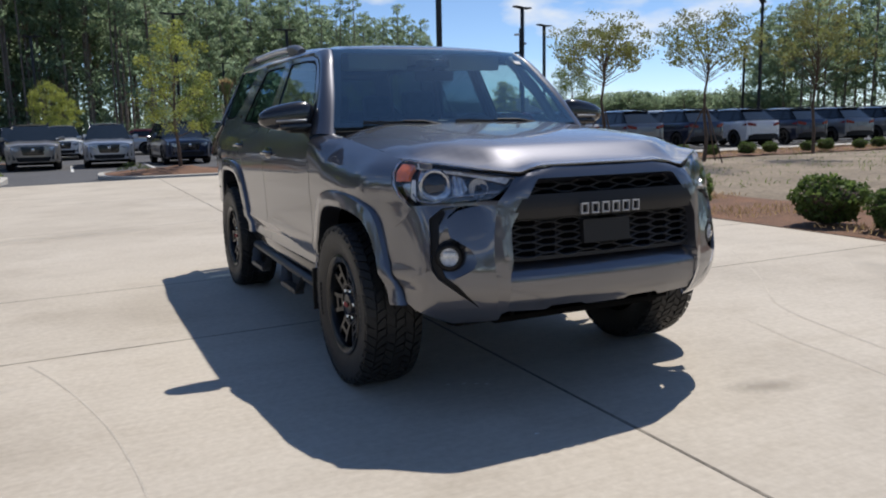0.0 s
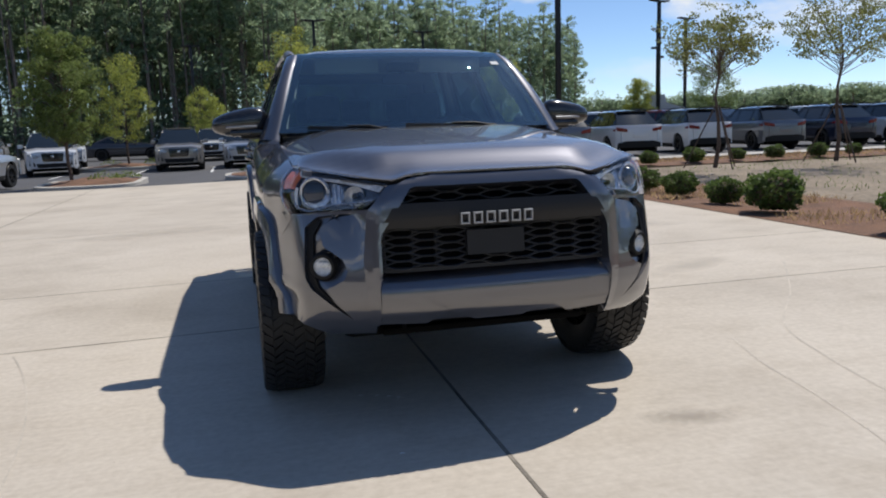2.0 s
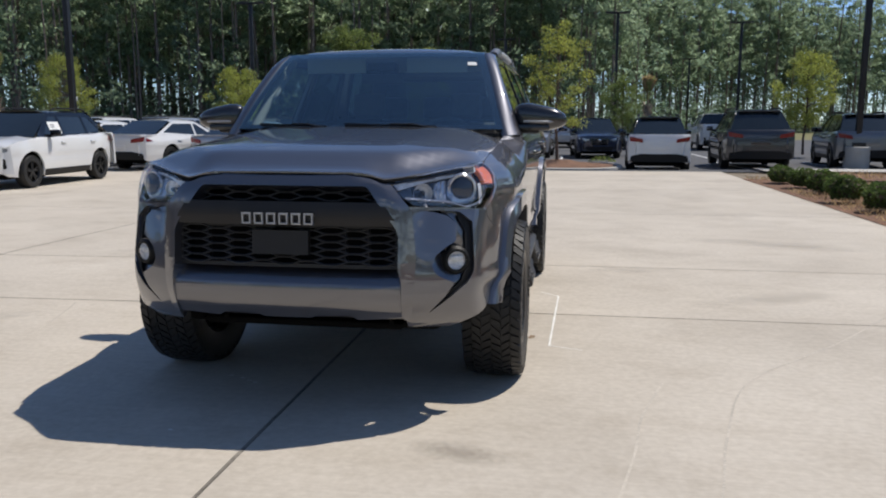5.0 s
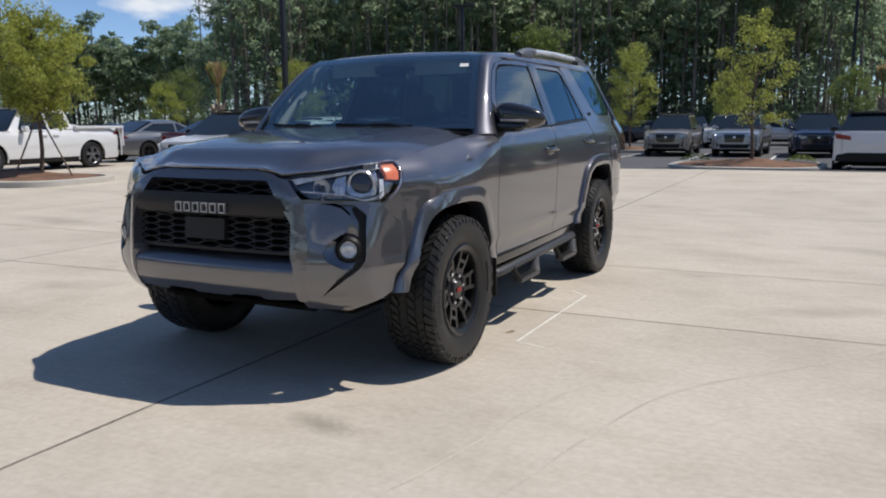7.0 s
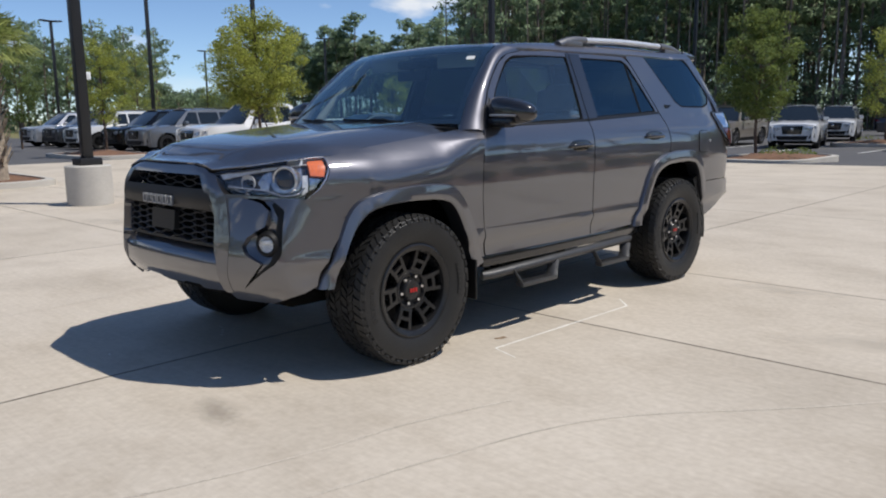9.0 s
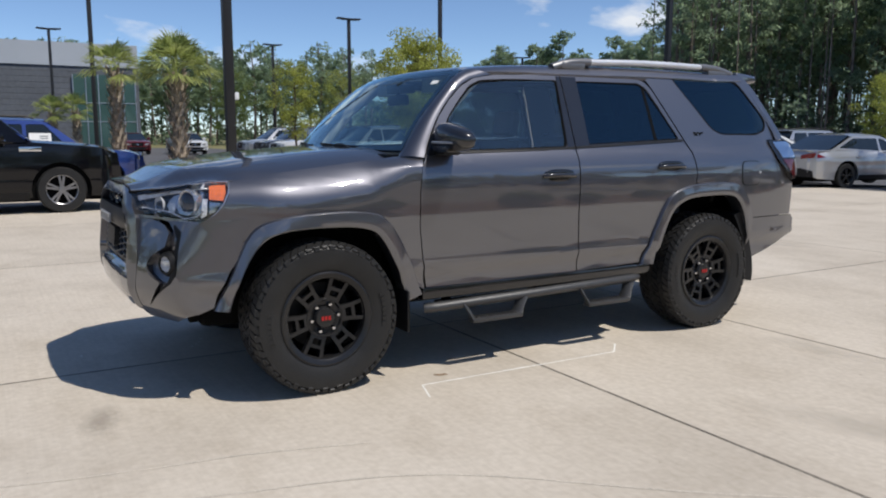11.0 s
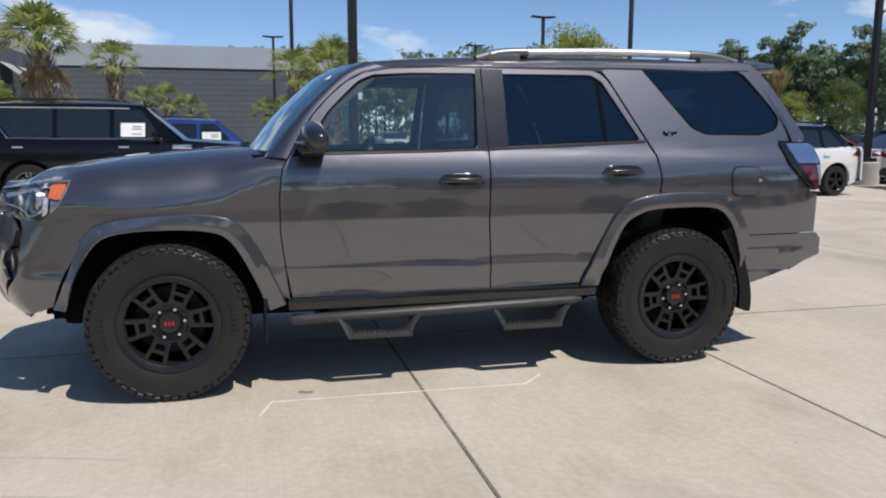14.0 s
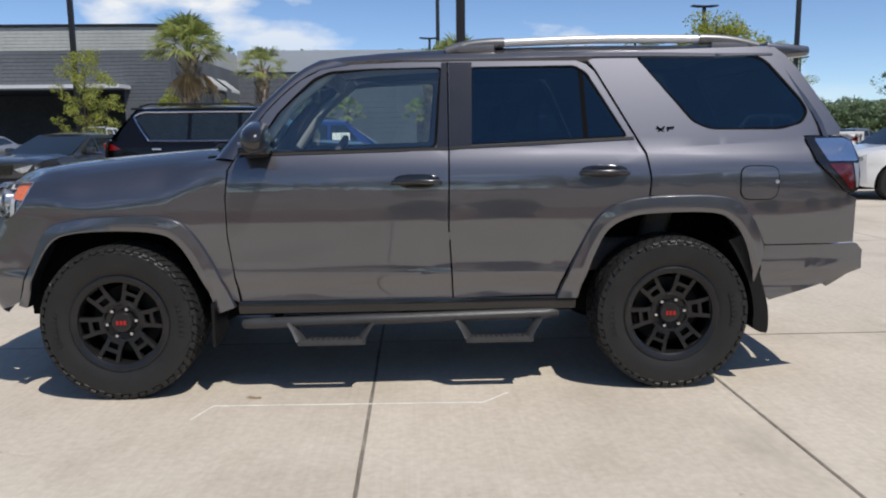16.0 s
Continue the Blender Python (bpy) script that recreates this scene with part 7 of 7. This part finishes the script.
def car_wheel(parent, x, y, r, w, dark):
    s = 1 if x > 0 else -1
    wh = part("wheel", revolve(bmesh.new(), [(r * 0.64, -w / 2), (r * 0.93, -w / 2), (r, -w * 0.32), (r, w * 0.32), (r * 0.93, w / 2), (r * 0.64, w / 2)], 24, "x", Matrix.Translation((x, y, r))), RUBBER, parent, "black tyre")
    bm = bmesh.new()
    revolve(bm, [(r * 0.66, w * 0.46 * s), (r * 0.61, w * 0.40 * s), (r * 0.58, -w * 0.2 * s)], 24, "x", Matrix.Translation((x, y, r)))
    for k in range(5):
        m = Matrix.Translation((x, y, r)) @ Matrix.Rotation(k * 1.2566, 4, "X")
        for a in (-0.16, 0.16):
            box(bm, min(s * w * 0.28, s * w * 0.42), max(s * w * 0.28, s * w * 0.42), -r * 0.045, r * 0.045, r * 0.1, r * 0.63, m=m @ Matrix.Rotation(a, 4, "X"))
    revolve(bm, [(r * 0.17, w * 0.30 * s), (r * 0.15, w * 0.44 * s), (0.001, w * 0.45 * s)], 12, "x", Matrix.Translation((x, y, r)))
    part("rim", bm, RIM_BLACK if dark else RIM_GREY, wh, "spoked alloy rim")
    part("wheel_back", revolve(bmesh.new(), [(r * 0.6, 0.0), (0.001, 0.0)], 16, "x", Matrix.Translation((x, y, r))), DARK, wh)


def build_car(shape, colour, label, category, m, roof_colour=None, dark_rims=True, sticker=False, group="parked cars"):
    L, W, H, WB, belt, bon, cowl, rf, rr, tail, R = SHAPES[shape]
    car = thing(category.replace(" ", "_"), label, "car" if shape != "pickup" else "pickup truck", group, m=m)
    P, half, yn, yt = PAINTS[colour], W / 2, -L / 2, L / 2
    RP = PAINTS[roof_colour] if roof_colour else P
    fa = yn + 0.19 * L if shape != "pickup" else yn + 0.17 * L
    ra = fa + WB
    zc = curve([0.25, 0.45, 0.70, belt - 0.08, belt + 0.02], [half - 0.05, half - 0.015, half, half - 0.025, half - 0.06])
    end_in = lambda y: 0.24 * max(0, (abs(y) - (L / 2 - 0.75)) / 0.75) ** 2.4

    def wid(y, z):
        w = zc(min(z, belt)) - end_in(y)
        if z > belt:
            w -= 0.40 * (z - belt) + 0.05
        return w - 0.012 * math.exp(-((z - 0.62) / 0.06) ** 2)

    def arch(yc):
        r = R + 0.075
        return [(yc + r * math.cos(a), max(0.24, R + r * math.sin(a))) for a in [math.pi * (1.08 - 1.16 * k / 12) for k in range(13)]]

    if shape == "sedan":
        tops = [(yn + 0.02, 0.62), (yn + 0.10, bon - 0.14), (yn + 0.45, bon - 0.05), (cowl, belt), (0, belt + 0.01), (tail, belt + 0.06), (yt - 0.06, belt + 0.03), (yt, 0.72)]
    elif shape == "pickup":
        tops = [(yn + 0.02, 0.70), (yn + 0.06, bon - 0.10), (yn + 0.40, bon - 0.01), (cowl, belt), (0.9, belt + 0.02), (0.91, belt + 0.12), (yt - 0.03, belt + 0.12), (yt, 0.72)]
    else:
        tops = [(yn + 0.02, 0.66), (yn + 0.07, bon - 0.14), (yn + 0.40, bon - 0.03), (cowl, belt), (0, belt + 0.02), (tail, belt + 0.07), (yt - 0.06, belt), (yt, 0.72)]
    low = [(yt - 0.03, 0.40), (yt - 0.25, 0.28)] + [p for p in arch(ra)[::-1]] + [(ra - R - 0.2, 0.26), (fa + R + 0.2, 0.26)] + arch(fa)[::-1] + [(yn + 0.22, 0.26), (yn + 0.04, 0.36)]
    for s in (1, -1):
        fl = lambda y, z, s=s: Vector((s * wid(y, z), y, z))
        sd = part("body_side", surface(tops + low, fl, (s, 0, 0), (), 0.14, 0.05), P, car)
        for yc in (fa, ra):
            part("wheel_well", boxed(min(s * 0.35, s * (half - 0.10)), max(s * 0.35, s * (half - 0.10)), yc - R - 0.07, yc + R + 0.07, 0.24, 2 * R + 0.09), DARK, car)
        part("sill_trim", surface([(fa + R + 0.10, 0.24), (ra - R - 0.10, 0.24), (ra - R - 0.10, 0.36), (fa + R + 0.10, 0.36)], lambda y, z, s=s: Vector((s * (wid(y, z) + 0.008), y, z)), (s, 0, 0), (), 0.5, 0.02), BLACK_PLASTIC, car, "black sill trim")
        # greenhouse side
        top = H - 0.07
        gh = [(cowl - 0.02, belt - 0.01), (rf - 0.06, top - 0.04), (rf + 0.15, top), (rr - 0.1, top), (rr + 0.08, top - 0.05), (tail - 0.02 if shape != "pickup" else tail, belt + 0.05), (0, belt)]
        y0, y1 = cowl + 0.30, (tail - 0.33 if shape != "pickup" else tail - 0.10)
        tb = top - 0.075
        ya, yb = rf + 0.12, rr - 0.02 if shape != "pickup" else rr - 0.08
        cuts = [0.06] if shape in ("sedan", "pickup") else [0.02, 0.98]
        lo = lambda y: belt + 0.03 + 0.02 * (y > 0.5)
        edges = [y0] + [c for c in cuts] + [y1]
        holes = []
        for i in range(len(edges) - 1):
            a, b = edges[i] + (0.035 if i else 0), edges[i + 1] - (0.035 if i < len(edges) - 2 else 0)
            ta = max(a, ya - 0.10) if i == 0 else a
            tb_ = min(b, yb) if i == len(edges) - 2 else b
            holes.append(round_corners([(a, lo(a)), (ta, tb), (tb_, tb), (b, lo(b) + (0.06 if i == len(edges) - 2 else 0))], 0.04, 2))
        if shape == "large_suv":
            holes[-1] = round_corners([(1.70, lo(1)), (2.02, tb - 0.10), (1.90, tb), (1.015, tb), (1.015, lo(1))], 0.03, 2)
        part("greenhouse_side", surface(gh, fl, (s, 0, 0), holes, 0.2, 0.02), RP if shape == "crossover" else P, car)
        for h in holes:
            part("window", surface(h, lambda y, z, s=s: Vector((s * (wid(y, z) - 0.010), y, z)), (s, 0, 0), (), 0.25, 0), CAR_GLASS, car)
        mir = part("door_mirror", boxed(min(s * (half + 0.0), s * (half + 0.19)), max(s * (half + 0.0), s * (half + 0.19)), cowl + 0.32, cowl + 0.45, belt, belt + 0.15, bevel=0.04), P if shape != "crossover" else RP, car)
        part("mirror_arm", boxed(min(s * (half - 0.12), s * (half + 0.05)), max(s * (half - 0.12), s * (half + 0.05)), cowl + 0.34, cowl + 0.42, belt - 0.01, belt + 0.05), BLACK_PLASTIC, mir)
        for c in cuts[:1] + [edges[-1] - 0.35]:
            part("door_handle", boxed(min(s * (half - 0.03), s * (half + 0.018)), max(s * (half - 0.03), s * (half + 0.018)), c - 0.30, c - 0.12, belt - 0.14, belt - 0.105, bevel=0.01), CHROME if shape == "large_suv" else P, car)
        if shape in ("suv", "large_suv", "crossover"):
            part("roof_rail", tube(bmesh.new(), [(s * (half - 0.32), rf + 0.2, H - 0.03), (s * (half - 0.32), rf + 0.35, H + 0.02), (s * (half - 0.33), rr - 0.2, H + 0.02), (s * (half - 0.33), rr, H - 0.03)], 0.02, 6), BLACK_PLASTIC if colour in ("black", "navy", "blue", "charcoal") or shape == "crossover" else MATTE_GREY, car)
        # lamps
        part("headlamp", surface(round_corners([(0.42 * half, bon - 0.22), (0.86 * half, bon - 0.11), (0.90 * half, bon - 0.20), (0.60 * half, bon - 0.30)], 0.02, 2), lambda x, z, s=s: Vector((s * x, yn - 0.012 + 0.30 * (x / half) ** 4 + 0.05 * max(0, (z - 0.75) / 0.25) ** 2, z)), (0, -1, 0), (), 0.1, 0.03), HEAD_CLEAR, car, "clear headlamp")
        part("tail_lamp", surface(round_corners([(0.50 * half, belt - 0.17), (0.90 * half, belt - 0.13), (0.93 * half, belt + 0.0), (0.52 * half, belt - 0.07)], 0.02, 2), lambda x, z, s=s: Vector((s * x, yt + 0.018 - 0.14 * (x / half) ** 4, z)), (0, 1, 0), (), 0.1, 0.06), TAIL_RED, car, "red tail lamp")
        part("tail_lamp", surface(round_corners([(yt - 0.42, belt - 0.12), (yt - 0.12, belt - 0.15), (yt - 0.10, belt - 0.02), (yt - 0.2, belt - 0.02)], 0.02, 2), lambda y, z, s=s: Vector((s * (wid(y, z) + 0.008), y, z)), (s, 0, 0), (), 0.1, 0.03), TAIL_RED, car, "red tail lamp")
        part("fog_lamp_pocket", surface(round_corners([(0.62 * half, 0.40), (0.86 * half, 0.42), (0.84 * half, 0.62), (0.70 * half, 0.58)], 0.03, 2), lambda x, z, s=s: Vector((s * x, yn - 0.008 + 0.30 * (x / half) ** 4, z)), (0, -1, 0), (), 0.1, 0.02), BLACK_PLASTIC, car)
    # bonnet, roof, glass, faces
    bz = curve([yn, yn + 0.10, yn + 0.45, cowl], [bon - 0.20, bon - 0.10, bon - 0.0, belt + 0.02])
    part("bonnet", surface([(-half + 0.10, yn + 0.12), (0, yn + 0.03), (half - 0.10, yn + 0.12), (half - 0.07, cowl), (-half + 0.07, cowl)], lambda x, y: Vector((x, y + 0.0, bz(y) - 0.06 * (x / half) ** 4 + 0.015 * math.exp(-((abs(x) - 0.45) / 0.1) ** 2))), (0, 0, 1), (), 0.15, 0.02), P, car)
    wr = wid(0, H - 0.07)
    rz = lambda x, y: Vector((x, y, H - 0.03 * ((y - (rf + rr) / 2) / ((rr - rf) / 2)) ** 2 - 0.06 * abs(x / wr) ** 4))
    part("roof", surface([(-wr, rf), (wr, rf), (wr, rr + 0.05), (-wr, rr + 0.05)], rz, (0, 0, 1), (), 0.2, 0.03), RP, car)
    wsx = lambda t: (half - 0.10) * (1 - t) + (wr + 0.01) * t
    scr = lambda x, t: Vector((x, cowl - 0.05 + (rf - cowl + 0.08) * t - 0.10 * (1 - (x / half) ** 2) * (1 - t), belt + 0.0 + (H - 0.06 - belt) * t))
    part("windscreen", surface([(-wsx(0), 0), (wsx(0), 0), (wsx(1), 1), (-wsx(1), 1)], scr, (0, -1, 1), (), 0.25, 0), CAR_GLASS, car, "dark windscreen")
    ty = tail if shape != "pickup" else rr + 0.16
    rsc = lambda x, t: Vector((x, ty + 0.02 + (rr - ty + 0.02) * t + 0.05 * (1 - (x / half) ** 2), belt + 0.06 + (H - 0.10 - belt - 0.02) * t))
    part("rear_window", surface([(-wsx(0) + 0.04, 0), (wsx(0) - 0.04, 0), (wsx(1) - 0.03, 1), (-wsx(1) + 0.03, 1)], rsc, (0, 1, 1), (), 0.25, 0), CAR_GLASS, car, "dark rear window")
    if shape == "sedan":
        part("boot_lid", surface([(-half + 0.10, tail), (half - 0.10, tail), (half - 0.16, yt - 0.02), (-half + 0.16, yt - 0.02)], lambda x, y: Vector((x, y, belt + 0.07 - 0.05 * (x / half) ** 4)), (0, 0, 1), (), 0.2, 0.03), P, car)
    elif shape == "pickup":
        bm = bmesh.new()
        box(bm, -half + 0.12, half - 0.12, tail, yt - 0.05, 0.5, belt - 0.25)
        part("load_bed", bm, BLACK_PLASTIC, car)
        part("bed_rail", boxed(-half + 0.02, -half + 0.12, 0.9, yt - 0.02, belt + 0.05, belt + 0.13, bevel=0.01), P, car)
        part("bed_rail", boxed(half - 0.12, half - 0.02, 0.9, yt - 0.02, belt + 0.05, belt + 0.13, bevel=0.01), P, car)
        part("tailgate", boxed(-half + 0.06, half - 0.06, yt - 0.06, yt, 0.62, belt + 0.13, bevel=0.015), P, car)
    else:
        part("spoiler", boxed(-wr + 0.05, wr - 0.05, rr - 0.02, rr + 0.20, H - 0.085, H - 0.045, bevel=0.015), RP, car)
    nz = lambda x, z: Vector((x, yn + 0.30 * abs(x / half) ** 4 + 0.05 * max(0, (z - 0.75) / 0.25) ** 2, z))
    ztop = bon - 0.06
    part("front_face", surface([(-half + 0.04, 0.32), (half - 0.04, 0.32), (half - 0.07, ztop - 0.05), (0.5 * half, ztop), (-0.5 * half, ztop), (-half + 0.07, ztop - 0.05)], nz, (0, -1, 0), (), 0.12, 0.04), P, car)
    gr = part("grille", surface(round_corners([(-0.42 * half, bon - 0.12), (0.42 * half, bon - 0.12), (0.36 * half, 0.56), (-0.36 * half, 0.56)], 0.04, 2), lambda x, z: nz(x, z) - Vector((0, 0.014, 0)), (0, -1, 0), (), 0.15, 0.03), GLOSS_BLACK, car, "black front grille")
    for k in range(4):
        z = 0.62 + k * (bon - 0.80) / 3.4
        part("grille_bar", boxed(-0.36 * half, 0.36 * half, yn - 0.022, yn - 0.010, z, z + 0.014), MATTE_GREY, gr)
    part("grille_emblem", revolve(bmesh.new(), [(0.055, 0.0), (0.055, -0.014), (0.042, -0.018), (0.0001, -0.018)], 16, "y", Matrix.Translation((0, yn - 0.014, bon - 0.24))), CHROME, gr, "round bright emblem shape")
    part("bumper_intake", surface(round_corners([(-0.62 * half, 0.50), (0.62 * half, 0.50), (0.54 * half, 0.34), (-0.54 * half, 0.34)], 0.03, 2), lambda x, z: nz(x, z) - Vector((0, 0.012, 0)), (0, -1, 0), (), 0.2, 0.02), BLACK_PLASTIC, car, "black lower intake")
    tz = lambda x, z: Vector((x, yt - 0.14 * abs(x / half) ** 4 - (0.9 * max(0, z - belt) + 0.05 * max(0, z - 0.75)), z))
    part("rear_face", surface([(-half + 0.04, 0.34), (half - 0.04, 0.34), (half - 0.06, belt + 0.06), (-half + 0.06, belt + 0.06)], tz, (0, 1, 0), (), 0.12, 0.04), P, car)
    part("rear_bumper_trim", surface(round_corners([(-half + 0.10, 0.32), (half - 0.10, 0.32), (half - 0.12, 0.48), (0.5, 0.54), (-0.5, 0.54), (-half + 0.12, 0.48)], 0.03, 2), lambda x, z: tz(x, z) + Vector((0, 0.02, 0)), (0, 1, 0), (), 0.2, 0.03), BLACK_PLASTIC, car, "black rear bumper trim")
    part("plate_recess", boxed(-0.26, 0.26, yt - 0.02, yt + 0.012, belt - 0.36, belt - 0.22, bevel=0.008), P, car)
    part("underbody", boxed(-half + 0.25, half - 0.25, yn + 0.25, yt - 0.25, 0.20, 0.45), DARK, car)
    for x in (-half + 0.13, half - 0.13):
        for y in (fa, ra):
            car_wheel(car, x, y, R, 0.23, dark_rims)
    if shape == "large_suv":
        for s in (1, -1):
            line = [(y0, lo(y0) - 0.012), (0.2, belt + 0.02), (1.62, belt + 0.032), (1.76, belt + 0.06), (2.03, tb - 0.12), (2.02, tb - 0.05), (1.88, tb + 0.012), (1.5, tb + 0.016), (0.2, tb + 0.016), (ya + 0.1, tb + 0.012)]
            part("window_trim", tube(bmesh.new(), [(s * (wid(y, z) + 0.006), y, z) for y, z in smooth_line(line, 4)], 0.016, 6), CHROME, car, "chrome trim round the side windows")
            part("fender_vent", boxed(min(s * (half - 0.02), s * (half + 0.012)), max(s * (half - 0.02), s * (half + 0.012)), cowl - 0.22, cowl + 0.12, belt - 0.16, belt - 0.08, bevel=0.01), CHROME, car, "chrome fender vent")
    if sticker:
        for s in (1, -1):
            w = surface([(cowl + 0.60, belt + 0.06), (cowl + 1.02, belt + 0.06), (cowl + 1.02, belt + 0.31), (cowl + 0.60, belt + 0.31)], lambda y, z, s=s: Vector((s * (wid(y, z) - 0.004), y, z)), (s, 0, 0), (), 0.5, 0)
            st = part("price_sheet", w, PAPER, car, "white paper sheet in the window")
            for k in (0, 2, 3):
                part("print_bar", surface([(cowl + 0.66, belt + 0.10 + 0.045 * k), (cowl + 0.82, belt + 0.10 + 0.045 * k), (cowl + 0.82, belt + 0.118 + 0.045 * k), (cowl + 0.66, belt + 0.118 + 0.045 * k)], lambda y, z, s=s: Vector((s * (wid(y, z) - 0.001), y, z)), (s, 0, 0), (), 0.5, 0), INK, st)
    return car


def place(x, y, heading):
    """heading: degrees the nose is turned from -y, counter-clockwise seen from above."""
    return pose(x, y, ground_z(x, y), 0, 0, heading)


G1, G2, G3 = "cars across the lot", "cars behind the planted bed", "cars on the building side"
MASTERS = {}


def park(shape, colour, x, y, heading, label, group, category="parked_car", **k):
    key = (shape, colour, k.get("roof_colour"), k.get("sticker"))
    if key in MASTERS:
        c = copy_thing(MASTERS[key], place(x, y, heading))
        return tagged(c, label, group=group)
    MASTERS[key] = build_car(shape, colour, label, category, place(x, y, heading), group=group, **k)
    return MASTERS[key]


# row facing the apron across the lot
park("suv", "beige", -3.3, 30.6, 2, "warm grey crossover SUV facing the apron", G1, dark_rims=False)
park("suv", "silver", -0.6, 30.9, -2, "pale silver SUV facing the apron", G1, dark_rims=False)
park("suv", "navy", 2.1, 31.0, 4, "dark blue SUV facing the apron beside the island", G1)
park("suv", "white", -8.3, 30.6, 14, "white crossover SUV facing the apron", G1)
park("suv", "beige", -11.6, 31.5, 0, "warm grey crossover SUV facing the apron", G1)
park("suv", "navy", -4.6, 44.0, 12, "dark blue SUV farther out in the lot", G1)
park("sedan", "charcoal", -7.5, 47.0, 90, "charcoal sedan far out in the lot", G1)
park("suv", "white", -2.3, 40.5, 0, "white SUV farther out in the lot", G1)
park("suv", "white", 4.9, 41.5, 180, "white SUV seen from behind farther out", G1)
park("pickup", "white", 8.2, 38.0, 180, "white pickup seen from behind farther out", G1, dark_rims=False)
park("sedan", "red", 2.4, 46.0, 90, "dark red sedan far out in the lot", G1)
park("sedan", "silver", 0.5, 44.0, 80, "silver sedan far out in the lot", G1)
park("suv", "white", -9.3, 38.5, 12, "white SUV farther out in the lot", G1)
park("sedan", "white", -10.8, 18.5, 170, "white sedan seen from behind with red lamps", G1)
park("sedan", "silver", -8.35, 19.3, 171, "silver sedan seen from behind with red lamps", G1)
park("suv", "silver", -15.0, 27.0, 174, "silver SUV behind white sedans", G1)
park("suv", "white", -18.2, 27.5, 174, "white SUV behind white sedans", G1)
park("suv", "beige", -13.8, 33.0, 174, "warm grey SUV behind white sedans", G1)
park("suv", "charcoal", -21.5, 27.5, 174, "charcoal SUV behind white sedans", G1)
for k, (c, lab) in enumerate((("white", "white"), ("charcoal", "charcoal"), ("red", "dark red"), ("silver", "silver"), ("navy", "dark blue"), ("white", "white"), ("grey", "mid grey"), ("charcoal", "charcoal"))):
    park("sedan", c, -23.0 - 3.0 * k, 33.0 - 0.9 * k, 200, lab + " sedan in a far row of cars", G1)
    park("suv", ("white", "grey", "charcoal", "navy")[k % 4], -14.0 - 3.2 * k, 43.0 - 0.8 * k, 190, ("white", "mid grey", "charcoal", "dark blue")[k % 4] + " SUV in a distant row of cars", G1)

# row behind the planted bed, tails towards the apron
park("crossover", "white", 3.65, 20.6, 177, "white crossover with black roof seen from behind", G2, roof_colour="black")
park("suv", "charcoal", 6.4, 21.2, 177, "charcoal SUV seen from behind", G2)
park("crossover", "grey", 9.7, 22.2, 174, "grey crossover seen from behind", G2, roof_colour="black")
park("crossover", "white", 12.4, 22.4, 174, "white crossover with black roof seen from behind", G2, roof_colour="black")
park("crossover", "white", 15.4, 22.8, 174, "white crossover with black roof seen from behind", G2, roof_colour="black")
park("crossover", "grey", 18.3, 22.6, 174, "grey crossover seen from behind", G2, roof_colour="black")
park("crossover", "navy", 21.2, 22.4, 174, "dark blue crossover seen from behind", G2, roof_colour="black")
park("crossover", "white", 24.1, 22.2, 174, "white crossover with black roof seen from behind", G2, roof_colour="black")
park("crossover", "navy", 27.0, 22.2, 174, "dark blue crossover seen from behind", G2, roof_colour="black")
park("crossover", "grey", 30.0, 22.2, 174, "grey crossover seen from behind", G2, roof_colour="black")
park("crossover", "grey", 33.0, 22.2, 174, "grey crossover seen from behind", G2, roof_colour="black")
for k in range(7):
    park("suv", ("charcoal", "white", "red", "grey", "navy", "white", "charcoal")[k], 13.5 + 3.1 * k, 31.5, 20, ("charcoal", "white", "dark red", "mid grey", "dark blue", "white", "charcoal")[k] + " SUV parked beyond the planted bed", G2)

# building side
park("crossover", "white", -10.55, 11.7, 4, "white crossover with black roof and price sheet in window", G3, roof_colour="black", sticker=True)
park("large_suv", "black", -11.45, -1.92, 180, "large black SUV with chrome window trim and price sheet", G3, sticker=True, dark_rims=False)
park("suv", "blue", -14.9, -0.6, 180, "bright blue SUV behind the large black SUV", G3, sticker=True)
park("sedan", "charcoal", -14.4, -6.9, 80, "dark sedan near the building", G3)
park("pickup", "white", -18.3, 11.6, 0, "white pickup facing the apron", G3, dark_rims=False)
park("suv", "grey", -25.8, 13.0, 3, "grey SUV beside the white pickup", G3)
park("suv", "black", -29.0, 13.4, 3, "black SUV beside the grey one", G3)
park("suv", "white", -32.6, 13.2, 3, "white SUV farther along the row", G3)
park("suv", "charcoal", -35.8, 13.4, 3, "charcoal SUV farther along the row", G3)
park("suv", "silver", -39.0, 13.4, 3, "silver SUV farther along the row", G3)
park("sedan", "red", -15.7, 17.5, 172, "dark red sedan beside the white crossover", G3)
park("sedan", "grey", -19.3, 17.8, 172, "mid grey sedan beside the white crossover", G3)
park("sedan", "white", -13.6, 19.4, 172, "white sedan beside the white crossover", G3)
park("sedan", "red", -52.0, 7.4, 90, "dark red car by the storefront", G3)
park("sedan", "white", -50.0, 10.6, 90, "white car by the storefront", G3)
park("pickup", "white", -33.0, -13.5, 90, "white pickup by the service bay", G3)
park("sedan", "silver", -30.0, -17.5, 90, "silver sedan by the service bay", G3)
